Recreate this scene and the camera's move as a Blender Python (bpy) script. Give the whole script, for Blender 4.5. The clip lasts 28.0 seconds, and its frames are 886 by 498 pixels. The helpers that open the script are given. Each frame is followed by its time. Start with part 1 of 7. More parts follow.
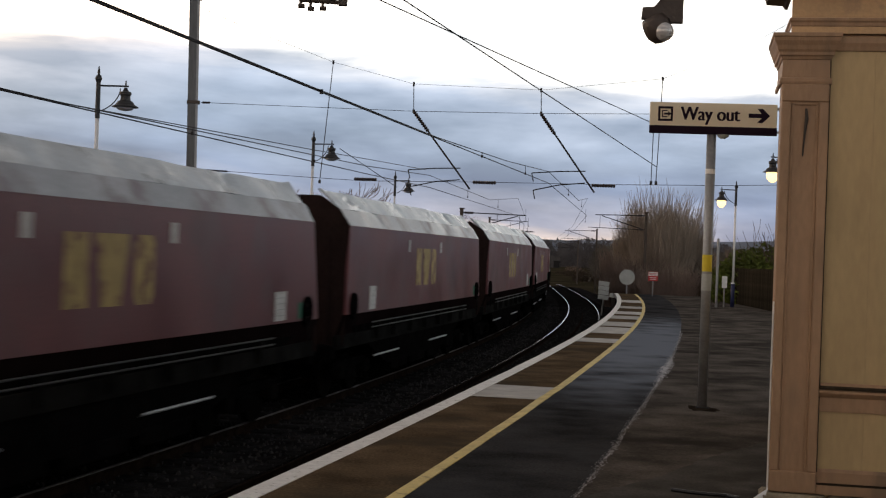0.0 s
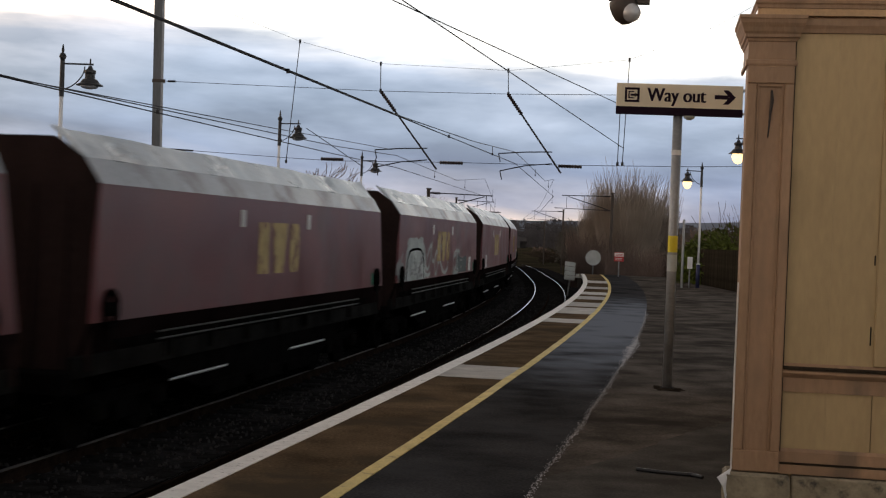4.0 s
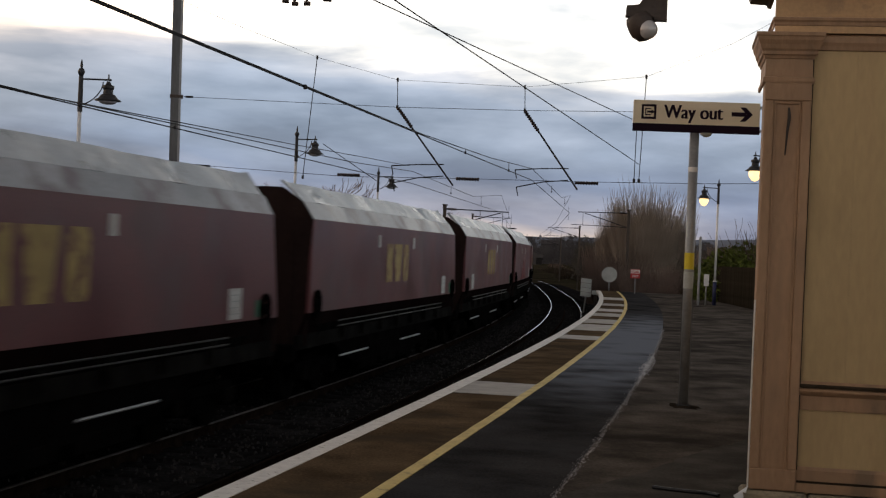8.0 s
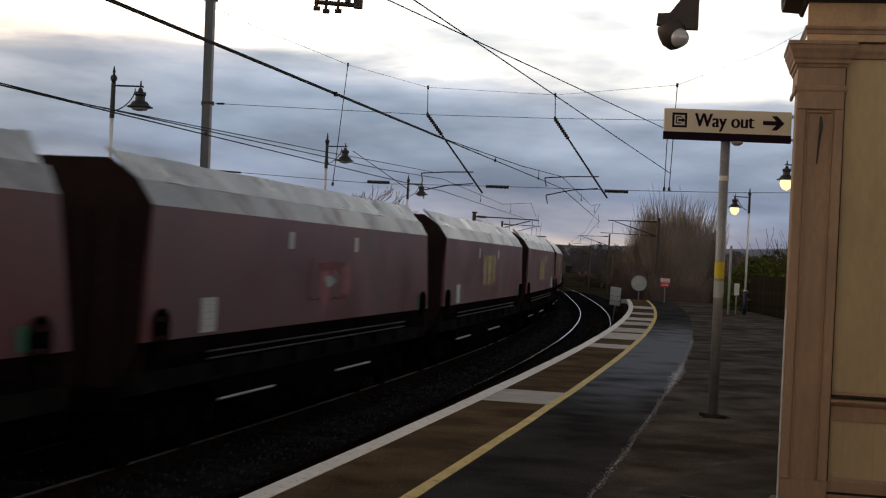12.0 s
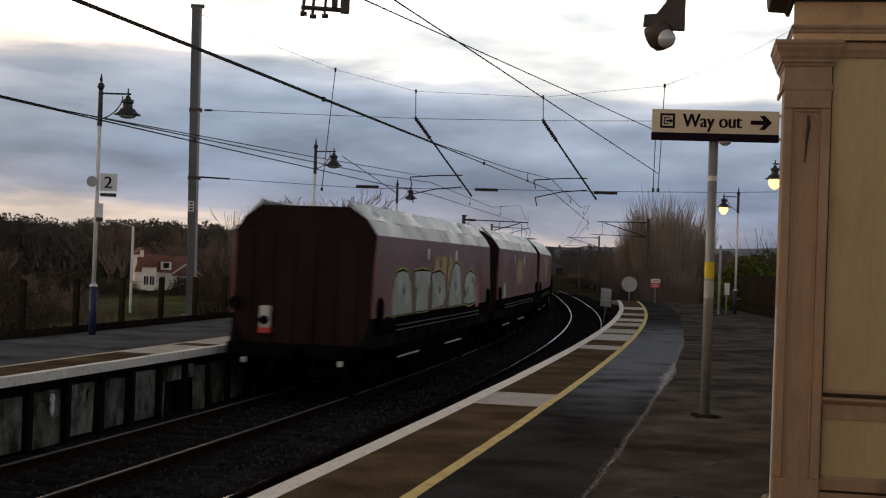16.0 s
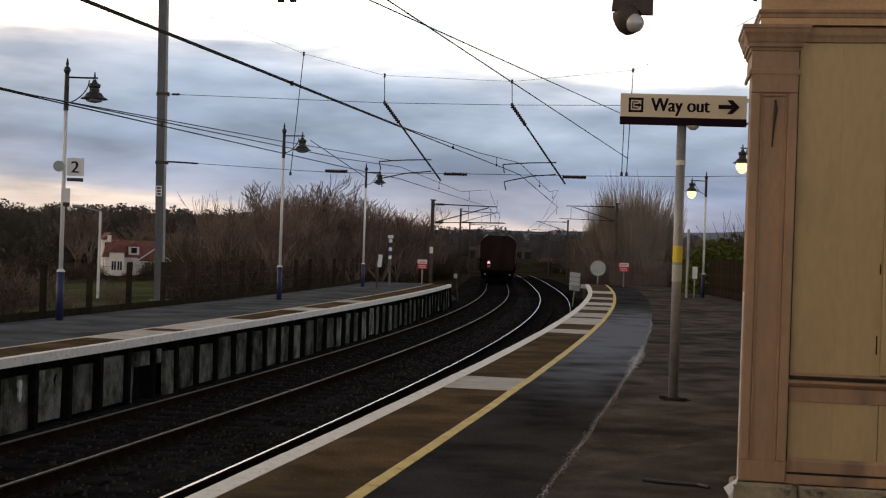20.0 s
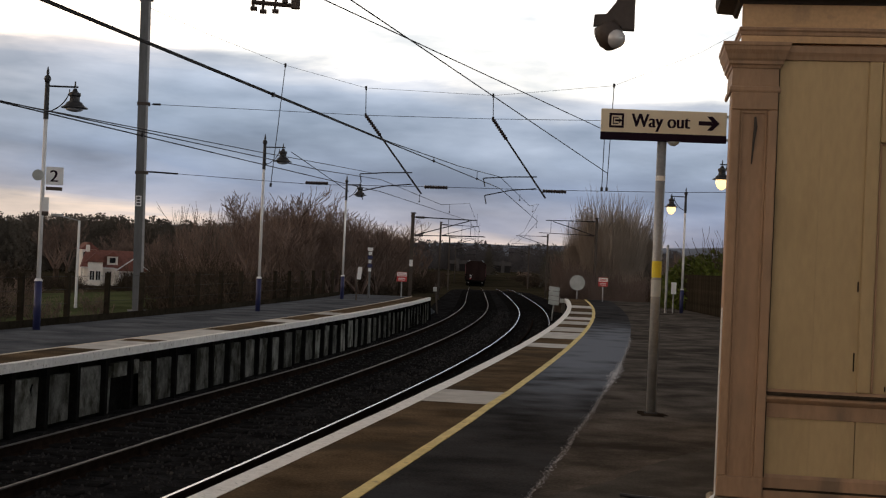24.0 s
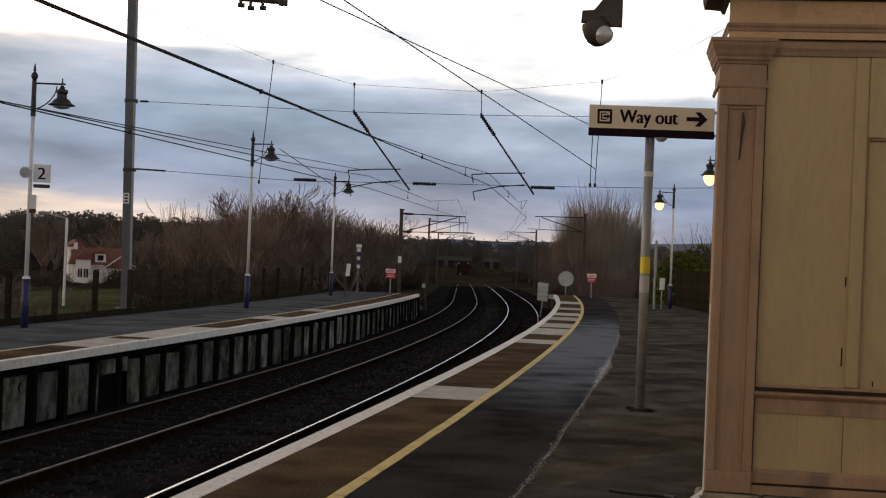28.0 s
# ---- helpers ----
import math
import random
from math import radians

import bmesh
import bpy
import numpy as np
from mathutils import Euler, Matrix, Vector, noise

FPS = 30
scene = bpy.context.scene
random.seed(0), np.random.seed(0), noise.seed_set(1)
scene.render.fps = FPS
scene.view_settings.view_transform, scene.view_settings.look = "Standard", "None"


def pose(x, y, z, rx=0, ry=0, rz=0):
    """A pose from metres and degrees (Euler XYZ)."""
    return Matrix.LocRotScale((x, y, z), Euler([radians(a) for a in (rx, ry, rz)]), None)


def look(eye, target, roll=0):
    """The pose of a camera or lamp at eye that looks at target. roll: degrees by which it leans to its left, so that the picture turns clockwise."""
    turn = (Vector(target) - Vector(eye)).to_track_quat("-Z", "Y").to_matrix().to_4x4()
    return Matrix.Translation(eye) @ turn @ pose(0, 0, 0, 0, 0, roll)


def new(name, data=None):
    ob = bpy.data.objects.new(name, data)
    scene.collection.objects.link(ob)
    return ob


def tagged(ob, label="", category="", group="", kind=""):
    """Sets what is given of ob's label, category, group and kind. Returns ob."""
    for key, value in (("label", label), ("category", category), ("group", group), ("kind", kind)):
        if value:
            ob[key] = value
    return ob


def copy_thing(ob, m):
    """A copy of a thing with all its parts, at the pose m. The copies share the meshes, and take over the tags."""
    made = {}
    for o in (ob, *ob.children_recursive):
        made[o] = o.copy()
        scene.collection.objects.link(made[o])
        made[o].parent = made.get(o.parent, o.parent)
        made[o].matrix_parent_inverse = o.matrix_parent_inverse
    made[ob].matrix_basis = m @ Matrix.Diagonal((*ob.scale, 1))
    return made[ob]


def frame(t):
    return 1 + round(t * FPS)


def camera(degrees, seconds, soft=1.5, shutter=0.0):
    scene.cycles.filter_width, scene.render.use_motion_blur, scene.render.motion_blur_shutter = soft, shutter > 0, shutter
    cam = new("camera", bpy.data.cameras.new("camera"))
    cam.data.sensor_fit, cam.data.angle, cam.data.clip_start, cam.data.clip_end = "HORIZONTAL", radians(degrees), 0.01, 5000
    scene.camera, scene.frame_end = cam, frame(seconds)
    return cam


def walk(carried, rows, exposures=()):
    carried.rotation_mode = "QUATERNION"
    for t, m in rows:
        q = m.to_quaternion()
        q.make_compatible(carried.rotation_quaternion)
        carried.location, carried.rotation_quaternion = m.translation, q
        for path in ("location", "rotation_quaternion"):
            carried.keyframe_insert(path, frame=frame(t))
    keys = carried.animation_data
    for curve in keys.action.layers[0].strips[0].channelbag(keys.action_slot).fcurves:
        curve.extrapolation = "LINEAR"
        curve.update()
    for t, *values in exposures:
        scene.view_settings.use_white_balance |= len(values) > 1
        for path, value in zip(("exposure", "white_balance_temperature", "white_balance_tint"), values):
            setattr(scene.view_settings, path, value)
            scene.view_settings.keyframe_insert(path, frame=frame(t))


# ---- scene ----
cam = camera(36.0, 28.0, soft=1.2, shutter=0.4)
EYE = (0.0, 0.0, 1.633)
PATH = [
    (0.0, pose(*EYE, 90.181, -2.084, -0.089)),
    (0.5, pose(*EYE, 89.968, -2.018, -0.611)),
    (1.0, pose(*EYE, 89.747, -2.097, -1.833)),
    (1.5, pose(*EYE, 89.795, -1.898, -1.839)),
    (2.0, pose(*EYE, 89.752, -2.143, -1.367)),
    (2.5, pose(*EYE, 89.364, -2.039, -1.208)),
    (3.0, pose(*EYE, 89.122, -2.253, -1.276)),
    (3.5, pose(*EYE, 89.212, -2.256, -1.430)),
    (5.5, pose(*EYE, 90.170, -2.196, -1.547)),
    (6.0, pose(*EYE, 90.408, -2.319, -1.601)),
    (6.5, pose(*EYE, 90.612, -2.237, -1.393)),
    (7.0, pose(*EYE, 90.550, -2.499, -1.073)),
    (7.5, pose(*EYE, 90.576, -2.497, -1.041)),
    (8.0, pose(*EYE, 90.054, -2.458, -0.812)),
    (8.5, pose(*EYE, 89.874, -2.255, -0.559)),
    (9.0, pose(*EYE, 89.884, -2.384, -0.659)),
    (9.5, pose(*EYE, 90.309, -2.647, -0.840)),
    (10.0, pose(*EYE, 90.495, -2.589, -0.826)),
    (10.5, pose(*EYE, 90.666, -2.501, -0.818)),
    (11.0, pose(*EYE, 90.848, -2.685, -0.478)),
    (11.5, pose(*EYE, 90.438, -2.845, 0.022)),
    (12.0, pose(*EYE, 90.313, -2.796, 0.419)),
    (12.5, pose(*EYE, 90.430, -2.571, 0.282)),
    (14.5, pose(*EYE, 90.484, -2.274, 0.056)),
    (15.0, pose(*EYE, 90.360, -2.093, 0.196)),
    (15.5, pose(*EYE, 90.557, -1.974, -0.038)),
    (16.0, pose(*EYE, 90.481, -2.019, 0.004)),
    (16.5, pose(*EYE, 90.061, -1.932, -0.371)),
    (17.0, pose(*EYE, 89.713, -1.962, -0.379)),
    (17.5, pose(*EYE, 89.166, -2.352, -1.094)),
    (18.0, pose(*EYE, 89.400, -2.263, -1.134)),
    (18.5, pose(*EYE, 89.375, -2.007, -1.633)),
    (19.0, pose(*EYE, 89.336, -1.748, -1.341)),
    (19.5, pose(*EYE, 89.432, -1.703, -1.348)),
    (20.0, pose(*EYE, 89.872, -1.898, -1.291)),
    (20.5, pose(*EYE, 89.950, -2.171, -1.229)),
    (21.0, pose(*EYE, 90.181, -2.405, -1.363)),
    (21.5, pose(*EYE, 90.116, -2.433, -1.504)),
    (22.0, pose(*EYE, 90.153, -2.232, -1.543)),
    (22.5, pose(*EYE, 90.328, -2.196, -1.885)),
    (24.5, pose(*EYE, 90.458, -2.501, -2.129)),
    (25.0, pose(*EYE, 90.381, -2.345, -1.871)),
    (25.5, pose(*EYE, 90.024, -2.244, -1.990)),
    (26.0, pose(*EYE, 90.005, -2.317, -1.683)),
    (26.5, pose(*EYE, 89.871, -2.188, -1.756)),
    (27.0, pose(*EYE, 90.094, -2.271, -1.908)),
    (27.5, pose(*EYE, 90.317, -2.193, -2.436)),
    (28.0, pose(*EYE, 90.325, -2.298, -2.620)),
]
walk(cam, PATH, exposures=((0.0, 0.28), (1.0, 0.15), (2.0, 0.16), (3.5, 0.34), (5.5, 0.10), (7.0, -0.06), (9.0, 0.05), (11.0, -0.07), (12.0, -0.08), (16.0, -0.08), (17.0, 0.0), (18.0, 0.33), (19.0, 0.31), (20.0, 0.22), (22.0, 0.14), (25.0, 0.04), (28.0, 0.06)))

# ---- light: dusk under broken cloud, the brightest part of the sky overhead ----
world = bpy.data.worlds.new("dusk_sky")
scene.world = world
world.use_nodes = True


def sky_nodes():
    nt = world.node_tree
    nt.nodes.clear()
    N, L = nt.nodes.new, nt.links.new

    def math_node(op, a, b=None):
        n = N("ShaderNodeMath")
        n.operation = op
        for i, v in enumerate((a, b)):
            if v is None:
                continue
            if isinstance(v, (int, float)):
                n.inputs[i].default_value = v
            else:
                L(v, n.inputs[i])
        return n.outputs[0]

    co = N("ShaderNodeTexCoord").outputs["Generated"]
    sep = N("ShaderNodeSeparateXYZ")
    L(co, sep.inputs[0])
    x, y, z = sep.outputs
    # long flat cloud streaks: stretched direction
    comb = N("ShaderNodeCombineXYZ")
    L(math_node("MULTIPLY", x, 3.2), comb.inputs[0])
    L(math_node("MULTIPLY", y, 3.2), comb.inputs[1])
    L(math_node("MULTIPLY", z, 13.0), comb.inputs[2])
    big = N("ShaderNodeTexNoise")
    L(comb.outputs[0], big.inputs["Vector"])
    big.inputs["Scale"].default_value = 1.25
    big.inputs["Detail"].default_value = 7
    big.inputs["Roughness"].default_value = 0.56
    big.inputs["Distortion"].default_value = 0.6
    fine = N("ShaderNodeTexNoise")
    L(comb.outputs[0], fine.inputs["Vector"])
    fine.inputs["Scale"].default_value = 2.6
    fine.inputs["Detail"].default_value = 8
    # elevation, warped by the clouds and lower towards the right
    warp = math_node("MULTIPLY", math_node("SUBTRACT", big.outputs["Fac"], 0.5), 0.09)
    el = math_node("ADD", math_node("ADD", z, warp), math_node("MULTIPLY", x, 0.045))
    ramp = N("ShaderNodeValToRGB")
    L(math_node("MULTIPLY", el, 4.0), ramp.inputs[0])
    stops = [(0.0, (0.56, 0.50, 0.48)), (0.042, (0.66, 0.57, 0.54)), (0.062, (0.48, 0.45, 0.49)), (0.09, (0.30, 0.335, 0.46)), (0.20, (0.165, 0.234, 0.405)),
             (0.34, (0.243, 0.315, 0.475)), (0.46, (0.36, 0.43, 0.59)), (0.525, (0.58, 0.61, 0.71)), (0.575, (1.22, 1.17, 1.12)), (1.0, (1.6, 1.55, 1.48))]
    while len(ramp.color_ramp.elements) < len(stops):
        ramp.color_ramp.elements.new(0.5)
    for e, (p, c) in zip(ramp.color_ramp.elements, stops):
        e.position, e.color = p, (*c, 1)
    # streaks of lighter and darker cloud
    ramp2 = N("ShaderNodeValToRGB")
    L(fine.outputs["Fac"], ramp2.inputs[0])
    ramp2.color_ramp.elements[0].position, ramp2.color_ramp.elements[0].color = 0.34, (0.63, 0.665, 0.72, 1)
    ramp2.color_ramp.elements[1].position, ramp2.color_ramp.elements[1].color = 0.68, (1.42, 1.36, 1.28, 1)
    mul = N("ShaderNodeMix")
    mul.data_type, mul.blend_type = "RGBA", "MULTIPLY"
    mul.inputs[0].default_value = 1.0
    L(ramp.outputs[0], mul.inputs[6])
    L(ramp2.outputs[0], mul.inputs[7])
    # warm side, where the sun went down
    west = N("ShaderNodeValToRGB")
    L(math_node("SUBTRACT", math_node("MULTIPLY", z, 1.5), x), west.inputs[0])
    west.color_ramp.elements[0].position, west.color_ramp.elements[0].color = 0.33, (1, 1, 1, 1)
    west.color_ramp.elements[1].position, west.color_ramp.elements[1].color = 0.58, (1.85, 1.48, 1.18, 1)
    mul2 = N("ShaderNodeMix")
    mul2.data_type, mul2.blend_type = "RGBA", "MULTIPLY"
    mul2.inputs[0].default_value = 1.0
    L(mul.outputs[2], mul2.inputs[6])
    L(west.outputs[0], mul2.inputs[7])
    clear = N("ShaderNodeTexSky")
    clear.sky_type, clear.sun_disc = "NISHITA", False
    clear.sun_elevation, clear.sun_rotation = radians(4), radians(-75)
    air = N("ShaderNodeMix")
    air.data_type = "RGBA"
    air.inputs[0].default_value = 0.0
    L(mul2.outputs[2], air.inputs[6])
    L(clear.outputs[0], air.inputs[7])
    air.inputs[0].default_value = 0.04
    # heavy cloud overhead: the sky dims from the bright band up to the zenith
    high = N("ShaderNodeMapRange")
    high.interpolation_type = "SMOOTHSTEP"
    for i, v in enumerate((0.185, 0.34, 0.0, 1.0)):
        high.inputs[i + 1].default_value = v
    L(z, high.inputs[0])
    grey = N("ShaderNodeMix")
    grey.data_type = "RGBA"
    grey.inputs[6].default_value, grey.inputs[7].default_value = (1, 1, 1, 1), (0.086, 0.101, 0.127, 1)
    L(high.outputs[0], grey.inputs[0])
    mul3 = N("ShaderNodeMix")
    mul3.data_type, mul3.blend_type = "RGBA", "MULTIPLY"
    mul3.inputs[0].default_value = 1.0
    L(air.outputs[2], mul3.inputs[6])
    L(grey.outputs[2], mul3.inputs[7])
    bg = N("ShaderNodeBackground")
    L(mul3.outputs[2], bg.inputs["Color"])
    bg.inputs["Strength"].default_value = 1.0
    out = N("ShaderNodeOutputWorld")
    L(bg.outputs[0], out.inputs[0])


sky_nodes()
sun = new("sun", bpy.data.lights.new("sun", "SUN"))
sun.data.energy, sun.data.angle, sun.data.color = 0.2, radians(25), (1.0, 0.9, 0.78)
sun.matrix_world = look((-30, 8, 14), (0, 0, 0))

# ---- materials ----
def material(name, color, rough=0.8, metal=0.0, vary=0.25, scale=3.0, grain=40.0, bump=0.2, tint=None, stretch=(1, 1, 1), random_piece=0.0,
             stain=None, emit=None, spec=0.5, gloss=None, worn=None, shade_up=None):
    """A procedural surface: colour varied at two scales, stains, grain as relief."""
    m = bpy.data.materials.new(name)
    m.use_nodes = True
    nt = m.node_tree
    N, L = nt.nodes.new, nt.links.new
    b = nt.nodes["Principled BSDF"]
    b.inputs["Roughness"].default_value, b.inputs["Metallic"].default_value = rough, metal
    b.inputs["Specular IOR Level"].default_value = spec
    if spec <= 0.1:
        b.inputs["IOR"].default_value = 1.0     # sooty, dusty or fibrous: no sheen at all
    co = N("ShaderNodeTexCoord").outputs["Object"]
    mp = N("ShaderNodeMapping")
    mp.inputs["Scale"].default_value = stretch
    L(co, mp.inputs[0])
    big, small = N("ShaderNodeTexNoise"), N("ShaderNodeTexNoise")
    for n, s, d in ((big, scale, 6), (small, grain, 3)):
        n.inputs["Scale"].default_value, n.inputs["Detail"].default_value = s, d
        L(mp.outputs[0], n.inputs["Vector"])
    ramp = N("ShaderNodeValToRGB")
    lo = tuple(max(0, c * (1 - vary)) for c in color)
    hi = tint or tuple(min(1, c * (1 + vary)) for c in color)
    ramp.color_ramp.elements[0].position, ramp.color_ramp.elements[0].color = 0.3, (*lo, 1)
    ramp.color_ramp.elements[1].position, ramp.color_ramp.elements[1].color = 0.7, (*hi, 1)
    L(big.outputs["Fac"], ramp.inputs[0])
    last = ramp.outputs[0]
    gr = N("ShaderNodeMix")
    gr.data_type, gr.blend_type = "RGBA", "MULTIPLY"
    gr.inputs[0].default_value = min(1.0, vary * 1.6)
    r2 = N("ShaderNodeValToRGB")
    r2.color_ramp.elements[0].position, r2.color_ramp.elements[0].color = 0.25, (0.55, 0.55, 0.55, 1)
    r2.color_ramp.elements[1].position, r2.color_ramp.elements[1].color = 0.75, (1.25, 1.25, 1.25, 1)
    L(small.outputs["Fac"], r2.inputs[0])
    L(last, gr.inputs[6])
    L(r2.outputs[0], gr.inputs[7])
    last = gr.outputs[2]
    if stain:
        # worn or dirty places with a shape of their own: colour, scale, amount
        sc, ss, amount = stain
        n = N("ShaderNodeTexNoise")
        n.inputs["Scale"].default_value, n.inputs["Detail"].default_value, n.inputs["Roughness"].default_value = ss, 8, 0.65
        L(mp.outputs[0], n.inputs["Vector"])
        r = N("ShaderNodeValToRGB")
        r.color_ramp.elements[0].position, r.color_ramp.elements[0].color = 0.62 - amount * 0.3, (0, 0, 0, 1)
        r.color_ramp.elements[1].position, r.color_ramp.elements[1].color = 0.72 - amount * 0.2, (1, 1, 1, 1)
        L(n.outputs["Fac"], r.inputs[0])
        mx = N("ShaderNodeMix")
        mx.data_type = "RGBA"
        L(r.outputs[0], mx.inputs[0])
        L(last, mx.inputs[6])
        mx.inputs[7].default_value = (*sc, 1)
        last = mx.outputs[2]
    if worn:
        # one stretch of painted sheen with a soft, ragged rim: centre, turn, reach along and across, colour
        centre, turn, reach, sheen_color = worn
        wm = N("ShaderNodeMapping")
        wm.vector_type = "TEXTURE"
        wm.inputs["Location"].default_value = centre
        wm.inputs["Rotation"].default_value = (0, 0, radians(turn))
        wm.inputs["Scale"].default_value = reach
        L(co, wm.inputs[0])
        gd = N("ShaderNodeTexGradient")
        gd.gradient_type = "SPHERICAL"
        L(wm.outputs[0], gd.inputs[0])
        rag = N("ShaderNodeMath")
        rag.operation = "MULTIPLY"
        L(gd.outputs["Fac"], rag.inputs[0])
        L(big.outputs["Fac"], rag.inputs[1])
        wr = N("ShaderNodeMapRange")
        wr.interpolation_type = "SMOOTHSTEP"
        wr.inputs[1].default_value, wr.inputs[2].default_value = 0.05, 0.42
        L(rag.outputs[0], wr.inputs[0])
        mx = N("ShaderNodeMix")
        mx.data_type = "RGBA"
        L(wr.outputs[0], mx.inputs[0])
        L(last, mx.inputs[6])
        mx.inputs[7].default_value = (*sheen_color, 1)
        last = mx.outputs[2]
    if random_piece:
        oi = N("ShaderNodeObjectInfo")
        mr = N("ShaderNodeMapRange")
        mr.inputs[3].default_value, mr.inputs[4].default_value = 1 - random_piece, 1 + random_piece
        L(oi.outputs["Random"], mr.inputs[0])
        mx = N("ShaderNodeMix")
        mx.data_type, mx.blend_type = "RGBA", "MULTIPLY"
        mx.inputs[0].default_value = 1
        L(last, mx.inputs[6])
        L(mr.outputs[0], mx.inputs[7])
        last = mx.outputs[2]
    L(last, b.inputs["Base Color"])
    if gloss:
        # damp and polished places: roughness follows the large pattern
        mr = N("ShaderNodeMapRange")
        mr.inputs[1].default_value, mr.inputs[2].default_value, mr.inputs[3].default_value, mr.inputs[4].default_value = 0.35, 0.65, gloss[0], gloss[1]
        L(big.outputs["Fac"], mr.inputs[0])
        L(mr.outputs[0], b.inputs["Roughness"])
    if bump:
        bp = N("ShaderNodeBump")
        bp.inputs["Strength"].default_value, bp.inputs["Distance"].default_value = bump, 0.02
        L(small.outputs["Fac"], bp.inputs["Height"])
        L(bp.outputs[0], b.inputs["Normal"])
    if shade_up:
        # small leaves far off: shaded as one soft mass
        cv = N("ShaderNodeCombineXYZ")
        for i in range(3):
            cv.inputs[i].default_value = shade_up[i]
        L(cv.outputs[0], b.inputs["Normal"])
    if emit:
        b.inputs["Emission Color"].default_value, b.inputs["Emission Strength"].default_value = (*emit[0], 1), emit[1]
    return m


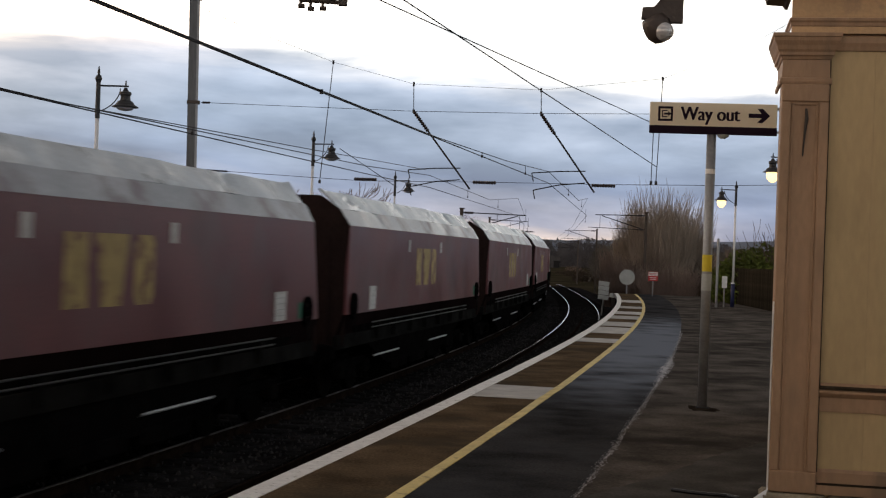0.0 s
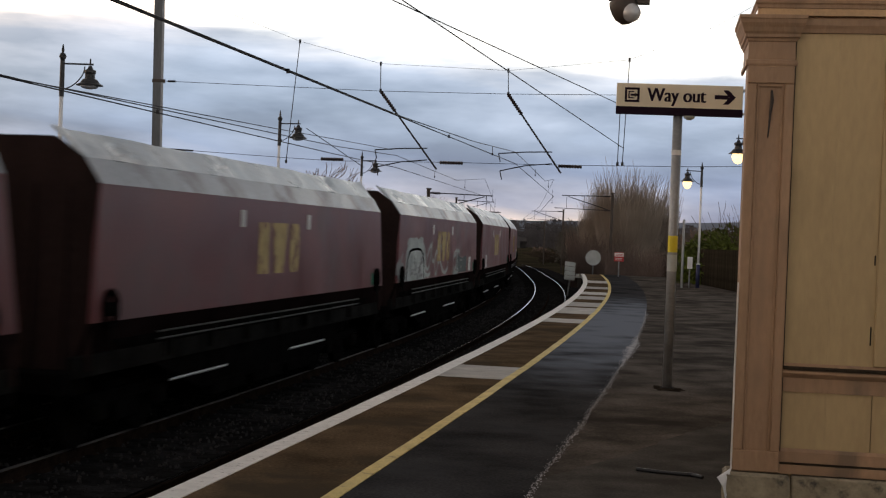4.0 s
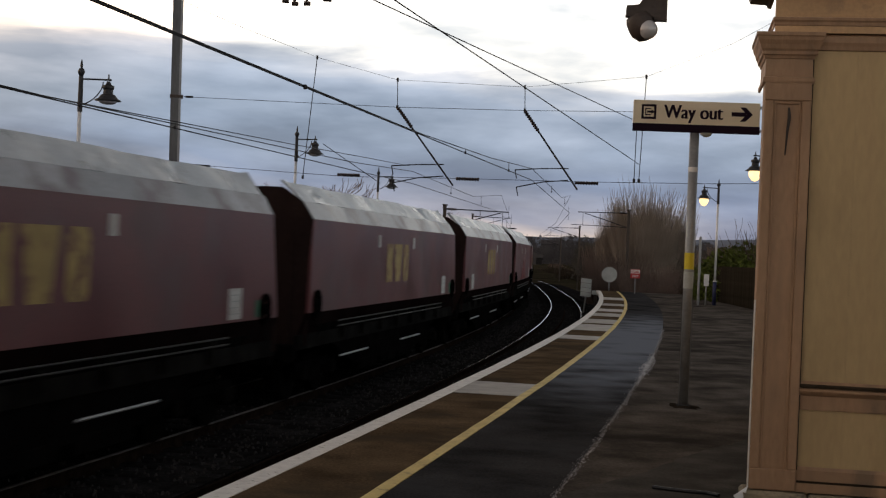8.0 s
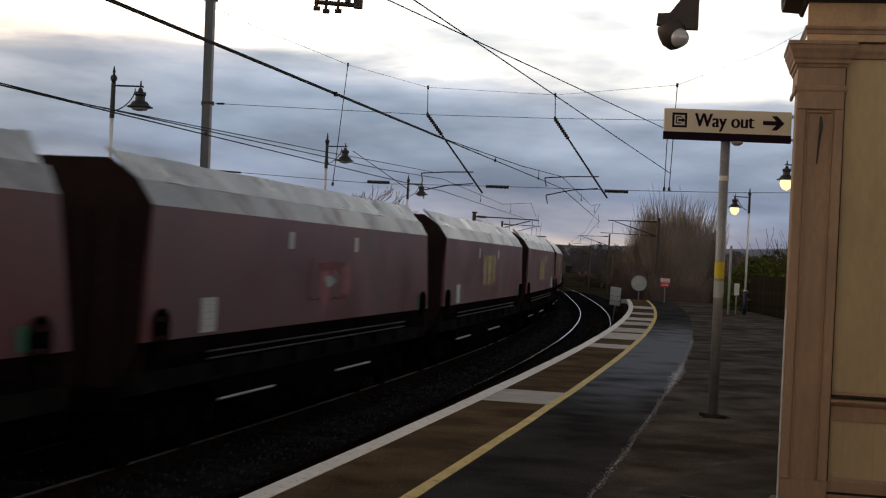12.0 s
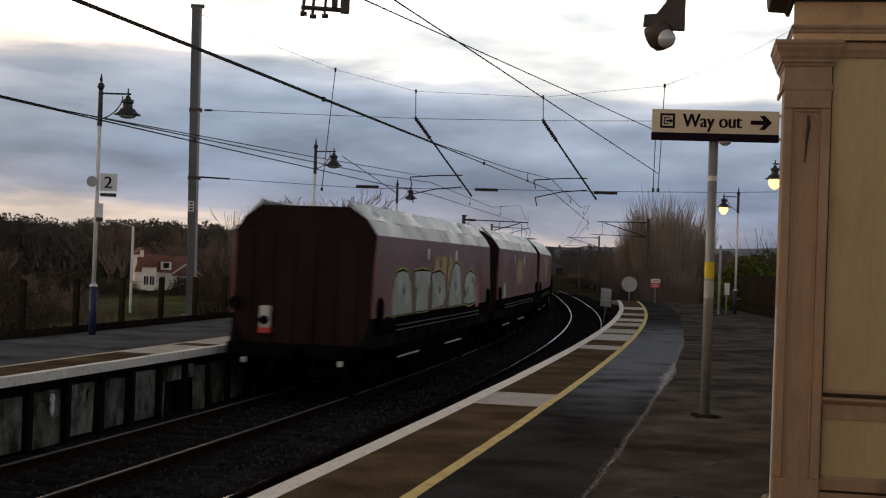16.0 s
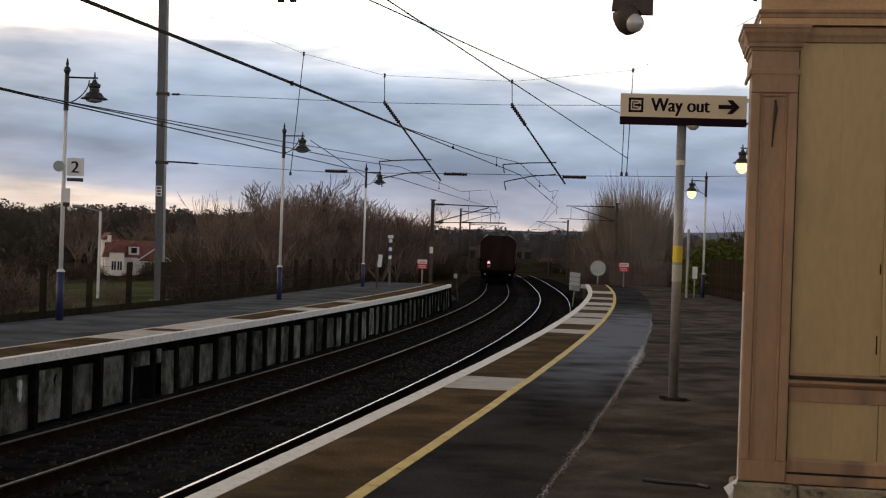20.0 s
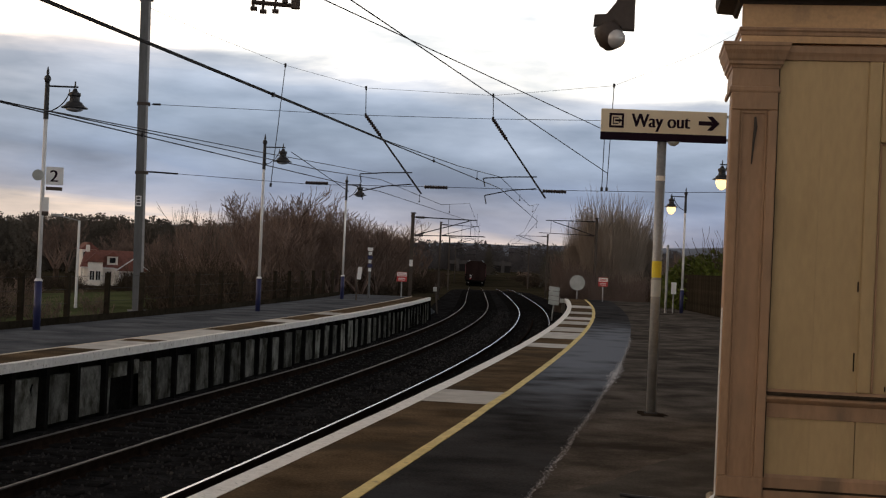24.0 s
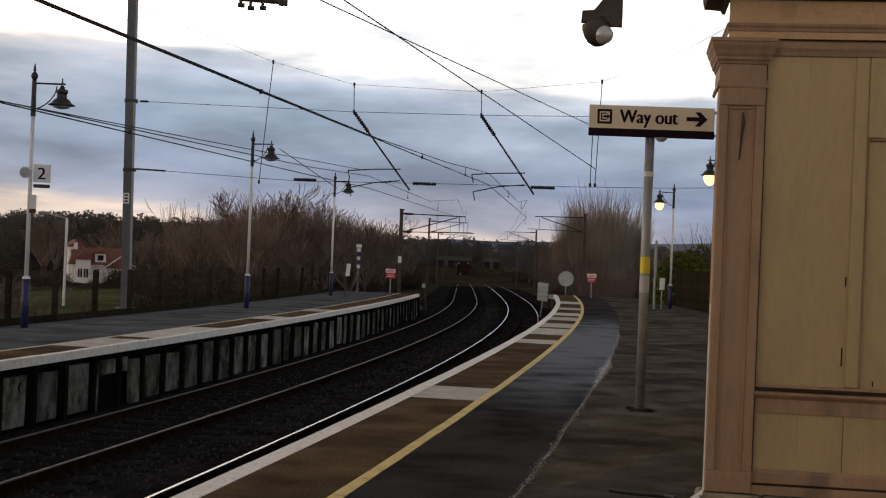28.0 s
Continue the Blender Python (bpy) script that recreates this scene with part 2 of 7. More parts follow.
M = {
    "ground": material("rough_grass", (0.046, 0.043, 0.028), 0.95, vary=0.5, scale=0.15, grain=6, bump=0.5, tint=(0.066, 0.056, 0.036), spec=0.1),
    "field": material("field_grass", (0.078, 0.092, 0.045), 0.95, vary=0.4, scale=0.3, grain=8, spec=0.05),
    "ballast": material("ballast_stone", (0.026, 0.0255, 0.0265), 0.95, vary=0.6, scale=2.5, grain=26, bump=1.0, stain=((0.010, 0.0097, 0.0097), 1.2, 0.5), spec=0.06),
    "stones": material("loose_ballast_stone", (0.048, 0.047, 0.047), 0.95, vary=0.6, scale=9, grain=40, bump=0.3, spec=0.08),
    "sleeper": material("grimy_sleeper", (0.018, 0.0178, 0.0178), 0.95, vary=0.45, scale=5, grain=60, spec=0.06),
    "railtop": material("polished_rail_steel", (0.40, 0.395, 0.40), 0.17, 1.0, vary=0.1, scale=4, grain=60, bump=0.05),
    "raildull": material("dull_rail_steel", (0.17, 0.16, 0.155), 0.55, 0.8, vary=0.2, scale=4, grain=60, bump=0.05),
    "rail": material("rusty_rail_steel", (0.026, 0.018, 0.014), 0.9, 0.0, vary=0.35, scale=6, grain=60, spec=0.08),
    # the worn argument paints the sky's low-angle sheen as a pale blue stretch
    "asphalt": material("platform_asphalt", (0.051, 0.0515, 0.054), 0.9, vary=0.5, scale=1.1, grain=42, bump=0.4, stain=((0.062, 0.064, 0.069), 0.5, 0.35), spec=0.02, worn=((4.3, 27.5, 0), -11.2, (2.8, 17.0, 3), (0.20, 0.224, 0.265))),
    "asphalt_worn": material("worn_pale_asphalt", (0.105, 0.112, 0.125), 0.8, vary=0.35, scale=0.7, grain=30, bump=0.3, stain=((0.15, 0.158, 0.17), 0.8, 0.45), spec=0.1),
    "asphalt_grey": material("smooth_grey_patch_asphalt", (0.092, 0.088, 0.082), 0.9, vary=0.35, scale=2.0, grain=45, bump=0.3, stain=((0.062, 0.058, 0.053), 1.2, 0.35), spec=0.1),
    "dirt": material("dark_swept_dirt", (0.035, 0.028, 0.022), 0.95, vary=0.5, scale=8, grain=60, bump=0.8, spec=0.05),
    "asphalt_old": material("old_patched_asphalt", (0.112, 0.101, 0.090), 0.85, vary=0.5, scale=1.5, grain=38, bump=0.4, stain=((0.044, 0.040, 0.036), 0.45, 0.45), spec=0.1),
    "brownstrip": material("brown_edge_tarmac", (0.152, 0.110, 0.069), 0.85, vary=0.55, scale=1.2, grain=38, bump=0.45, tint=(0.198, 0.143, 0.090), stain=((0.077, 0.061, 0.043), 0.8, 0.5), spec=0.08),
    "slab": material("pale_concrete_slab", (0.49, 0.475, 0.44), 0.85, vary=0.2, scale=3, grain=50, random_piece=0.15),
    "crumb": material("pale_crumbled_asphalt", (0.42, 0.42, 0.44), 0.9, vary=0.5, scale=5),
    "whiteline": material("worn_white_line_paint", (0.88, 0.865, 0.83), 0.6, vary=0.10, scale=9, grain=70, stain=((0.30, 0.28, 0.25), 14, 0.12)),
    "yellow": material("worn_yellow_line_paint", (0.78, 0.62, 0.22), 0.7, vary=0.15, scale=4, grain=50, stain=((0.42, 0.31, 0.12), 8, 0.22)),
    "panel": material("weathered_concrete_panel", (0.20, 0.20, 0.185), 0.95, vary=0.5, scale=3.2, grain=30, stretch=(1.3, 1.3, 0.9), stain=((0.05, 0.05, 0.04), 1.8, 0.6), random_piece=0.5, spec=0.1),
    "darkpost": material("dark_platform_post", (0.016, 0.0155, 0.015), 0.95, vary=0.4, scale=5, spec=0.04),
    "cream": material("cream_painted_boards", (0.50, 0.362, 0.183), 0.6, vary=0.12, scale=1.5, grain=30, bump=0.12, stretch=(1, 1, 0.3), stain=((0.39, 0.278, 0.138), 1.1, 0.32)),
    "trim": material("stone_coloured_trim_paint", (0.385, 0.235, 0.135), 0.6, vary=0.2, scale=2.0, grain=40, bump=0.15, stretch=(1, 1, 0.3), stain=((0.22, 0.145, 0.09), 2.5, 0.28)),
    "fascia": material("pale_brown_fascia_paint", (0.60, 0.38, 0.195), 0.6, vary=0.15, scale=1.6, grain=40, bump=0.1, stain=((0.33, 0.22, 0.13), 2.0, 0.3)),
    "graffiti_t": material("dark_teal_spray_paint", (0.035, 0.06, 0.056), 0.6, vary=0.4, scale=3),
    "stone": material("chipped_painted_stone", (0.33, 0.28, 0.19), 0.85, vary=0.3, scale=5, grain=30, bump=0.5, stain=((0.05, 0.045, 0.04), 7, 0.3)),
    "galv": material("galvanised_steel", (0.34, 0.35, 0.36), 0.55, 0.6, vary=0.18, scale=4, grain=30),
    "mast": material("painted_mast_steel", (0.13, 0.135, 0.14), 0.6, 0.2, vary=0.25, scale=2, grain=20, stretch=(1, 1, 0.2)),
    "rustmast": material("rust_brown_mast", (0.07, 0.055, 0.045), 0.8, vary=0.3, scale=3),
    "whitepaint": material("white_post_paint", (0.74, 0.75, 0.76), 0.5, vary=0.08, scale=3, grain=30),
    "bluepaint": material("navy_post_paint", (0.02, 0.025, 0.10), 0.5, vary=0.2, scale=3),
    "black": material("black_lamp_paint", (0.016, 0.017, 0.02), 0.5, vary=0.2, scale=6),
    "wire": material("dark_overhead_wire", (0.03, 0.03, 0.033), 0.6, 0.5, vary=0.1, bump=0),
    "insulator": material("brown_insulator_glaze", (0.03, 0.02, 0.02), 0.3, vary=0.2, scale=6),
    "signcream": material("cream_sign_face", (0.78, 0.69, 0.52), 0.5, vary=0.04, scale=2, bump=0.02),
    "signwhite": material("white_sign_face", (0.78, 0.79, 0.80), 0.5, vary=0.05, scale=3, bump=0.02),
    "signdark": material("dark_sign_ink", (0.022, 0.014, 0.024), 0.5, vary=0.1, bump=0.02, spec=0.1),
    "red": material("red_sign_face", (0.55, 0.045, 0.05), 0.5, vary=0.1, bump=0.02),
    "yellowtape": material("yellow_reflective_band", (0.75, 0.60, 0.03), 0.5, vary=0.1),
    "lit": material("glowing_lamp_globe", (0.9, 0.8, 0.6), 0.4, vary=0.02, bump=0, emit=((1.0, 0.66, 0.3), 1.7)),
    "glassgrey": material("unlit_lamp_glass", (0.30, 0.32, 0.36), 0.15, vary=0.05, bump=0),
    "maroon": material("dirty_maroon_wagon_paint", (0.172, 0.043, 0.049), 0.4, vary=0.3, scale=0.6, grain=25, bump=0.06, tint=(0.198, 0.068, 0.076), stain=((0.128, 0.060, 0.067), 0.5, 0.4), gloss=(0.30, 0.46), spec=0.32),
    "wagonroof": material("dusty_grey_wagon_top", (0.44, 0.505, 0.56), 0.4, vary=0.3, scale=1.0, grain=20, bump=0.2, stain=((0.70, 0.76, 0.80), 1.2, 0.5), gloss=(0.22, 0.42)),
    "wagonhip": material("dusty_mauve_wagon_hip", (0.43, 0.47, 0.505), 0.45, vary=0.3, scale=0.8, grain=20, bump=0.12, tint=(0.51, 0.545, 0.59), stain=((0.20, 0.165, 0.18), 0.9, 0.45), gloss=(0.3, 0.5)),
    "wagonend": material("dark_brown_wagon_end", (0.027, 0.0175, 0.0165), 0.9, vary=0.35, scale=1.0, stretch=(1, 1, 0.3), spec=0.08),
    # shade under the wagons is put into these two near-black colours
    "chassis": material("grimy_shaded_chassis", (0.006, 0.0058, 0.0058), 0.95, vary=0.4, scale=3, spec=0.04),
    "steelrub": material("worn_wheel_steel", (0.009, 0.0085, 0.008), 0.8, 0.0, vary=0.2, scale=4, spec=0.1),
    "logo": material("faded_gold_logo_paint", (0.42, 0.31, 0.11), 0.65, vary=0.15, scale=3, stain=((0.15, 0.055, 0.05), 3.5, 0.35)),
    "plate": material("white_data_plate", (0.62, 0.63, 0.62), 0.6, vary=0.15, scale=4, stain=((0.4, 0.38, 0.36), 4, 0.25)),
    "graffiti": material("grey_white_spray_paint", (0.36, 0.40, 0.375), 0.6, vary=0.3, scale=2, stain=((0.24, 0.20, 0.20), 2.5, 0.3)),
    "graffiti_y": material("yellow_green_spray_outline", (0.30, 0.33, 0.07), 0.6, vary=0.2, scale=3),
    "graffiti_p": material("pink_spray_paint", (0.28, 0.06, 0.08), 0.6, vary=0.3, scale=2),
    "graffiti_r": material("deep_red_spray_paint", (0.19, 0.012, 0.015), 0.55, vary=0.35, scale=2, stain=((0.13, 0.022, 0.025), 1.5, 0.4), spec=0.2),
    "greenplate": material("green_enamel_plate", (0.02, 0.17, 0.10), 0.5, vary=0.2, scale=6),
    "bark": material("bare_branch_bark", (0.10, 0.074, 0.056), 0.9, vary=0.35, scale=4, spec=0.1),
    "twig": material("reddish_winter_twigs", (0.21, 0.155, 0.13), 0.9, vary=0.3, scale=0.4, bump=0, spec=0.1),
    "scrub": material("dark_scrub_leaves", (0.050, 0.043, 0.032), 0.95, vary=0.5, scale=0.3, bump=0, spec=0.1),
    "evergreen": material("dark_green_leaves", (0.095, 0.12, 0.024), 0.9, vary=0.5, scale=0.6, bump=0, spec=0.15),
    "wood": material("far_woodland", (0.125, 0.112, 0.094), 0.95, vary=0.45, scale=0.12, bump=0, spec=0.0, shade_up=(0.0, -0.75, 0.66)),
    # distance haze is put into this greyer colour
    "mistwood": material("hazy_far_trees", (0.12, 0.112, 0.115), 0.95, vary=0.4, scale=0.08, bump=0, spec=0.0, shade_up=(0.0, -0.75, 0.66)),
    "roofred": material("red_clay_roof_tiles", (0.175, 0.068, 0.052), 0.85, vary=0.3, scale=2.5),
    "render": material("pale_house_render", (0.80, 0.77, 0.72), 0.8, vary=0.1, scale=1),
    "window": material("dark_window_glass", (0.02, 0.022, 0.026), 0.1, vary=0.1, bump=0),
    "greybox": material("pale_grey_box_paint", (0.45, 0.48, 0.47), 0.6, vary=0.15, scale=3),
    "speaker": material("dark_camera_housing", (0.05, 0.035, 0.028), 0.55, vary=0.2, scale=5),
    "dome": material("smoked_camera_dome", (0.55, 0.54, 0.54), 0.2, 0.2, vary=0.1, bump=0),
    # the blue-grey carries the haze over the hills
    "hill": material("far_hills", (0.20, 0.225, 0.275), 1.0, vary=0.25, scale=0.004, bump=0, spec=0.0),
    "palepaint": material("faded_cream_line_paint", (0.62, 0.54, 0.42), 0.7, vary=0.2, scale=4, grain=50, stain=((0.28, 0.22, 0.16), 6, 0.3)),
    "scrubtwig": material("dull_scrub_twigs", (0.075, 0.058, 0.046), 0.9, vary=0.35, scale=0.4, bump=0, spec=0.1),
    "fencedark": material("dark_damp_fence_timber", (0.036, 0.030, 0.022), 0.9, vary=0.3, scale=4, random_piece=0.25, spec=0.1),
    # bridge masonry: haze of the distance mixed into both colours
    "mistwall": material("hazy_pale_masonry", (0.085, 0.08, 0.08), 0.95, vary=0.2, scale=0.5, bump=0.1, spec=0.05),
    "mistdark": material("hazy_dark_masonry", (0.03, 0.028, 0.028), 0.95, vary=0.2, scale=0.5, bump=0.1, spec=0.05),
    "willowtwig": material("golden_willow_wands", (0.34, 0.285, 0.235), 0.9, vary=0.25, scale=0.5, bump=0, spec=0.1),
    "greytwig": material("grey_brown_wands", (0.20, 0.155, 0.135), 0.9, vary=0.25, scale=0.5, bump=0, spec=0.1),
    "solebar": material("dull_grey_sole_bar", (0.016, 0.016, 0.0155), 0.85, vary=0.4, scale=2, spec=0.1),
    "steprail": material("bright_worn_step_edge", (0.018, 0.018, 0.018), 0.7, 0.1, vary=0.3, scale=2),
    "darkline": material("dark_edge_brown", (0.05, 0.037, 0.026), 0.9, vary=0.5, scale=4, grain=40, stretch=(1, 1, 1), spec=0.1),
    "graffiti_d": material("dim_grey_spray_paint", (0.20, 0.20, 0.205), 0.65, vary=0.4, scale=2.5),
    "graffiti_g": material("grey_green_spray_paint", (0.36, 0.40, 0.39), 0.6, vary=0.35, scale=2),
    "shadeside": material("shaded_lower_side", (0.013, 0.0085, 0.0085), 0.9, vary=0.35, scale=1.0, spec=0.06),
    "tail": material("red_tail_lens", (0.5, 0.02, 0.02), 0.3, vary=0.05, bump=0, emit=((1.0, 0.10, 0.10), 9.0)),
}

# ---- building helpers ----
RAIL_Z, FAR_Z = -0.984, -0.078
NEAR_TRACK = 3.188      # from the far track's centre line
NEAR_EDGE, FAR_EDGE = 4.636, -1.4475


def heading(s):
    """Heading of the line, radians from +y towards +x, s metres along the far track."""
    q = lambda u: 0.226 - 0.0487 * u - 0.0825 * u * u + 0.0306 * u ** 3
    d = lambda u: -0.0487 - 0.165 * u + 0.0918 * u * u
    u, a = s / 50, -0.1
    if u < a:
        return q(a) + d(a) * (max(u, -1.0) - a)
    if u > 1.24:
        return max(q(min(u, 1.8)), radians(3.45))
    return q(u)


def dip(s):
    """The line falls gently away beyond the station."""
    if s < 80:
        return 0.0
    return -0.0001 * (s - 80) ** 2 if s < 150 else -0.49 - 0.014 * (min(s, 330) - 150)


STEP, S0, S1 = 0.5, -340, 720
LINE = []


def lay_line():
    n0 = int(-S0 / STEP)
    x, y, pts = 0.0, 0.0, []
    for i in range(int((S1 - S0) / STEP) + 1):
        pts.append((x, y))
        h = heading(S0 + (i + 0.5) * STEP)
        x, y = x + math.sin(h) * STEP, y + math.cos(h) * STEP
    dx, dy = -6.2601 - pts[n0][0], 8.0 - pts[n0][1]
    LINE.extend((px + dx, py + dy) for px, py in pts)


lay_line()


def on_line(s, off=0.0):
    """Place (x, y) at s along the far track and off metres to the right of its centre, and the heading there."""
    f = (min(max(s, S0), S1 - STEP) - S0) / STEP
    i = int(f)
    w = f - i
    a, b = LINE[i], LINE[i + 1]
    h = heading(s)
    return a[0] * (1 - w) + b[0] * w + off * math.cos(h), a[1] * (1 - w) + b[1] * w - off * math.sin(h), h


def finish(name, bm, mat, smooth=False):
    me = bpy.data.meshes.new(name)
    bmesh.ops.recalc_face_normals(bm, faces=bm.faces)
    bm.to_mesh(me)
    bm.free()
    for m in (mat if isinstance(mat, (list, tuple)) else [mat]):
        me.materials.append(m)
    if smooth:
        me.polygons.foreach_set("use_smooth", [True] * len(me.polygons))
    return me


def part(name, bm, mat, parent, label="", smooth=False, at=None):
    ob = new(name, finish(name, bm, mat, smooth))
    ob.parent = parent
    if at is not None:
        ob.matrix_basis = at
    return tagged(ob, label)


def piece(name, me, parent, at):
    ob = new(name, me)
    ob.parent = parent
    ob.matrix_basis = at
    return ob


def thing(name, label, category, at=None, group="", kind=""):
    ob = new(name)
    ob.empty_display_size = 0.2
    if at is not None:
        ob.matrix_basis = at
    return tagged(ob, label, category, group, kind)


def solid(name, bm, mat, label, category, group="", kind="", smooth=False):
    return tagged(new(name, finish(name, bm, mat, smooth)), label, category, group, kind)


def box(bm, x0, x1, y0, y1, z0, z1, bevel=0.0, m=None):
    vs = [bm.verts.new(p) for p in ((x0, y0, z0), (x1, y0, z0), (x1, y1, z0), (x0, y1, z0), (x0, y0, z1), (x1, y0, z1), (x1, y1, z1), (x0, y1, z1))]
    fs = [bm.faces.new([vs[i] for i in f]) for f in ((0, 3, 2, 1), (4, 5, 6, 7), (0, 1, 5, 4), (1, 2, 6, 5), (2, 3, 7, 6), (3, 0, 4, 7))]
    if bevel:
        es = list({e for f in fs for e in f.edges})
        r = bmesh.ops.bevel(bm, geom=es, offset=bevel, segments=1, affect="EDGES")
        vs = list({v for f in r["faces"] for v in f.verts} | {v for v in vs if v.is_valid})
    if m is not None:
        bmesh.ops.transform(bm, matrix=m, verts=vs)
    return bm


def boxed(*a, **k):
    return box(bmesh.new(), *a, **k)


def tube(bm, pts, radii, sides=8, caps=True):
    """A tube through pts; radii: one number, or one for each point."""
    pts = [Vector(p) for p in pts]
    if isinstance(radii, (int, float)):
        radii = [radii] * len(pts)
    rings = []
    ref = None
    for i, p in enumerate(pts):
        d = (pts[min(i + 1, len(pts) - 1)] - pts[max(i - 1, 0)]).normalized()
        if ref is None:
            ref = Vector((0, 0, 1)) if abs(d.z) < 0.9 else Vector((1, 0, 0))
        a = d.cross(ref).normalized()
        b = d.cross(a)
        rings.append([bm.verts.new(p + (a * math.cos(t) + b * math.sin(t)) * radii[i]) for t in (2 * math.pi * k / sides for k in range(sides))])
    for r, q in zip(rings, rings[1:]):
        for k in range(sides):
            bm.faces.new((r[k], r[(k + 1) % sides], q[(k + 1) % sides], q[k]))
    if caps and sides > 2:
        bm.faces.new(rings[0][::-1])
        bm.faces.new(rings[-1])
    return bm


def tubed(pts, radii, sides=8):
    return tube(bmesh.new(), pts, radii, sides)


def turned(bm, profile, sides=14, centre=(0, 0)):
    """A body of revolution about the vertical through centre; profile: (radius, height) from the bottom up."""
    rings = []
    for r, z in profile:
        rings.append([bm.verts.new((centre[0] + r * math.cos(t), centre[1] + r * math.sin(t), z)) for t in (2 * math.pi * k / sides for k in range(sides))])
    for a, b in zip(rings, rings[1:]):
        for k in range(sides):
            bm.faces.new((a[k], a[(k + 1) % sides], b[(k + 1) % sides], b[k]))
    bm.faces.new(rings[0][::-1])
    bm.faces.new(rings[-1])
    return bm


def sweep(section, s0, s1, step=1.0, bm=None, z_of=None):
    """A closed section of (offset, height) carried along the line from s0 to s1."""
    bm = bm or bmesh.new()
    n = max(1, round((s1 - s0) / step))
    rings = []
    for i in range(n + 1):
        s = s0 + (s1 - s0) * i / n
        dz = z_of(s) if z_of else dip(s)
        rings.append([bm.verts.new((*on_line(s, o)[:2], z + dz)) for o, z in section])
    k = len(section)
    for a, b in zip(rings, rings[1:]):
        for j in range(k):
            bm.faces.new((a[j], a[(j + 1) % k], b[(j + 1) % k], b[j]))
    bm.faces.new(rings[0])
    bm.faces.new(rings[-1][::-1])
    return bm


def slab(o0, o1, z0, z1):
    return [(o0, z0), (o1, z0), (o1, z1), (o0, z1)]


def place(s, off, z=0.0):
    """A pose on the line: local y along it, local x to the right."""
    x, y, h = on_line(s, off)
    return Matrix.Translation((x, y, z)) @ Matrix.Rotation(-h, 4, "Z")


def text_mesh(body, size, depth=0.004):
    cu = bpy.data.curves.new("lettering", "FONT")
    cu.body, cu.size, cu.extrude, cu.offset = body, size, depth / 2, -0.0015
    ob = bpy.data.objects.new("lettering", cu)
    me = bpy.data.meshes.new_from_object(ob)
    bpy.data.objects.remove(ob)
    return me

# ---- ground, track and platforms ----
def prism(bm, ring_a, ring_b):
    a, b = [bm.verts.new(p) for p in ring_a], [bm.verts.new(p) for p in ring_b]
    n = len(a)
    bm.faces.new(a)
    bm.faces.new(b[::-1])
    for i in range(n):
        bm.faces.new((a[i], b[i], b[(i + 1) % n], a[(i + 1) % n]))
    return bm


def ground_z(x, y):
    r = math.hypot(x, y - 40)
    z = -1.42 - 0.25 * min(1, r / 60) * (abs(x) < 30)
    if r > 20:
        z += noise.noise((x * 0.02, y * 0.02, 0)) * 0.25 * min(1, r / 100) - 1.6 * max(0.0, min(1.0, (-x - 14) / 25))
    return z


def ground():
    bm = bmesh.new()
    rings = [0, 6, 12, 20, 30, 42, 56, 75, 100, 135, 180, 250, 350, 500, 800, 1300, 2200, 4000]
    n = 72
    prev = None
    for r in rings:
        ring = []
        for k in range(n):
            a = 2 * math.pi * k / n
            x, y = r * math.sin(a), 40 + r * math.cos(a)
            ring.append(bm.verts.new((x, y, ground_z(x, y))))
        if prev:
            for k in range(n):
                bm.faces.new((prev[k], prev[(k + 1) % n], ring[(k + 1) % n], ring[k]))
        prev = ring
    bmesh.ops.remove_doubles(bm, verts=bm.verts, dist=0.01)
    solid("ground", bm, M["ground"], "rough dark winter grass around the station", "ground", kind="structure", smooth=True)


ground()
N_END, F_END = 59.5, 54.0
solid("trackbed", sweep([(-3.2, -1.7), (6.5, -1.7), (5.9, -1.22), (4.4, -1.145), (-1.2, -1.145), (-2.6, -1.22)], -335, 715, 2.0), M["ballast"],
      "dark dirty stone ballast under two tracks", "trackbed", kind="structure")


def ballast_stones():
    """Loose stones on the near part of the ballast."""
    rng = random.Random(11)
    bm = bmesh.new()
    for _ in range(16000):
        s, o = rng.uniform(-4, 45) if rng.random() < 0.75 else rng.uniform(45, 70), rng.uniform(-1.3, 4.4)
        x, y, _h = on_line(s, o)
        r = rng.uniform(0.018, 0.042)
        z = -1.147 + r * 0.4
        a = rng.uniform(0, 6.28)
        base = [bm.verts.new((x + r * rng.uniform(0.7, 1.2) * math.cos(a + k * 2.09), y + r * rng.uniform(0.7, 1.2) * math.sin(a + k * 2.09), z - r * 0.5)) for k in range(3)]
        top = [bm.verts.new((v.co.x * 0.45 + x * 0.55, v.co.y * 0.45 + y * 0.55, z + r * rng.uniform(0.4, 0.8))) for v in base]
        bm.faces.new(top)
        for k in range(3):
            bm.faces.new((base[k], base[(k + 1) % 3], top[(k + 1) % 3], top[k]))
    solid("ballast_stones", bm, M["stones"], "loose dark ballast stones between the rails", "ballast", kind="stuff")


ballast_stones()


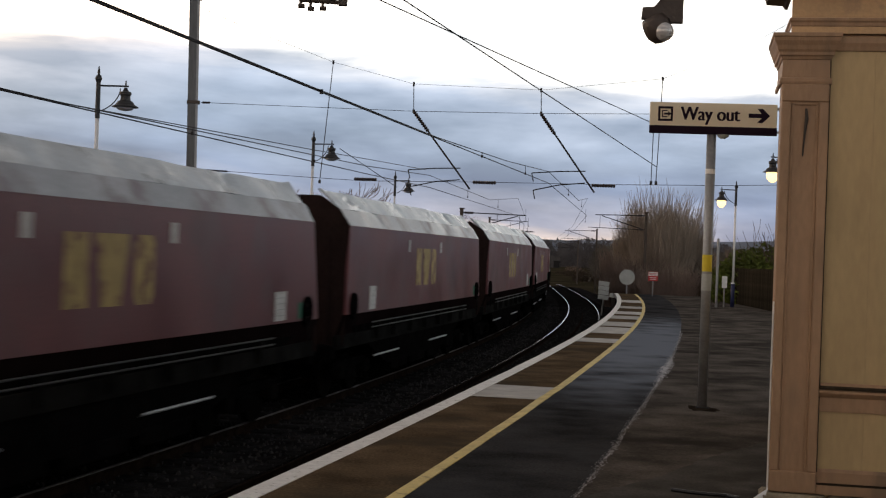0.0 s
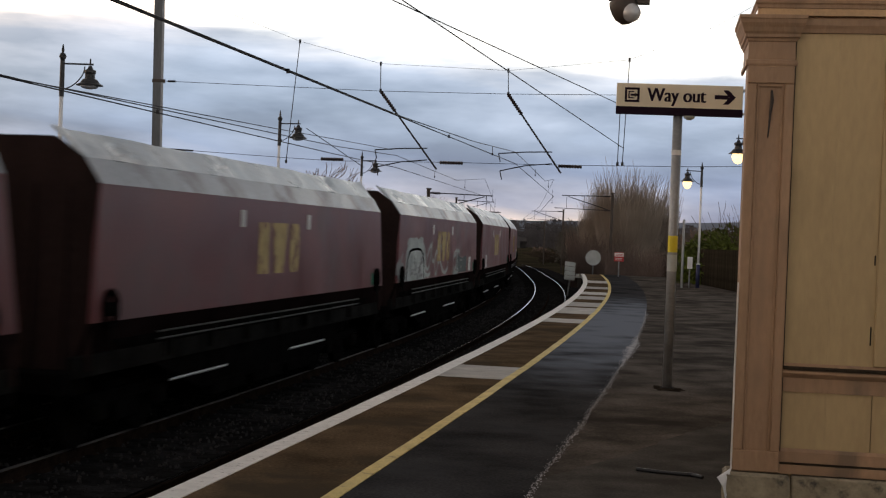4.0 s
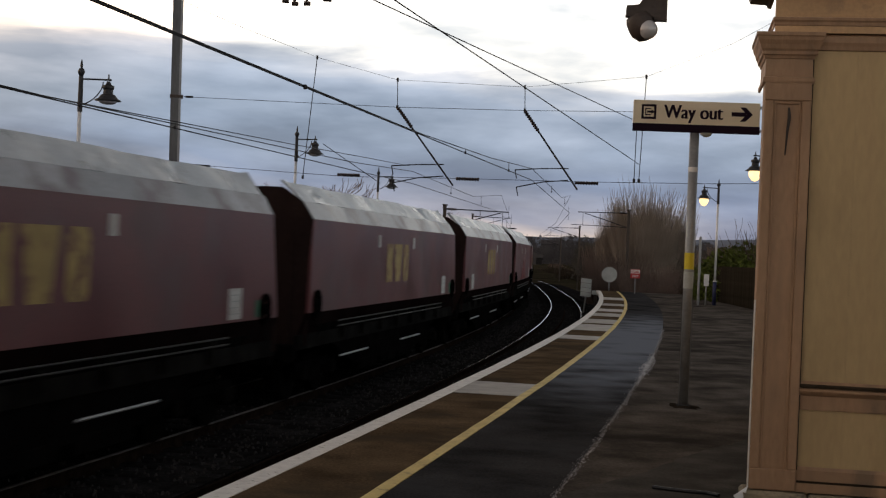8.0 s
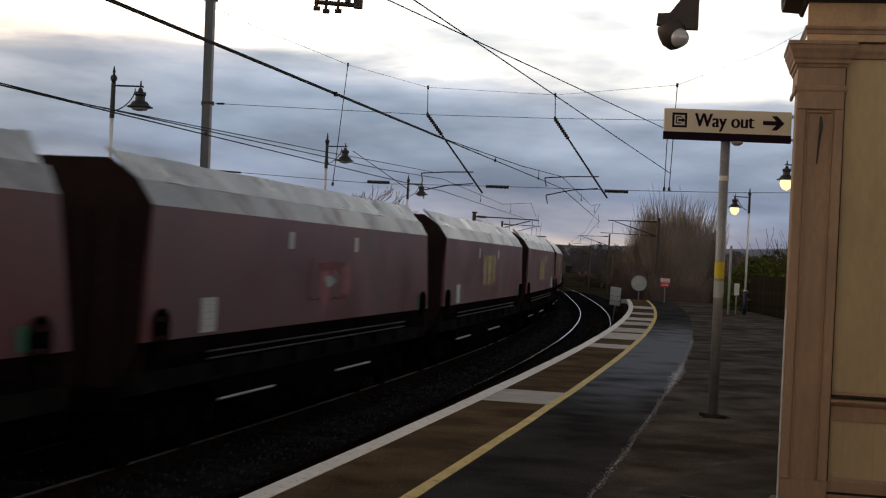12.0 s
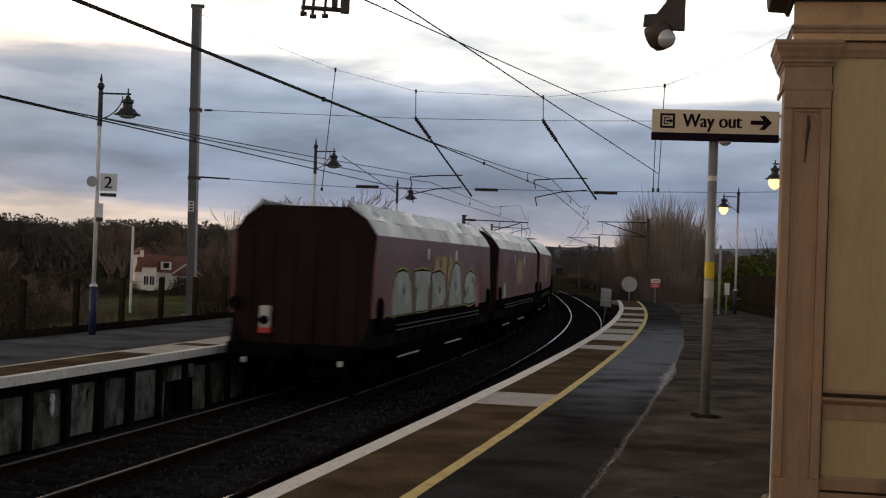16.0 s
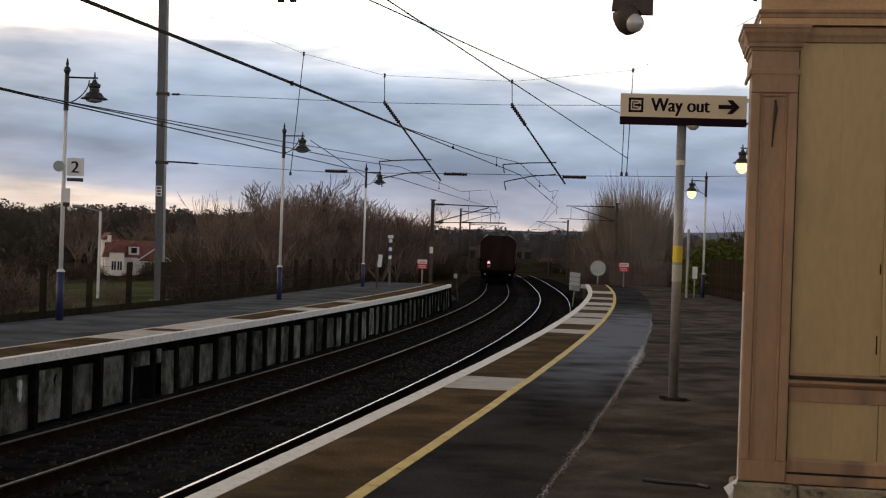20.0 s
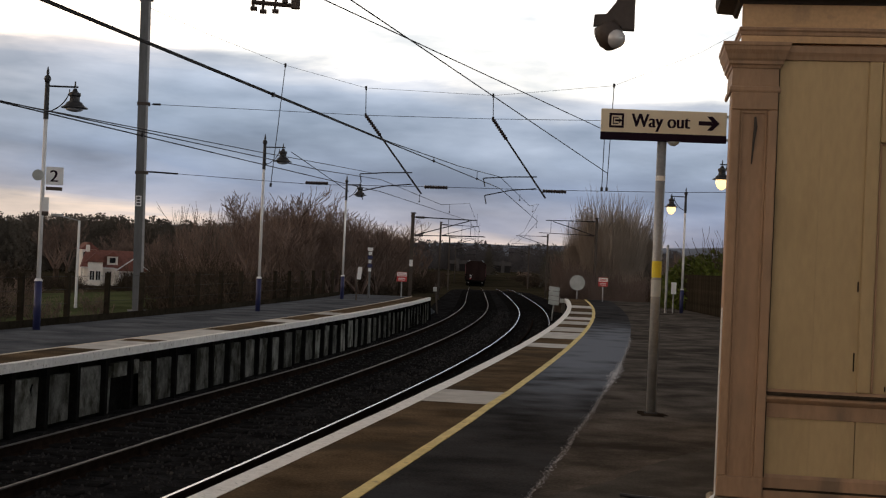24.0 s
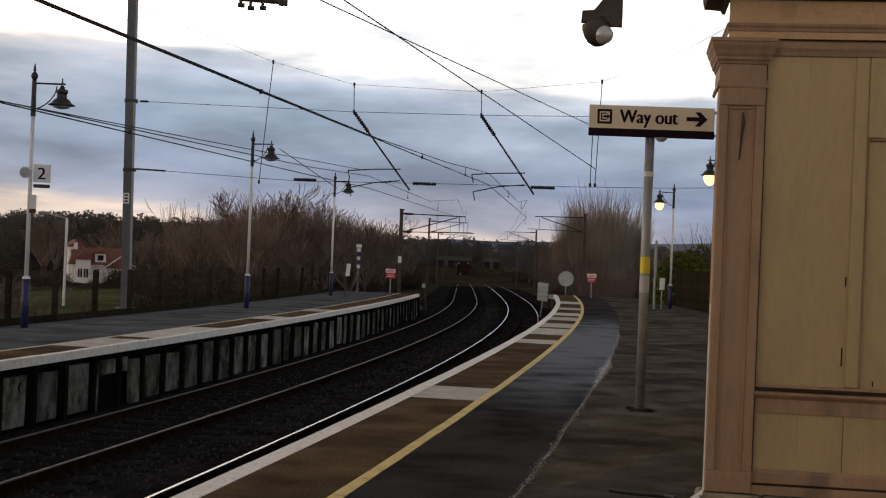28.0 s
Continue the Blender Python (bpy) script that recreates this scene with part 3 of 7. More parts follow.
def rails():
    for off in (-0.7175, 0.7175, NEAR_TRACK - 0.7175, NEAR_TRACK + 0.7175):
        r = thing("rail", "steel running rail with a polished head", "rail", kind="structure")
        part("rail_web", sweep([(off - 0.07, -1.145), (off + 0.07, -1.145), (off + 0.02, -1.11), (off + 0.02, -1.03), (off + 0.036, -1.02), (off + 0.036, RAIL_Z - 0.014),
                                (off - 0.036, RAIL_Z - 0.014), (off - 0.036, -1.02), (off - 0.02, -1.03), (off - 0.02, -1.11)], -335, 715, 2.0), M["rail"], r)
        part("rail_head", sweep(slab(off - 0.021, off + 0.021, RAIL_Z - 0.014, RAIL_Z), -335, 715, 2.0), M["railtop"] if off > 2 else M["raildull"], r)


rails()
solid("cable_conduit", sweep(slab(NEAR_TRACK - 0.07, NEAR_TRACK - 0.03, -1.15, -1.05), 38, 60, 1.0), M["rail"], "rusty conduit between the rails", "conduit", kind="structure")


def platform_near():
    E = NEAR_EDGE
    tagged(solid("platform_near", sweep([(E + 0.10, -1.6), (24, -1.6), (24, -0.004), (6.74, -0.004), (6.74, -0.03), (E + 0.10, -0.03)], -60, N_END, 1.0), M["asphalt_old"],
                 "old brown-grey patched asphalt railway platform", "platform", kind="structure"))
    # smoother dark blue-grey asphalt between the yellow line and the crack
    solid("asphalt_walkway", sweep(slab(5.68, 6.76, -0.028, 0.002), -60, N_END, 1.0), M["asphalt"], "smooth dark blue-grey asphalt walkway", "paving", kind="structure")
    # ramp at the platform's end
    solid("platform_ramp", sweep([(E + 0.4, -1.6), (24, -1.6), (24, -0.004), (E + 0.4, -0.004)], N_END, N_END + 14, 1.0, z_of=lambda s: -(s - N_END) * 0.035), M["asphalt_old"],
          "asphalt ramp down from the platform's end", "ramp", kind="structure")
    edge = thing("platform_edge_near", "white-painted coping stones along the platform edge", "platform edge", kind="structure")
    s = -30.0
    rng = random.Random(2)
    while s < N_END:
        e = min(s + 1.2, N_END)
        part("coping_stone", sweep(slab(E, E + 0.17, -0.13, 0.004 + rng.uniform(-0.003, 0.003)), s + 0.004, e, 0.6), M["whiteline"], edge)
        s += 1.2
    # near-black wall colour holds the shade below the coping
    solid("platform_wall_near", sweep(slab(E + 0.06, E + 0.12, -1.6, -0.1), -60, N_END, 1.0), M["darkpost"], "wall under the platform edge with shade in its colour", "wall", kind="structure")
    # coping turns in at the end
    bm = bmesh.new()
    prev = None
    for k in range(9):
        u = k / 8
        x, y, h = on_line(N_END + 2.2 * math.sin(u * 1.5), E + 0.35 * (1 - math.cos(u * 1.5)) - 0.02)
        x2, y2, h = on_line(N_END + 2.2 * math.sin(u * 1.5), E + 0.17 + 0.35 * (1 - math.cos(u * 1.5)) + 0.10 * u)
        z = 0.004 - 0.12 * u
        ring = [bm.verts.new(p) for p in ((x, y, z - 0.2), (x2, y2, z - 0.2), (x2, y2, z), (x, y, z))]
        if prev:
            for j in range(4):
                bm.faces.new((prev[j], prev[(j + 1) % 4], ring[(j + 1) % 4], ring[j]))
        prev = ring
    part("coping_end", bm, M["whiteline"], edge)
    # tarmac strip with pale slabs let into it
    strip = thing("edge_strip_near", "brown tarmac strip with pale concrete slabs", "paving", kind="structure")
    slabs = [(9.0, 10.5), (20.2, 21.5), (23.6, 26.3), (27.0, 29.2), (31.2, 33.2), (34.6, 36.6), (39.6, 41.6), (46.0, 49.0)]
    pos = -60.0
    for a, b in slabs + [(N_END, N_END)]:
        if a > pos:
            part("tarmac_strip", sweep(slab(E + 0.17, 5.58, -0.028, 0.0), pos, a, 0.9), M["brownstrip"], strip)
        if b > a:
            part("concrete_slab", sweep(slab(E + 0.172, 5.578, -0.028, 0.004), a, b, 0.7), M["slab"], strip)
        pos = b
    # yellow line, a little wavering
    bm = bmesh.new()
    prev = None
    for k in range(0, 300):
        s = -30 + k * 0.3
        if s > N_END:
            break
        wob = 0.012 * noise.noise((s * 0.5, 0, 3))
        wid = 0.05 + 0.006 * noise.noise((s * 1.7, 5, 3))
        ring = [bm.verts.new((*on_line(s, o)[:2], z)) for o, z in ((5.63 - wid + wob, -0.02), (5.63 + wid + wob, -0.02), (5.63 + wid + wob, 0.007), (5.63 - wid + wob, 0.007))]
        if prev:
            for j in range(4):
                bm.faces.new((prev[j], prev[(j + 1) % 4], ring[(j + 1) % 4], ring[j]))
        prev = ring
    solid("yellow_line", bm, M["yellow"], "worn yellow safety line painted on the platform", "line marking", kind="structure")
    # pale crumbling joint between the two asphalts
    rng = random.Random(4)
    bm = bmesh.new()
    s = 1.0
    while s < 26:
        worn = max(0.0, 1 - abs(s - 14.5) / 3.5)
        for _ in range(5 + int(10 * worn)):
            o = 6.77 + 0.03 * noise.noise((s * 0.8, 2, 0)) + rng.gauss(0, 0.018 + 0.02 * worn)
            x, y, _h = on_line(s + rng.uniform(-0.05, 0.05), o)
            r = rng.uniform(0.003, 0.008 + 0.013 * worn)
            ring = [bm.verts.new((x + r * rng.uniform(0.5, 1.5) * math.cos(k * 1.257), y + 2.5 * r * rng.uniform(0.5, 1.5) * math.sin(k * 1.257), 0.0015)) for k in range(5)]
            t = bm.verts.new((x, y, 0.0035))
            for k in range(5):
                bm.faces.new((ring[k], ring[(k + 1) % 5], t))
        s += 0.05
    solid("crumbled_joint", bm, M["crumb"], "pale crumbled joint between two asphalts", "joint", kind="stuff")


def platform_patches():
    """A smoother grey patch by the building, with a ragged edge, and swept dirt at the sign's post."""
    rng = random.Random(14)
    rim = [(0.6, 8.3), (1.12, 9.48), (1.62, 10.2), (1.95, 10.78), (2.29, 11.42), (2.63, 11.95), (3.02, 12.56), (3.3, 12.9)]
    edge = []
    for (xa, ya), (xb, yb) in zip(rim, rim[1:]):
        for k in range(6):
            u = k / 6
            edge.append((xa + (xb - xa) * u + rng.gauss(0, 0.015), ya + (yb - ya) * u + rng.gauss(0, 0.03)))
    outer = edge + [(3.3, 12.9), (3.4, 8.0), (3.2, 1.0), (0.7, 1.0)]
    bm = prism(bmesh.new(), [(x, y, 0.0005) for x, y in outer], [(x, y, -0.02) for x, y in outer])
    solid("asphalt_patch", bm, M["asphalt_grey"], "smooth grey asphalt patch beside the building", "paving", kind="structure")
    bm = bmesh.new()
    n = 22
    hub = bm.verts.new((2.99, 15.3, 0.012))
    ring = []
    for k in range(n):
        a = 2 * math.pi * k / n
        q = rng.uniform(0.7, 1.2)
        ring.append(bm.verts.new((2.99 + 0.20 * q * math.cos(a), 15.3 + 0.30 * q * math.sin(a), -0.002)))
    for k in range(n):
        bm.faces.new((hub, ring[k], ring[(k + 1) % n]))
    solid("swept_dirt", bm, M["dirt"], "dark dirt and leaves round the foot of a post", "dirt", kind="stuff")


def platform_far():
    E, Z = FAR_EDGE, FAR_Z
    solid("platform_far", sweep([(E - 0.36, Z - 0.03), (-2.35, Z - 0.03), (-2.35, Z - 0.002), (-5.1, Z - 0.002), (-5.1, -3.4), (E - 0.36, -3.4)], -60, F_END, 1.0), M["asphalt_worn"],
          "worn grey asphalt platform across the tracks", "platform", kind="structure")
    edge = thing("platform_edge_far", "white-painted coping stones along the far platform", "platform edge", kind="structure")
    s = -10.0
    rng = random.Random(3)
    while s < F_END:
        e = min(s + 1.5, F_END)
        part("coping_stone", sweep(slab(E - 0.12, E, Z - 0.13, Z + 0.003 + rng.uniform(-0.004, 0.004)), s + 0.006, e, 0.75), M["whiteline"], edge)
        s += 1.5
    strip = thing("edge_strip_far", "brown tarmac strip with pale concrete slabs on the far platform", "paving", kind="structure")
    pos = -60.0
    for a, b in ((14.6, 16.8), (17.5, 21.4), (26.0, 27.5), (31.5, 33.0), (F_END, F_END)):
        part("tarmac_strip", sweep(slab(-2.3, E - 0.12, Z - 0.028, Z), pos, a, 0.9), M["brownstrip"], strip)
        if b > a:
            part("concrete_slab", sweep(slab(-2.298, E - 0.122, Z - 0.028, Z + 0.004), a, b, 0.9), M["slab"], strip)
        pos = b
    solid("pale_line", sweep(slab(-2.35, -2.28, Z - 0.02, Z + 0.005), -60, F_END, 0.9), M["palepaint"], "faded cream line along the far platform", "line marking", kind="structure")
    # supporting wall: posts and weathered concrete panels
    wall = thing("platform_wall_far", "row of weathered concrete panels between dark posts", "wall", kind="structure")
    # near-black backing stands in for the shade between and above the panels
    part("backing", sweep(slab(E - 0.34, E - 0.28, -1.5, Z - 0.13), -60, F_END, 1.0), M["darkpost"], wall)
    rng = random.Random(6)
    s, k = -12.164, 0
    while s < F_END - 0.6:
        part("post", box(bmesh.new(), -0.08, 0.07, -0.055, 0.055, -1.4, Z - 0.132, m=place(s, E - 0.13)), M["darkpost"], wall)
        # tops end low, so the backing shows as the coping's shadow
        top = Z - 0.24 - rng.uniform(0.0, 0.09)
        z0 = -1.18 + rng.uniform(-0.04, 0.09)
        y0, y1 = -0.42 + rng.uniform(0, 0.05), 0.42 - rng.uniform(0, 0.05)
        if 14.4 < s < 15.0:
            y1 = -0.16          # a narrow strip beside the opening
        elif 15.5 < s < 16.2:
            y0 = 0.05
        part("concrete_panel", box(bmesh.new(), -0.05, 0.03 + rng.uniform(-0.01, 0.015), y0, y1, z0, top, m=place(s + 0.536, E - 0.16) @ pose(0, 0, 0, 0, rng.uniform(-2, 2), rng.uniform(-1.5, 1.5))), M["panel"], wall)
        s += 1.072
        k += 1
    smear = [(0.0, -0.2), (0.045, -0.12), (0.03, -0.02), (0.06, 0.05), (0.03, 0.12), (-0.04, 0.11), (-0.05, 0.04), (-0.02, -0.02), (-0.045, -0.1)]
    bm = prism(bmesh.new(), [(0.062, y, z) for y, z in smear], [(0.0, y, z) for y, z in smear])
    part("white_mark", bm, M["whitepaint"], wall, "worn white paint mark", at=place(11.0, E - 0.155, -0.54))
    part("dark_crack", tubed([(0.05, 0.03, 0.08), (0.05, -0.02, 0.0), (0.05, 0.01, -0.09)], [0.012, 0.018, 0.008], 5), M["darkpost"], wall, "dark crack in a panel", at=place(12.05, E - 0.155, -0.52))
    part("lintel_panel", box(bmesh.new(), -0.05, 0.025, -0.55, 0.55, Z - 0.5, Z - 0.26, m=place(15.63, E - 0.16)), M["panel"], wall)
    # end ramp struts
    x, y, h = on_line(F_END + 0.5, E - 0.3)
    part("end_strut", box(bmesh.new(), -0.15, 0.1, -0.6, 0.6, -0.12, 0.05, m=place(F_END + 0.45, E - 0.25, -0.6) @ pose(0, 0, 0, -38, 0, 0)), M["darkpost"], wall)
    for k in range(3):
        part("end_strut", box(bmesh.new(), -0.08, 0.08, -0.75, 0.75, -0.07, 0.07, m=place(F_END + 0.75, E - 0.12 - 1.1 * k, -0.72) @ pose(0, 0, 0, -48, 0, 0)), M["darkpost"], wall)
    solid("platform_ramp_far", sweep([(-5.1, -3.4), (E - 0.6, -3.4), (E - 0.6, Z - 0.01), (-5.1, Z - 0.01)], F_END, F_END + 12, 1.0, z_of=lambda s: -(s - F_END) * 0.09), M["asphalt_worn"],
          "asphalt ramp down from the far platform", "ramp", kind="structure")


platform_near()
platform_patches()
platform_far()


def sleepers():
    """Sleepers: their shared mesh laid under both tracks."""
    me = finish("sleeper", boxed(-1.25, 1.25, -0.13, 0.13, -1.3, -1.118, 0.015), M["sleeper"])
    for off, label in ((0.0, "far"), (NEAR_TRACK, "near")):
        bed = thing("sleepers_" + label, "grimy sleepers half buried in ballast", "sleepers", kind="structure")
        for k in range(100):
            piece("sleeper", me, bed, place(-2 + k * 0.65, off))
        bm = bmesh.new()
        for k in range(90):
            box(bm, -1.25, 1.25, -0.13, 0.13, -1.3, -1.118, m=place(63 + k * 0.65, off))
        ob = part("far_sleepers", bm, M["sleeper"], bed)
        ob["kind"] = "stuff"


sleepers()

# ---- the coal train ----
PITCH, BODY = 15.45, 13.4
H = BODY / 2


def build_wagon():
    w = thing("hopper_wagon", "dirty maroon bogie coal hopper wagon with dented grey top plates", "railway wagon", group="coal train")
    for sx in (-1, 1):
        x = 1.36 * sx
        poly = [(-H - 0.09, 1.52), (H + 0.38, 1.52), (H + 0.02, 3.03), (-H, 3.03)]
        part("side_panel", prism(bmesh.new(), [(x, y, z) for y, z in poly], [(x - 0.05 * sx, y, z) for y, z in poly]), M["maroon"], w)
        # lower side, folded in over the sole bar; the fold's shade is in its colour
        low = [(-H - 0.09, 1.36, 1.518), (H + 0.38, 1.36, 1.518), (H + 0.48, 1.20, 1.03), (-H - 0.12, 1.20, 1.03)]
        part("lower_side", prism(bmesh.new(), [(a * sx, y, z) for y, a, z in low], [((a - 0.05) * sx, y, z) for y, a, z in low]), M["shadeside"], w, "lower side with its shade painted near black")
        # top plates in two slopes: a smooth hip, and a crumpled upper hood with a ragged rim
        rng = random.Random(5 + sx)
        n = 44
        for name, (xa, za), (xb, zb), back, fwd, mat in (("lower_top_plate", (1.364, 3.03), (1.17, 3.31), 0.0, 0.12, "wagonhip"), ("upper_top_plate", (1.168, 3.312), (0.82, 3.625), 0.05, 0.30, "wagonroof")):
            bm = bmesh.new()
            rows = []
            upper = name[0] == "u"
            m = 5 if upper else 3
            creases = creases if upper else [(rng.uniform(-H, H), rng.uniform(-1.2, 1.2), rng.uniform(0.07, 0.16), rng.uniform(-0.05, 0.025)) for _ in range(13)]
            for i in range(n + 1):
                u = i / n
                ring = []
                for j in range(m + 1):
                    v = j / m
                    y = -H - back * v + u * (BODY + (back + fwd) * v)
                    d = 0.006 * noise.noise((y * 1.3, v * 2, 4.0 + sx))
                    if not upper:
                        for c, slant, wide, deep in creases[:7]:
                            q = (y - c + 0.5 * slant + 0.3 * slant * (1 - v)) / wide
                            d += 0.55 * deep * math.exp(-q * q) * v * (2 - v)
                    if upper:
                        # slanting creases, deeper towards the rim
                        for c, slant, wide, deep in creases:
                            q = (y - c - slant * (v - 0.5)) / wide
                            d += deep * math.exp(-q * q) * (3.2 * v * (1 - v) + 0.35 * v)
                        d += 0.018 * noise.noise((y * 0.45, 7.0 * sx, 1.0)) * v
                    ring.append(((xa + (xb - xa) * v) * sx + 0.5 * d * sx, y, za + (zb - za) * v + d + (0.03 * v if upper and i in (0, n) else 0)))
                rows.append([bm.verts.new(p) for p in ring] + [bm.verts.new((p[0] - 0.03 * sx, p[1], p[2] - 0.03)) for p in ring[::-1]])
            k6 = 2 * (m + 1)
            for a, b in zip(rows, rows[1:]):
                for k in range(k6):
                    bm.faces.new((a[k], a[(k + 1) % k6], b[(k + 1) % k6], b[k]))
            bm.faces.new(rows[0])
            bm.faces.new(rows[-1][::-1])
            part(name, bm, M[mat], w)
        part("eaves_rail", boxed(1.36 * sx - 0.02, 1.36 * sx + 0.006, -H, H, 3.020, 3.030), M["maroon"], w)
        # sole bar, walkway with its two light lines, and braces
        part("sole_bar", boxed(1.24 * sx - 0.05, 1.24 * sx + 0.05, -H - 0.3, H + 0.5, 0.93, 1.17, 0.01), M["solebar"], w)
        for z in (1.235, 1.325):
            part("step_rail", tubed([(1.38 * sx, -H + 1.7, z), (1.38 * sx, H - 1.7, z)], 0.014, 6), M["steprail"], w)
        for k in range(7):
            y = -4.5 + k * 1.5
            part("bracket", boxed(1.32 * sx - 0.07, 1.32 * sx + 0.07, y - 0.03, y + 0.03, 1.0, 1.32), M["solebar"], w)
        # pale brake pipes that show below the sole bar
        for y0, y1 in ((-4.2, -2.1), (1.0, 3.1)):
            part("brake_pipe", tubed([(1.24 * sx, y0, 0.66), (1.24 * sx, y1, 0.66)], 0.02, 6), M["galv"], w, "pale worn brake pipe")
            for y in (y0, y1):
                part("pipe_hanger", boxed(1.22 * sx - 0.015, 1.22 * sx + 0.015, y - 0.015, y + 0.015, 0.66, 0.95), M["chassis"], w)
        # hand-brake wheels at the two ends
        for y in (-H + 0.3, H - 0.25):
            wheel = part("brake_wheel", tubed([(1.39 * sx, y + 0.16 * math.cos(a), 1.66 + 0.2 * math.sin(a)) for a in (2 * math.pi * k / 16 for k in range(17))], 0.035, 6), M["chassis"], w)
            part("hub", tubed([(1.36 * sx, y, 1.66), (1.44 * sx, y, 1.66)], 0.08, 10), M["chassis"], wheel)
            part("brake_lever", tubed([(1.42 * sx, y + 0.02, 1.16), (1.42 * sx, y - 0.05, 1.50)], 0.014, 6), M["solebar"], wheel)
    for sy in (-1, 1):
        top = sy * H + (0.28 if sy > 0 else -0.05)
        eav = sy * H + (0.0 if sy > 0 else 0.0)
        low = sy * H + (0.45 if sy > 0 else -0.10)
        ring = [(-1.33, low, 1.0), (1.33, low, 1.0), (1.35, eav, 3.03), (1.16, eav * 0.5 + top * 0.5, 3.31), (0.83, top, 3.53), (-0.83, top, 3.53), (-1.16, eav * 0.5 + top * 0.5, 3.31), (-1.35, eav, 3.03)]
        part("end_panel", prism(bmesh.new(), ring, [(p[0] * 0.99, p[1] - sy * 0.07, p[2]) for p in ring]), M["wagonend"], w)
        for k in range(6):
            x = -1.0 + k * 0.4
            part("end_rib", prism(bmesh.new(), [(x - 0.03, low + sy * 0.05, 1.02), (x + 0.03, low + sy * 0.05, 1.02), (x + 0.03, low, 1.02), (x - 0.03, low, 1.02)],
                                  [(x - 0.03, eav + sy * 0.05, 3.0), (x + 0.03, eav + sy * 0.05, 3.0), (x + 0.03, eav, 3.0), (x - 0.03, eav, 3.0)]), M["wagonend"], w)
        part("headstock", boxed(-1.25, 1.25, sy * (H + 0.45) - 0.12, sy * (H + 0.45) + 0.12, 0.78, 1.02, 0.015), M["chassis"], w)
        coupler = part("coupler", boxed(-0.12, 0.12, min(sy * (H + 0.5), sy * (H + 1.05)), max(sy * (H + 0.5), sy * (H + 1.05)), 0.78, 0.98, 0.02), M["chassis"], w)
        for x in (-0.35, 0.4):
            part("air_hose", tubed([(x, sy * (H + 0.5), 0.85), (x, sy * (H + 0.72), 0.6), (x + 0.05, sy * (H + 0.75), 0.45)], 0.025, 6), M["steelrub"], coupler)
    # sloping hopper floor, seen below the sides
    ring = [(-1.2, -3.2, 0.55), (1.2, -3.2, 0.55), (1.28, -H + 0.4, 1.5), (-1.28, -H + 0.4, 1.5)]
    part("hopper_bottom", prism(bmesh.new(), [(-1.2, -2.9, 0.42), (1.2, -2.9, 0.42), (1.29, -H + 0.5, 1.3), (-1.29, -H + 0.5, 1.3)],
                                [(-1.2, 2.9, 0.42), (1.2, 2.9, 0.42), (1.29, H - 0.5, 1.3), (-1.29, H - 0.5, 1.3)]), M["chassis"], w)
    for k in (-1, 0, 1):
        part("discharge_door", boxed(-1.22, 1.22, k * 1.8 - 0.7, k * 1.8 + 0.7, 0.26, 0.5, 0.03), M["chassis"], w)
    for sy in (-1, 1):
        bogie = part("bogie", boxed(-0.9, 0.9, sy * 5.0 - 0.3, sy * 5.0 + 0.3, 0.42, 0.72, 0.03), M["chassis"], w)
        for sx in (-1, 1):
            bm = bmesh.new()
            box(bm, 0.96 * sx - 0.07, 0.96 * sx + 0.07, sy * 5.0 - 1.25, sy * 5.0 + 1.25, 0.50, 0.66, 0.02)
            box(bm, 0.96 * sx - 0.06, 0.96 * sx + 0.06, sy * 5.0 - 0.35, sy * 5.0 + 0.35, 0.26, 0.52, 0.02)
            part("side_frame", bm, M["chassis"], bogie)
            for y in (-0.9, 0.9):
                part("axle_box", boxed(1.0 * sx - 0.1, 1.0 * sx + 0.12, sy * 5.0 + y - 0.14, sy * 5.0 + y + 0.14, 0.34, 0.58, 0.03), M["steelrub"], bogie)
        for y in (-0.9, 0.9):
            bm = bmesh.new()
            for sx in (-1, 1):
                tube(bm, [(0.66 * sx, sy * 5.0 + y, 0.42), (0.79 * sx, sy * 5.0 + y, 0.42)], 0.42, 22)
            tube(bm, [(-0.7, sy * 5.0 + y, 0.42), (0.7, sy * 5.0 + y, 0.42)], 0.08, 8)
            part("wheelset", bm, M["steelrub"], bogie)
    return w


def spot(w, name, outline, mat, label="", x=1.362, t=0.004):
    """A flat painted patch on the wagon's side; outline: (along, up)."""
    bm = prism(bmesh.new(), [(x + t, y, z) for y, z in outline], [(x, y, z) for y, z in outline])
    part(name, bm, mat, w, label)


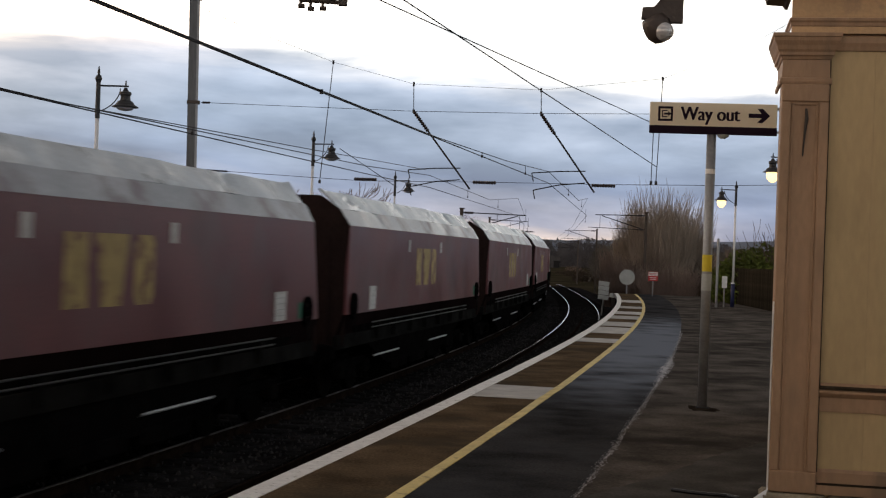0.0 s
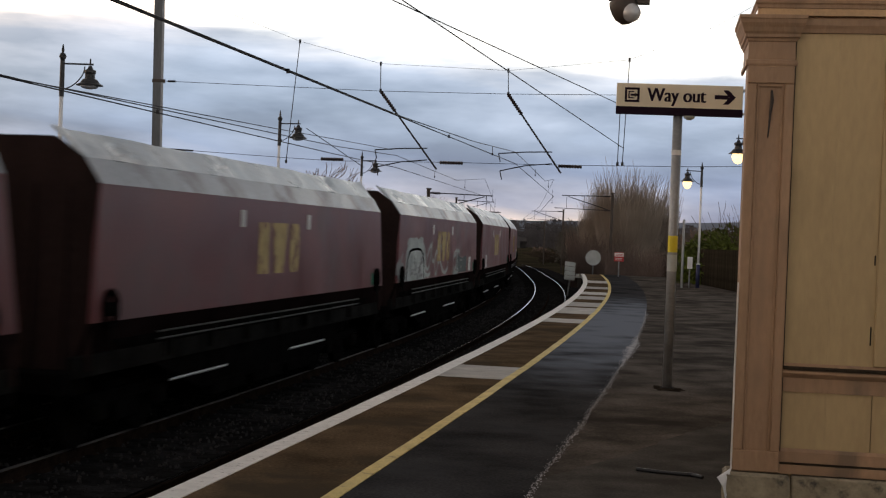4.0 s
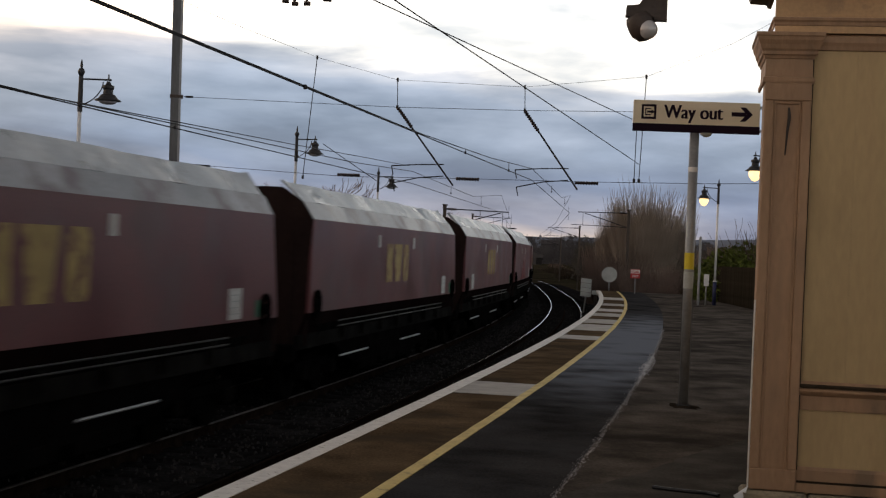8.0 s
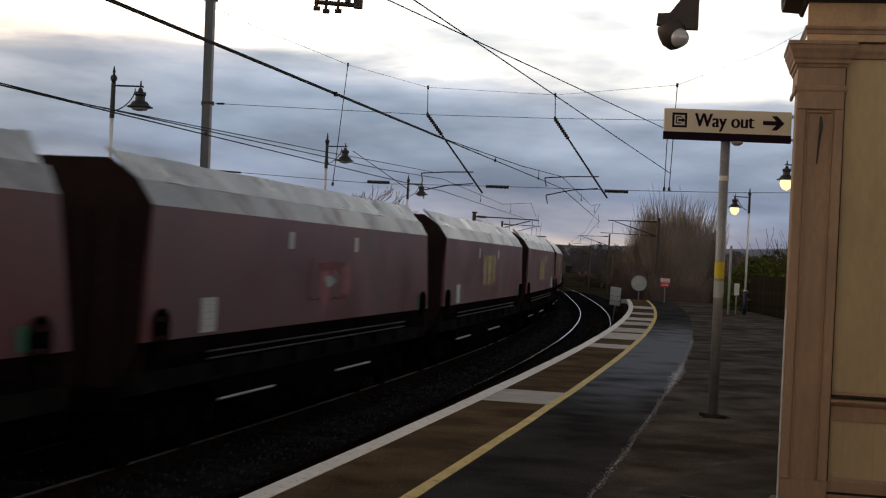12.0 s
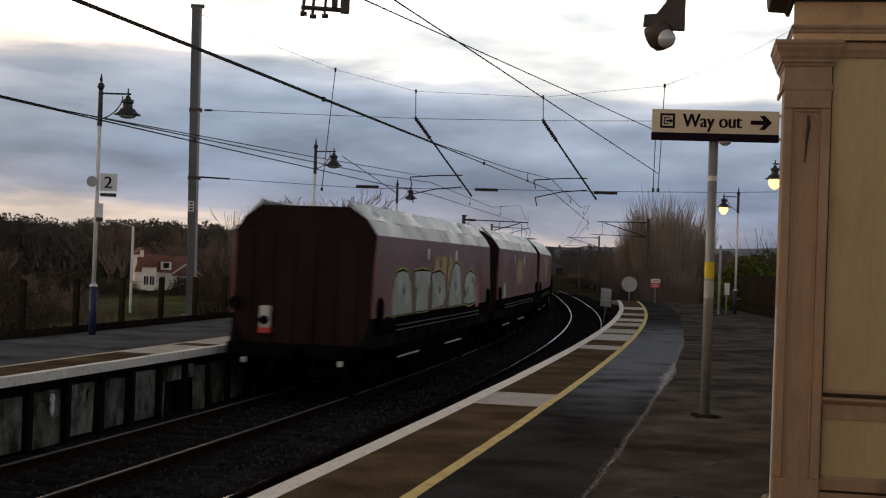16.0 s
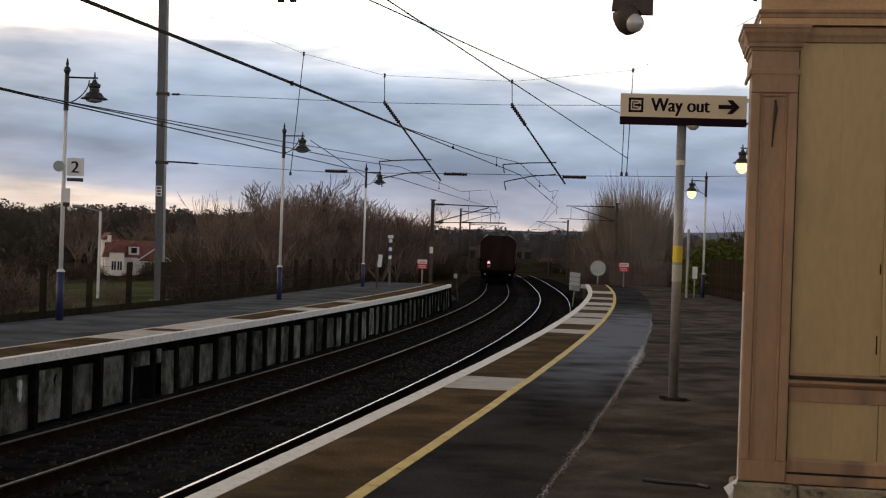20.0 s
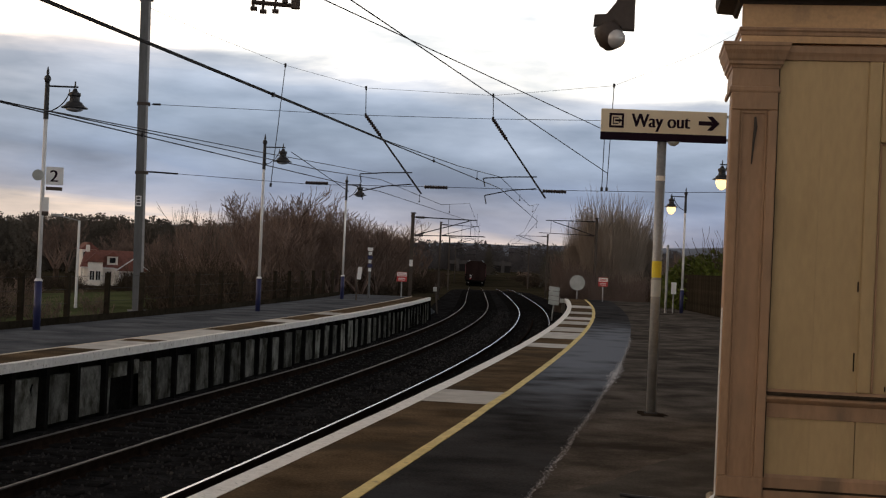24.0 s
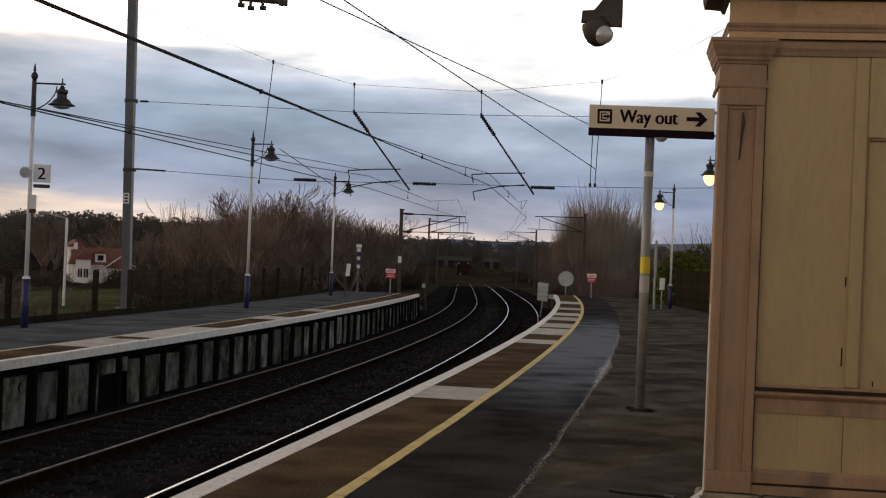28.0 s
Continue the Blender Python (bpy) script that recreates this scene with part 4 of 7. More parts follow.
def markings(w, rng, logo=True, near_plate=True, far_plate=True):
    # the gold emblem: three plain blocks
    if logo:
        z0, z1 = 1.93, 2.70
        spot(w, "emblem_block", [(-1.2, z0), (-0.7, z0), (-0.7, z1), (-1.2, z1)], M["logo"], "faded gold block of an emblem")
        spot(w, "emblem_block", [(-0.37, z0), (0.08, z0), (0.24, z1), (-0.54, z1)], M["logo"], "faded gold block of an emblem")
        spot(w, "emblem_block", [(0.48, z0), (0.82, z0), (0.9, z0 + 0.1), (0.9, z1 - 0.1), (0.82, z1), (0.48, z1), (0.4, z1 - 0.1), (0.4, z0 + 0.1)], M["logo"], "faded gold block of an emblem")
    for y in (-1.95, 1.42):
        part("tag", boxed(1.362, 1.372, y - 0.09, y + 0.09, 2.62, 2.86), M["plate"], w, "small white data tag")
    for on, y in ((near_plate, -H + 1.72), (far_plate, H - 1.45)):
        if on:
            plate = part("data_plate", boxed(1.362, 1.374, y - 0.24, y + 0.24, 1.56, 1.98), M["plate"], w, "white data plate with grey lines")
            for k in range(4):
                part("text_bar", boxed(1.374, 1.377, y - 0.18, y + 0.18 - 0.08 * (k % 2), 1.63 + k * 0.085, 1.642 + k * 0.085), M["greybox"], plate)


def blob(cy, cz, ry, rz, n=14, top=1.0, rng=None, wob=0.08):
    """A swollen letter-like outline: flat below, round above."""
    pts = []
    for k in range(n):
        a = 2 * math.pi * k / n
        c, s = math.cos(a), math.sin(a)
        r = 1 + (rng.uniform(-wob, wob) if rng else 0)
        pts.append((cy + ry * r * math.copysign(abs(c) ** 0.6, c), cz + rz * r * (s if s > 0 else -abs(s) ** 0.35)))
    return pts


def spread(pts, cy, cz, d):
    """An outline grown outwards by about d."""
    out = []
    for y, z in pts:
        r = math.hypot(y - cy, z - cz)
        out.append((y + (y - cy) / r * d * 1.25, z + (z - cz) / r * d))
    return out


def tag_paint_green(w):
    """Five swollen white shapes with thin black and yellow-green outlines, pink round them."""
    rng = random.Random(3)
    for cy, ry in ((-5.55, 0.55), (4.75, 0.6)):
        for k in range(7):
            spot(w, "pink_spray", blob(cy + rng.gauss(0, ry * 0.5), 1.86 + rng.uniform(-0.22, 0.25), rng.uniform(0.12, 0.3), rng.uniform(0.1, 0.25), 10, rng=rng, wob=0.25), M["graffiti_p"], "pink sprayed haze", x=1.3605 + 0.0003 * k, t=0.0012)
    arch = [(-1, 0), (-1, 0.45), (-0.85, 0.78), (-0.5, 0.96), (0, 1), (0.45, 0.95), (0.8, 0.75), (0.95, 0.4), (1, 0)]
    block = [(-0.75, 0), (-0.72, 0.6), (-1, 0.66), (-1, 0.98), (0, 1), (1, 0.98), (1, 0.64), (0.78, 0.6), (0.75, 0)]
    bulge = [(-1, 0), (-0.92, 0.5), (-1, 0.95), (0, 1), (0.6, 0.92), (0.95, 0.62), (0.95, 0.3), (0.7, 0.05)]
    peak = [(-1, 0), (-0.8, 0.5), (-0.55, 0.85), (-0.1, 1), (0.4, 0.95), (0.65, 0.7), (0.85, 0.35), (1, 0)]
    bend = [(-1, 0.05), (-0.55, 0.3), (-0.95, 0.55), (-0.75, 0.9), (0, 1), (0.85, 0.88), (0.55, 0.68), (0.95, 0.42), (1, 0.05), (0, 0)]
    for form, y0, y1, z0, z1, holes in ((arch, -5.40, -3.55, 1.53, 2.38, ((0.1, 0.55),)), (block, -3.35, -1.70, 1.54, 2.38, ()), (bulge, -1.46, 0.20, 1.55, 2.36, ((0.05, 0.5),)),
                                        (peak, 0.55, 2.42, 1.55, 2.56, ((-0.05, 0.45),)), (bend, 2.6, 4.55, 1.54, 2.36, ((0.3, 0.72), (-0.4, 0.42)))):
        cy, cz, ry, h = (y0 + y1) / 2, z0 + (z1 - z0) * 0.42, (y1 - y0) / 2, z1 - z0
        line = [(cy + ry * a, z0 + h * b) for a, b in form]
        spot(w, "spray_outline", spread(line, cy, cz, 0.085), M["graffiti_y"], "thin yellow-green sprayed outline", t=0.003)
        spot(w, "spray_shadow", spread(line, cy, cz, 0.045), M["chassis"], "black sprayed outline", t=0.006)
        spot(w, "spray_fill", line, M["graffiti"], "pale sprayed fill", t=0.009)
        for a, b in holes:
            spot(w, "spray_hole", blob(cy + ry * a, z0 + h * b, 0.10, 0.11, 10, rng=rng, wob=0.25), M["graffiti_g"], "dim sprayed gap", t=0.011)
            spot(w, "spray_hole", blob(cy + ry * a, z0 + h * b, 0.055, 0.085, 10, rng=rng, wob=0.25), M["chassis"], "dark sprayed gap", t=0.013)


def loop_paint(w, pts, mat, label, r=0.05, out=0.0):
    bm = bmesh.new()
    tube(bm, [(1.362 + out, y, z) for y, z in pts], r, 5)
    bmesh.ops.scale(bm, vec=(0.08, 1, 1), space=Matrix.Translation((-1.362 - out, 0, 0)), verts=bm.verts)
    part("sprayed_line", bm, mat, w, label)


def tag_paint_grey(w):
    rng = random.Random(8)
    # a tall pale block with a dark arched line inside it
    arch = [(-1, 0.0), (-0.99, 0.42), (-0.93, 0.70), (-0.78, 0.90), (-0.45, 0.98), (0.1, 1.0), (0.55, 0.97), (0.85, 0.82), (0.97, 0.5), (1, 0.0)]
    for name, label, cy, ry, z0, h, mat, t in (("spray_block", "pale grey sprayed block", -4.45, 1.45, 1.53, 0.95, "graffiti_g", 0.003), ("spray_outline", "dark sprayed arch", -4.5, 1.24, 1.53, 0.76, "chassis", 0.005),
                                               ("spray_fill", "pale grey sprayed fill", -4.5, 1.14, 1.53, 0.70, "graffiti_g", 0.007)):
        spot(w, name, [(cy + ry * a + rng.uniform(-0.03, 0.03), z0 + h * b) for a, b in arch], M[mat], label, t=t)
    for y in (-5.45, -5.05, -4.6, -4.1, -3.75):
        spot(w, "spray_tuft", blob(y, 2.44 + rng.uniform(-0.03, 0.03), 0.24, 0.09, 9, rng=rng, wob=0.25), M["graffiti_g"], "ragged pale spray", t=0.004)
    for k in range(22):
        y, z = -4.5 + rng.uniform(-0.95, 0.95), 1.6 + rng.uniform(0.0, 0.44)
        along, up = (rng.uniform(0.1, 0.22), 0.015) if k % 2 else (0.0, rng.uniform(0.06, 0.12))
        loop_paint(w, [(y - along, z - up), (y + rng.uniform(-0.03, 0.03), z + rng.uniform(-0.02, 0.02)), (y + along, z + up)], M["graffiti_d"], "dim sprayed stroke", rng.uniform(0.02, 0.04), 0.0095)
    # a lower, cloudier spray towards the rear
    for k in range(9):
        spot(w, "spray_cloud", blob(-6.55 + rng.uniform(-0.35, 0.4), 1.72 + rng.uniform(-0.1, 0.14), rng.uniform(0.14, 0.26), rng.uniform(0.1, 0.2), 10, rng=rng, wob=0.25), M["graffiti_d"], "dim grey sprayed cloud", x=1.3605 + 0.0003 * k, t=0.0012)
    loop_paint(w, [(-6.6, 1.8), (-6.35, 2.1), (-6.25, 2.18)], M["graffiti_d"], "dim sprayed stroke", 0.05)
    spot(w, "teal_spray", blob(-6.62, 1.62, 0.07, 0.1, 9, rng=rng, wob=0.2), M["graffiti_t"], "dark teal sprayed patch", t=0.005)
    # swinging strokes, ending beyond the emblem
    for pts in ([(-2.15, 2.35), (-2.45, 2.30), (-2.85, 2.05), (-2.95, 1.82), (-2.75, 1.72), (-2.45, 1.85), (-2.25, 2.15), (-2.15, 2.40), (-2.15, 2.1), (-1.95, 1.92), (-1.7, 1.95)],
                [(-1.3, 2.20), (-1.55, 2.05), (-1.62, 1.80), (-1.45, 1.60), (-1.22, 1.62), (-1.08, 1.85), (-1.12, 2.1), (-1.3, 2.20)],
                [(-0.98, 2.62), (-0.95, 2.2), (-0.92, 1.85)], [(-0.55, 2.35), (-0.9, 2.08), (-0.6, 1.88), (-0.2, 1.66), (0.25, 1.60), (0.6, 1.68), (0.72, 1.9)],
                [(-3.3, 1.9), (-3.15, 1.66), (-2.6, 1.58), (-2.3, 1.66)]):
        loop_paint(w, pts, M["graffiti_g"], "pale looping sprayed line", 0.055)
    spot(w, "teal_spray", [(2.55, 1.55), (4.55, 1.55), (4.5, 1.98), (4.25, 2.03), (3.7, 1.96), (3.1, 2.0), (2.65, 2.08), (2.5, 1.85)], M["graffiti_t"], "dark teal sprayed patch", t=0.003)
    for pts in ([(2.05, 2.10), (1.8, 1.98), (1.78, 1.72), (2.0, 1.60), (2.2, 1.74), (2.18, 2.0), (2.05, 2.10)], [(2.0, 2.12), (2.3, 2.2), (2.55, 2.12)], [(2.42, 2.14), (2.38, 1.60), (2.2, 1.58)], [(2.55, 2.16), (2.8, 2.2), (3.0, 2.1)], [(2.6, 2.1), (2.58, 1.7), (2.8, 1.62)], [(1.72, 1.56), (2.7, 1.56)]):
        loop_paint(w, pts, M["graffiti_g"], "pale looping sprayed line", 0.05, 0.006)
    loop_paint(w, [(3.1, 1.90), (3.6, 1.90)], M["graffiti_d"], "dim sprayed stroke", 0.025, 0.006)
    spot(w, "pale_spray", blob(3.4, 1.70, 0.1, 0.05, 9, rng=rng, wob=0.3), M["graffiti_d"], "dim sprayed fleck", t=0.006)


def tag_paint_red(w, rng):
    """A dull red panel with a pale smear across it."""
    spot(w, "red_spray", [(-1.0, 1.86), (1.0, 1.84), (0.95, 2.42), (0.2, 2.46), (-0.95, 2.40)], M["graffiti_r"], "dull red sprayed patch", t=0.003)
    for k in range(4):
        spot(w, "red_spray", blob(-0.8 + k * 0.55, 2.12 + rng.uniform(-0.08, 0.08), 0.3, 0.26, 11, rng=rng, wob=0.25), M["graffiti_p"] if k % 2 else M["maroon"], "uneven red sprayed patch", t=0.005)
    spot(w, "pale_spray", blob(0.05, 2.14, 0.26, 0.08, 11, rng=rng, wob=0.3), M["graffiti_g"], "pale sprayed smear", t=0.008)


def tag_paint_peaks(w, rng):
    """A deep red patch with two rounded peaks."""
    spot(w, "red_spray", [(-2.0, 1.55), (1.5, 1.55), (1.35, 1.9), (1.05, 2.05), (0.95, 2.3), (0.75, 2.38), (0.5, 2.3), (0.35, 2.0), (0.1, 1.98), (-0.1, 2.05), (-0.25, 2.32), (-0.45, 2.37), (-0.65, 2.28), (-0.8, 2.05), (-1.2, 1.95)],
         M["graffiti_r"], "deep red sprayed peaks", t=0.004)


def tag_paint_band(w, rng):
    """Faint red blocks in a row."""
    for k in range(4):
        y = -2.6 + k * 0.62
        spot(w, "red_spray", blob(y, 2.05 + rng.uniform(-0.05, 0.05), 0.27, rng.uniform(0.2, 0.32), 10, rng=rng, wob=0.2), M["graffiti_r"], "faint red sprayed block", t=0.004)


BARE = build_wagon()
WAGONS = [BARE] + [copy_thing(BARE, Matrix()) for _ in range(25)]


# which wagons carry a data plate at the rear and at the front of their side
NEAR_PLATES = (1, 4, 5, 10, 12, 15, 18, 20, 22, 24)
FAR_PLATES = (6, 7, 8, 9, 11, 12, 14, 16, 17, 19, 21, 23)


def dress_train():
    for k, w in enumerate(WAGONS):
        rng = random.Random(50 + k)
        markings(w, rng, logo=k not in (3, 4, 11), near_plate=k in NEAR_PLATES, far_plate=k in FAR_PLATES)
        part("route_plate", boxed(1.362, 1.370, H - 0.62, H - 0.46, 1.56, 1.80), M["greenplate"], w, "small green enamel plate")
        if k == 0:
            tag_paint_green(w)
            tagged(w, "maroon coal hopper wagon with pale graffiti and a tail lamp")
        elif k == 14:
            tag_paint_grey(w)
            tagged(w, "maroon coal hopper wagon covered with grey looping graffiti")
        elif k == 11:
            tag_paint_peaks(w, rng)
            tagged(w, "maroon coal hopper wagon with a deep red peaked graffiti patch")
        elif k == 3:
            tag_paint_band(w, rng)
            tagged(w, "maroon coal hopper wagon with faint red graffiti blocks")
        elif k == 4:
            tag_paint_red(w, rng)
            tagged(w, "maroon coal hopper wagon with dull red sprayed patches")


dress_train()

# flashing tail lamp on the rear of the last wagon
tail_lamp = part("tail_lamp", boxed(-0.75, -0.55, -H - 0.26, -H - 0.12, 1.28, 1.68, 0.02), M["plate"], WAGONS[0], "white tail lamp box with a red lens")
part("lamp_foot", boxed(-0.76, -0.54, -H - 0.27, -H - 0.10, 1.18, 1.28, 0.01), M["red"], tail_lamp)
tail_lens = part("lens", tube(bmesh.new(), [(0, 0.0, 0), (0, 0.03, 0)], 0.06, 14), M["tail"], tail_lamp, "red flashing lens")
part("lens_rim", tubed([(-0.65, -H - 0.28, 1.42), (-0.65, -H - 0.25, 1.42)], 0.088, 14), M["chassis"], tail_lamp)
bm = bmesh.new()
turned(bm, [(0.02, 0.0), (0.11, 0.015), (0.13, 0.03), (0.11, 0.045)], 16)
part("brake_disc", bm, M["steelrub"], WAGONS[0], "dull round brake handwheel", at=pose(-1.22, -H - 0.16, 1.72, 90, 0, 0))
for sx in (-0.9, 0.9):
    part("end_marker", boxed(sx - 0.05, sx + 0.05, -H - 0.62, -H - 0.58, 0.66, 0.76, 0.01), M["plate"], WAGONS[0], "small pale marker")

# tail of the last wagon, metres along the line
TAIL = [(0.0, -262.4), (3.0, -210.7), (6.0, -159.4), (8.0, -124.5), (10.0, -89.4), (11.0, -71.8), (12.0, -54.45), (15.0, -0.6), (16.0, 17.4), (17.0, 35.2), (20.0, 93.0), (22.5, 142.0), (28.0, 250.0)]


def tail_at(t):
    for (a, p), (b, q) in zip(TAIL, TAIL[1:]):
        if t <= b:
            return p + (q - p) * (t - a) / (b - a)
    return TAIL[-1][1]


def wagon_rows(k):
    rows = []
    for i in range(57):
        t = i * 0.5
        s = tail_at(t) + H + k * PITCH
        x0, y0, _ = on_line(s - 5.0)
        x1, y1, _ = on_line(s + 5.0)
        rows.append((t, Matrix.Translation(((x0 + x1) / 2, (y0 + y1) / 2, RAIL_Z + dip(s))) @ Matrix.Rotation(-math.atan2(x1 - x0, y1 - y0), 4, "Z")))
    return rows


def lens_rows():
    """The flasher's lens turns to the rear for a moment at each flash."""
    side = pose(-0.65, -H - 0.19, 1.55, 0, 0, 88)
    rear = pose(-0.65, -H - 0.30, 1.55, 0, 0, 0)
    rows = [(0.0, side), (19.83, side), (19.9, rear), (20.07, rear), (20.13, side), (20.33, side), (20.4, rear), (20.57, rear), (20.63, side), (28.0, side)]
    return rows


def motions():
    for k, w in enumerate(WAGONS):
        walk(w, wagon_rows(k))
    walk(tail_lens, lens_rows())



# ---- station building: the end wall beside the platform ----
BLD = pose(1.977, 8.04, 0, 0, 0, -10.5)


def moulding(profile, x0, x1, y_front=0.0, left=True, right=0.0):
    """A horizontal moulding on a wall that faces -y: profile (out, z), carried from x0 to x1 and mitred round the left corner."""
    bm = bmesh.new()
    rings = []
    for x, m in ((x0, 1), (x1, 0)):
        rings.append([bm.verts.new((x - (o if m and left else 0) + (o if right and not m else 0), y_front - o, z)) for o, z in profile])
    n = len(profile)
    for i in range(n - 1):
        bm.faces.new((rings[0][i], rings[1][i], rings[1][i + 1], rings[0][i + 1]))
    if left:
        back = [bm.verts.new((x0 - o, y_front + 0.5, z)) for o, z in profile]
        for i in range(n - 1):
            bm.faces.new((back[i], rings[0][i], rings[0][i + 1], back[i + 1]))
    if right:
        # mitred return at the right end, back to the wall
        back = [bm.verts.new((x1 + o, y_front + right, z)) for o, z in profile]
        for i in range(n - 1):
            bm.faces.new((rings[1][i], back[i], back[i + 1], rings[1][i + 1]))
    # top and bottom closing faces
    for i in (0, n - 1):
        o, z = profile[i]
        a = bm.verts.new((x0, y_front + 0.02, z))
        b = bm.verts.new((x1, y_front + 0.02, z))
        bm.faces.new((rings[0][i], rings[1][i], b, a))
    return bm


def building():
    b = thing("station_building", "cream weatherboarded station building with a stone-coloured pilaster", "building", BLD)
    W2 = 9.0
    # core walls with thickness, set behind the boards
    for a in ((0.27, W2, 0.055, 0.25), (0.65, W2, 6.8, 7.0), (W2 - 0.2, W2, 0.25, 6.8)):
        part("wall", boxed(*a, 0.0, 3.3), M["cream"], b)
    # the platform side runs with the track, not square to the end
    part("wall", box(bmesh.new(), 0.06, 0.24, 0.21, 7.0, 0.0, 3.3, m=pose(0, 0, 0, 0, 0, -3.5)), M["cream"], b)
    part("floor", boxed(0.7, W2 - 0.2, 0.25, 6.8, 0.01, 0.06), M["asphalt_old"], b)
    # pilaster: a panelled shaft on a stone block, with a moulded capital
    p = part("pilaster", boxed(0.0, 0.27, 0.0, 0.20, 0.305, 2.74, 0.004), M["trim"], b, "stone-coloured painted pilaster with a sunk panel")
    for x0, x1 in ((0.0, 0.055), (0.215, 0.27)):
        part("stile", boxed(x0, x1, -0.022, 0.0, 0.43, 2.60, 0.006), M["trim"], p)
    part("rail", boxed(0.0, 0.27, -0.022, 0.0, 2.60, 2.705, 0.006), M["trim"], p)
    part("rail", boxed(0.0, 0.27, -0.022, 0.0, 0.305, 0.43, 0.006), M["trim"], p)
    for x0, x1 in ((0.055, 0.072), (0.198, 0.215)):
        part("bead", boxed(x0, x1, -0.012, 0.0, 0.43, 2.60, 0.005), M["trim"], p)
    part("bead", boxed(0.055, 0.215, -0.012, 0.0, 2.58, 2.60, 0.004), M["trim"], p)
    # a dark stain and nail on the panel
    part("hook", tubed([(0.142, -0.004, 2.56), (0.146, -0.016, 2.50), (0.138, -0.012, 2.42), (0.130, -0.004, 2.28)], [0.007, 0.012, 0.008, 0.004], 6), M["rustmast"], p, "rusty iron hook")
    # lines of the capital, from the necking up to the top fillet
    part("capital", moulding([(0.0, 2.705), (0.012, 2.707), (0.015, 2.72), (0.012, 2.738), (0.002, 2.745), (0.0, 2.848), (0.007, 2.852), (0.012, 2.868), (0.022, 2.874), (0.024, 2.892), (0.032, 2.905), (0.040, 2.93),
                              (0.052, 2.955), (0.056, 2.975), (0.062, 2.98), (0.062, 3.0), (0.0, 3.004)], 0.0, 0.27, right=0.06), M["trim"], p)
    # entablature
    part("fascia", boxed(0.045, W2, 0.0, 0.06, 3.005, 3.30), M["fascia"], b)
    part("architrave", moulding([(0.0, 2.905), (0.014, 2.907), (0.018, 2.93), (0.026, 2.95), (0.026, 2.985), (0.0, 3.0)], 0.28, W2, 0.03, left=False), M["trim"], b)
    part("frieze_bead", moulding([(0.0, 3.045), (0.006, 3.05), (0.008, 3.068), (0.016, 3.078), (0.014, 3.094), (0.0, 3.098)], 0.045, W2), M["trim"], b)
    part("gutter", moulding([(0.0, 3.232), (0.02, 3.235), (0.03, 3.255), (0.13, 3.262), (0.14, 3.30), (0.14, 3.36), (0.0, 3.37)], 0.045, W2), M["rustmast"], b, "dark painted eaves gutter")
    roof = bmesh.new()
    prism(roof, [(0.5, -0.1, 3.37), (W2 + 0.1, -0.1, 3.37), (W2 + 0.1, 3.5, 4.6), (0.5, 3.5, 4.6)], [(0.5, -0.1, 3.45), (W2 + 0.1, -0.1, 3.45), (W2 + 0.1, 3.5, 4.68), (0.5, 3.5, 4.68)])
    prism(roof, [(0.5, 3.5, 4.6), (W2 + 0.1, 3.5, 4.6), (W2 + 0.1, 7.1, 3.37), (0.5, 7.1, 3.37)], [(0.5, 3.5, 4.68), (W2 + 0.1, 3.5, 4.68), (W2 + 0.1, 7.1, 3.45), (0.5, 7.1, 3.45)])
    part("roof", roof, M["darkpost"], b)
    # boards of the upper wall, each with its groove
    rng = random.Random(9)
    x, k = 0.272, 0
    while x < 0.78:
        wd = 0.2587
        part("board", boxed(x + 0.0003, x + wd - 0.0003, 0.03 + rng.uniform(0, 0.0006), 0.055, 0.955, 2.905, 0.0006), M["cream"], b)
        part("board", boxed(x + 0.0003, x + wd - 0.0003, 0.03 + rng.uniform(0, 0.0006), 0.055, 0.45, 0.785, 0.0006), M["cream"], b)
        x += wd
    # the framed panel beyond them
    fr = part("panel_frame", boxed(0.79, 0.868, 0.016, 0.055, 0.955, 2.905, 0.006), M["cream"], b, "cream raised panel frame")
    part("frame_head", boxed(0.87, 2.4, 0.016, 0.055, 2.43, 2.905, 0.006), M["cream"], fr)
    part("frame_post", boxed(2.4, 2.5, 0.016, 0.055, 0.955, 2.905, 0.006), M["cream"], fr)
    part("bead", boxed(0.87, 0.883, 0.022, 0.05, 0.955, 2.428, 0.004), M["trim"], fr)
    part("bead", boxed(0.885, 2.398, 0.022, 0.05, 2.415, 2.428, 0.004), M["trim"], fr)
    x = 0.885
    while x < 2.38:
        part("board", boxed(x + 0.0003, x + 0.1197, 0.04, 0.055, 0.955, 2.413, 0.0006), M["cream"], b)
        part("board", boxed(x + 0.0003 - 0.092, x + 0.1197 - 0.092, 0.03, 0.055, 0.45, 0.785, 0.0006), M["cream"], b)
        x += 0.12
    part("wall_boarding", boxed(2.502, W2, 0.03, 0.055, 0.43, 2.905), M["cream"], b)
    # dado rail, skirting
    part("dado_rail", moulding([(0.0, 0.785), (0.012, 0.787), (0.012, 0.87), (0.02, 0.875), (0.032, 0.887), (0.04, 0.897), (0.04, 0.91), (0.022, 0.917), (0.010, 0.925), (0.010, 0.94), (0.0, 0.955)], 0.272, W2, 0.03, left=False), M["trim"], b)
    part("skirting", moulding([(0.0, 0.30), (0.03, 0.302), (0.03, 0.352), (0.012, 0.362), (0.012, 0.43), (0.004, 0.445), (0.0, 0.45)], 0.272, W2, 0.03, left=False), M["trim"], b)
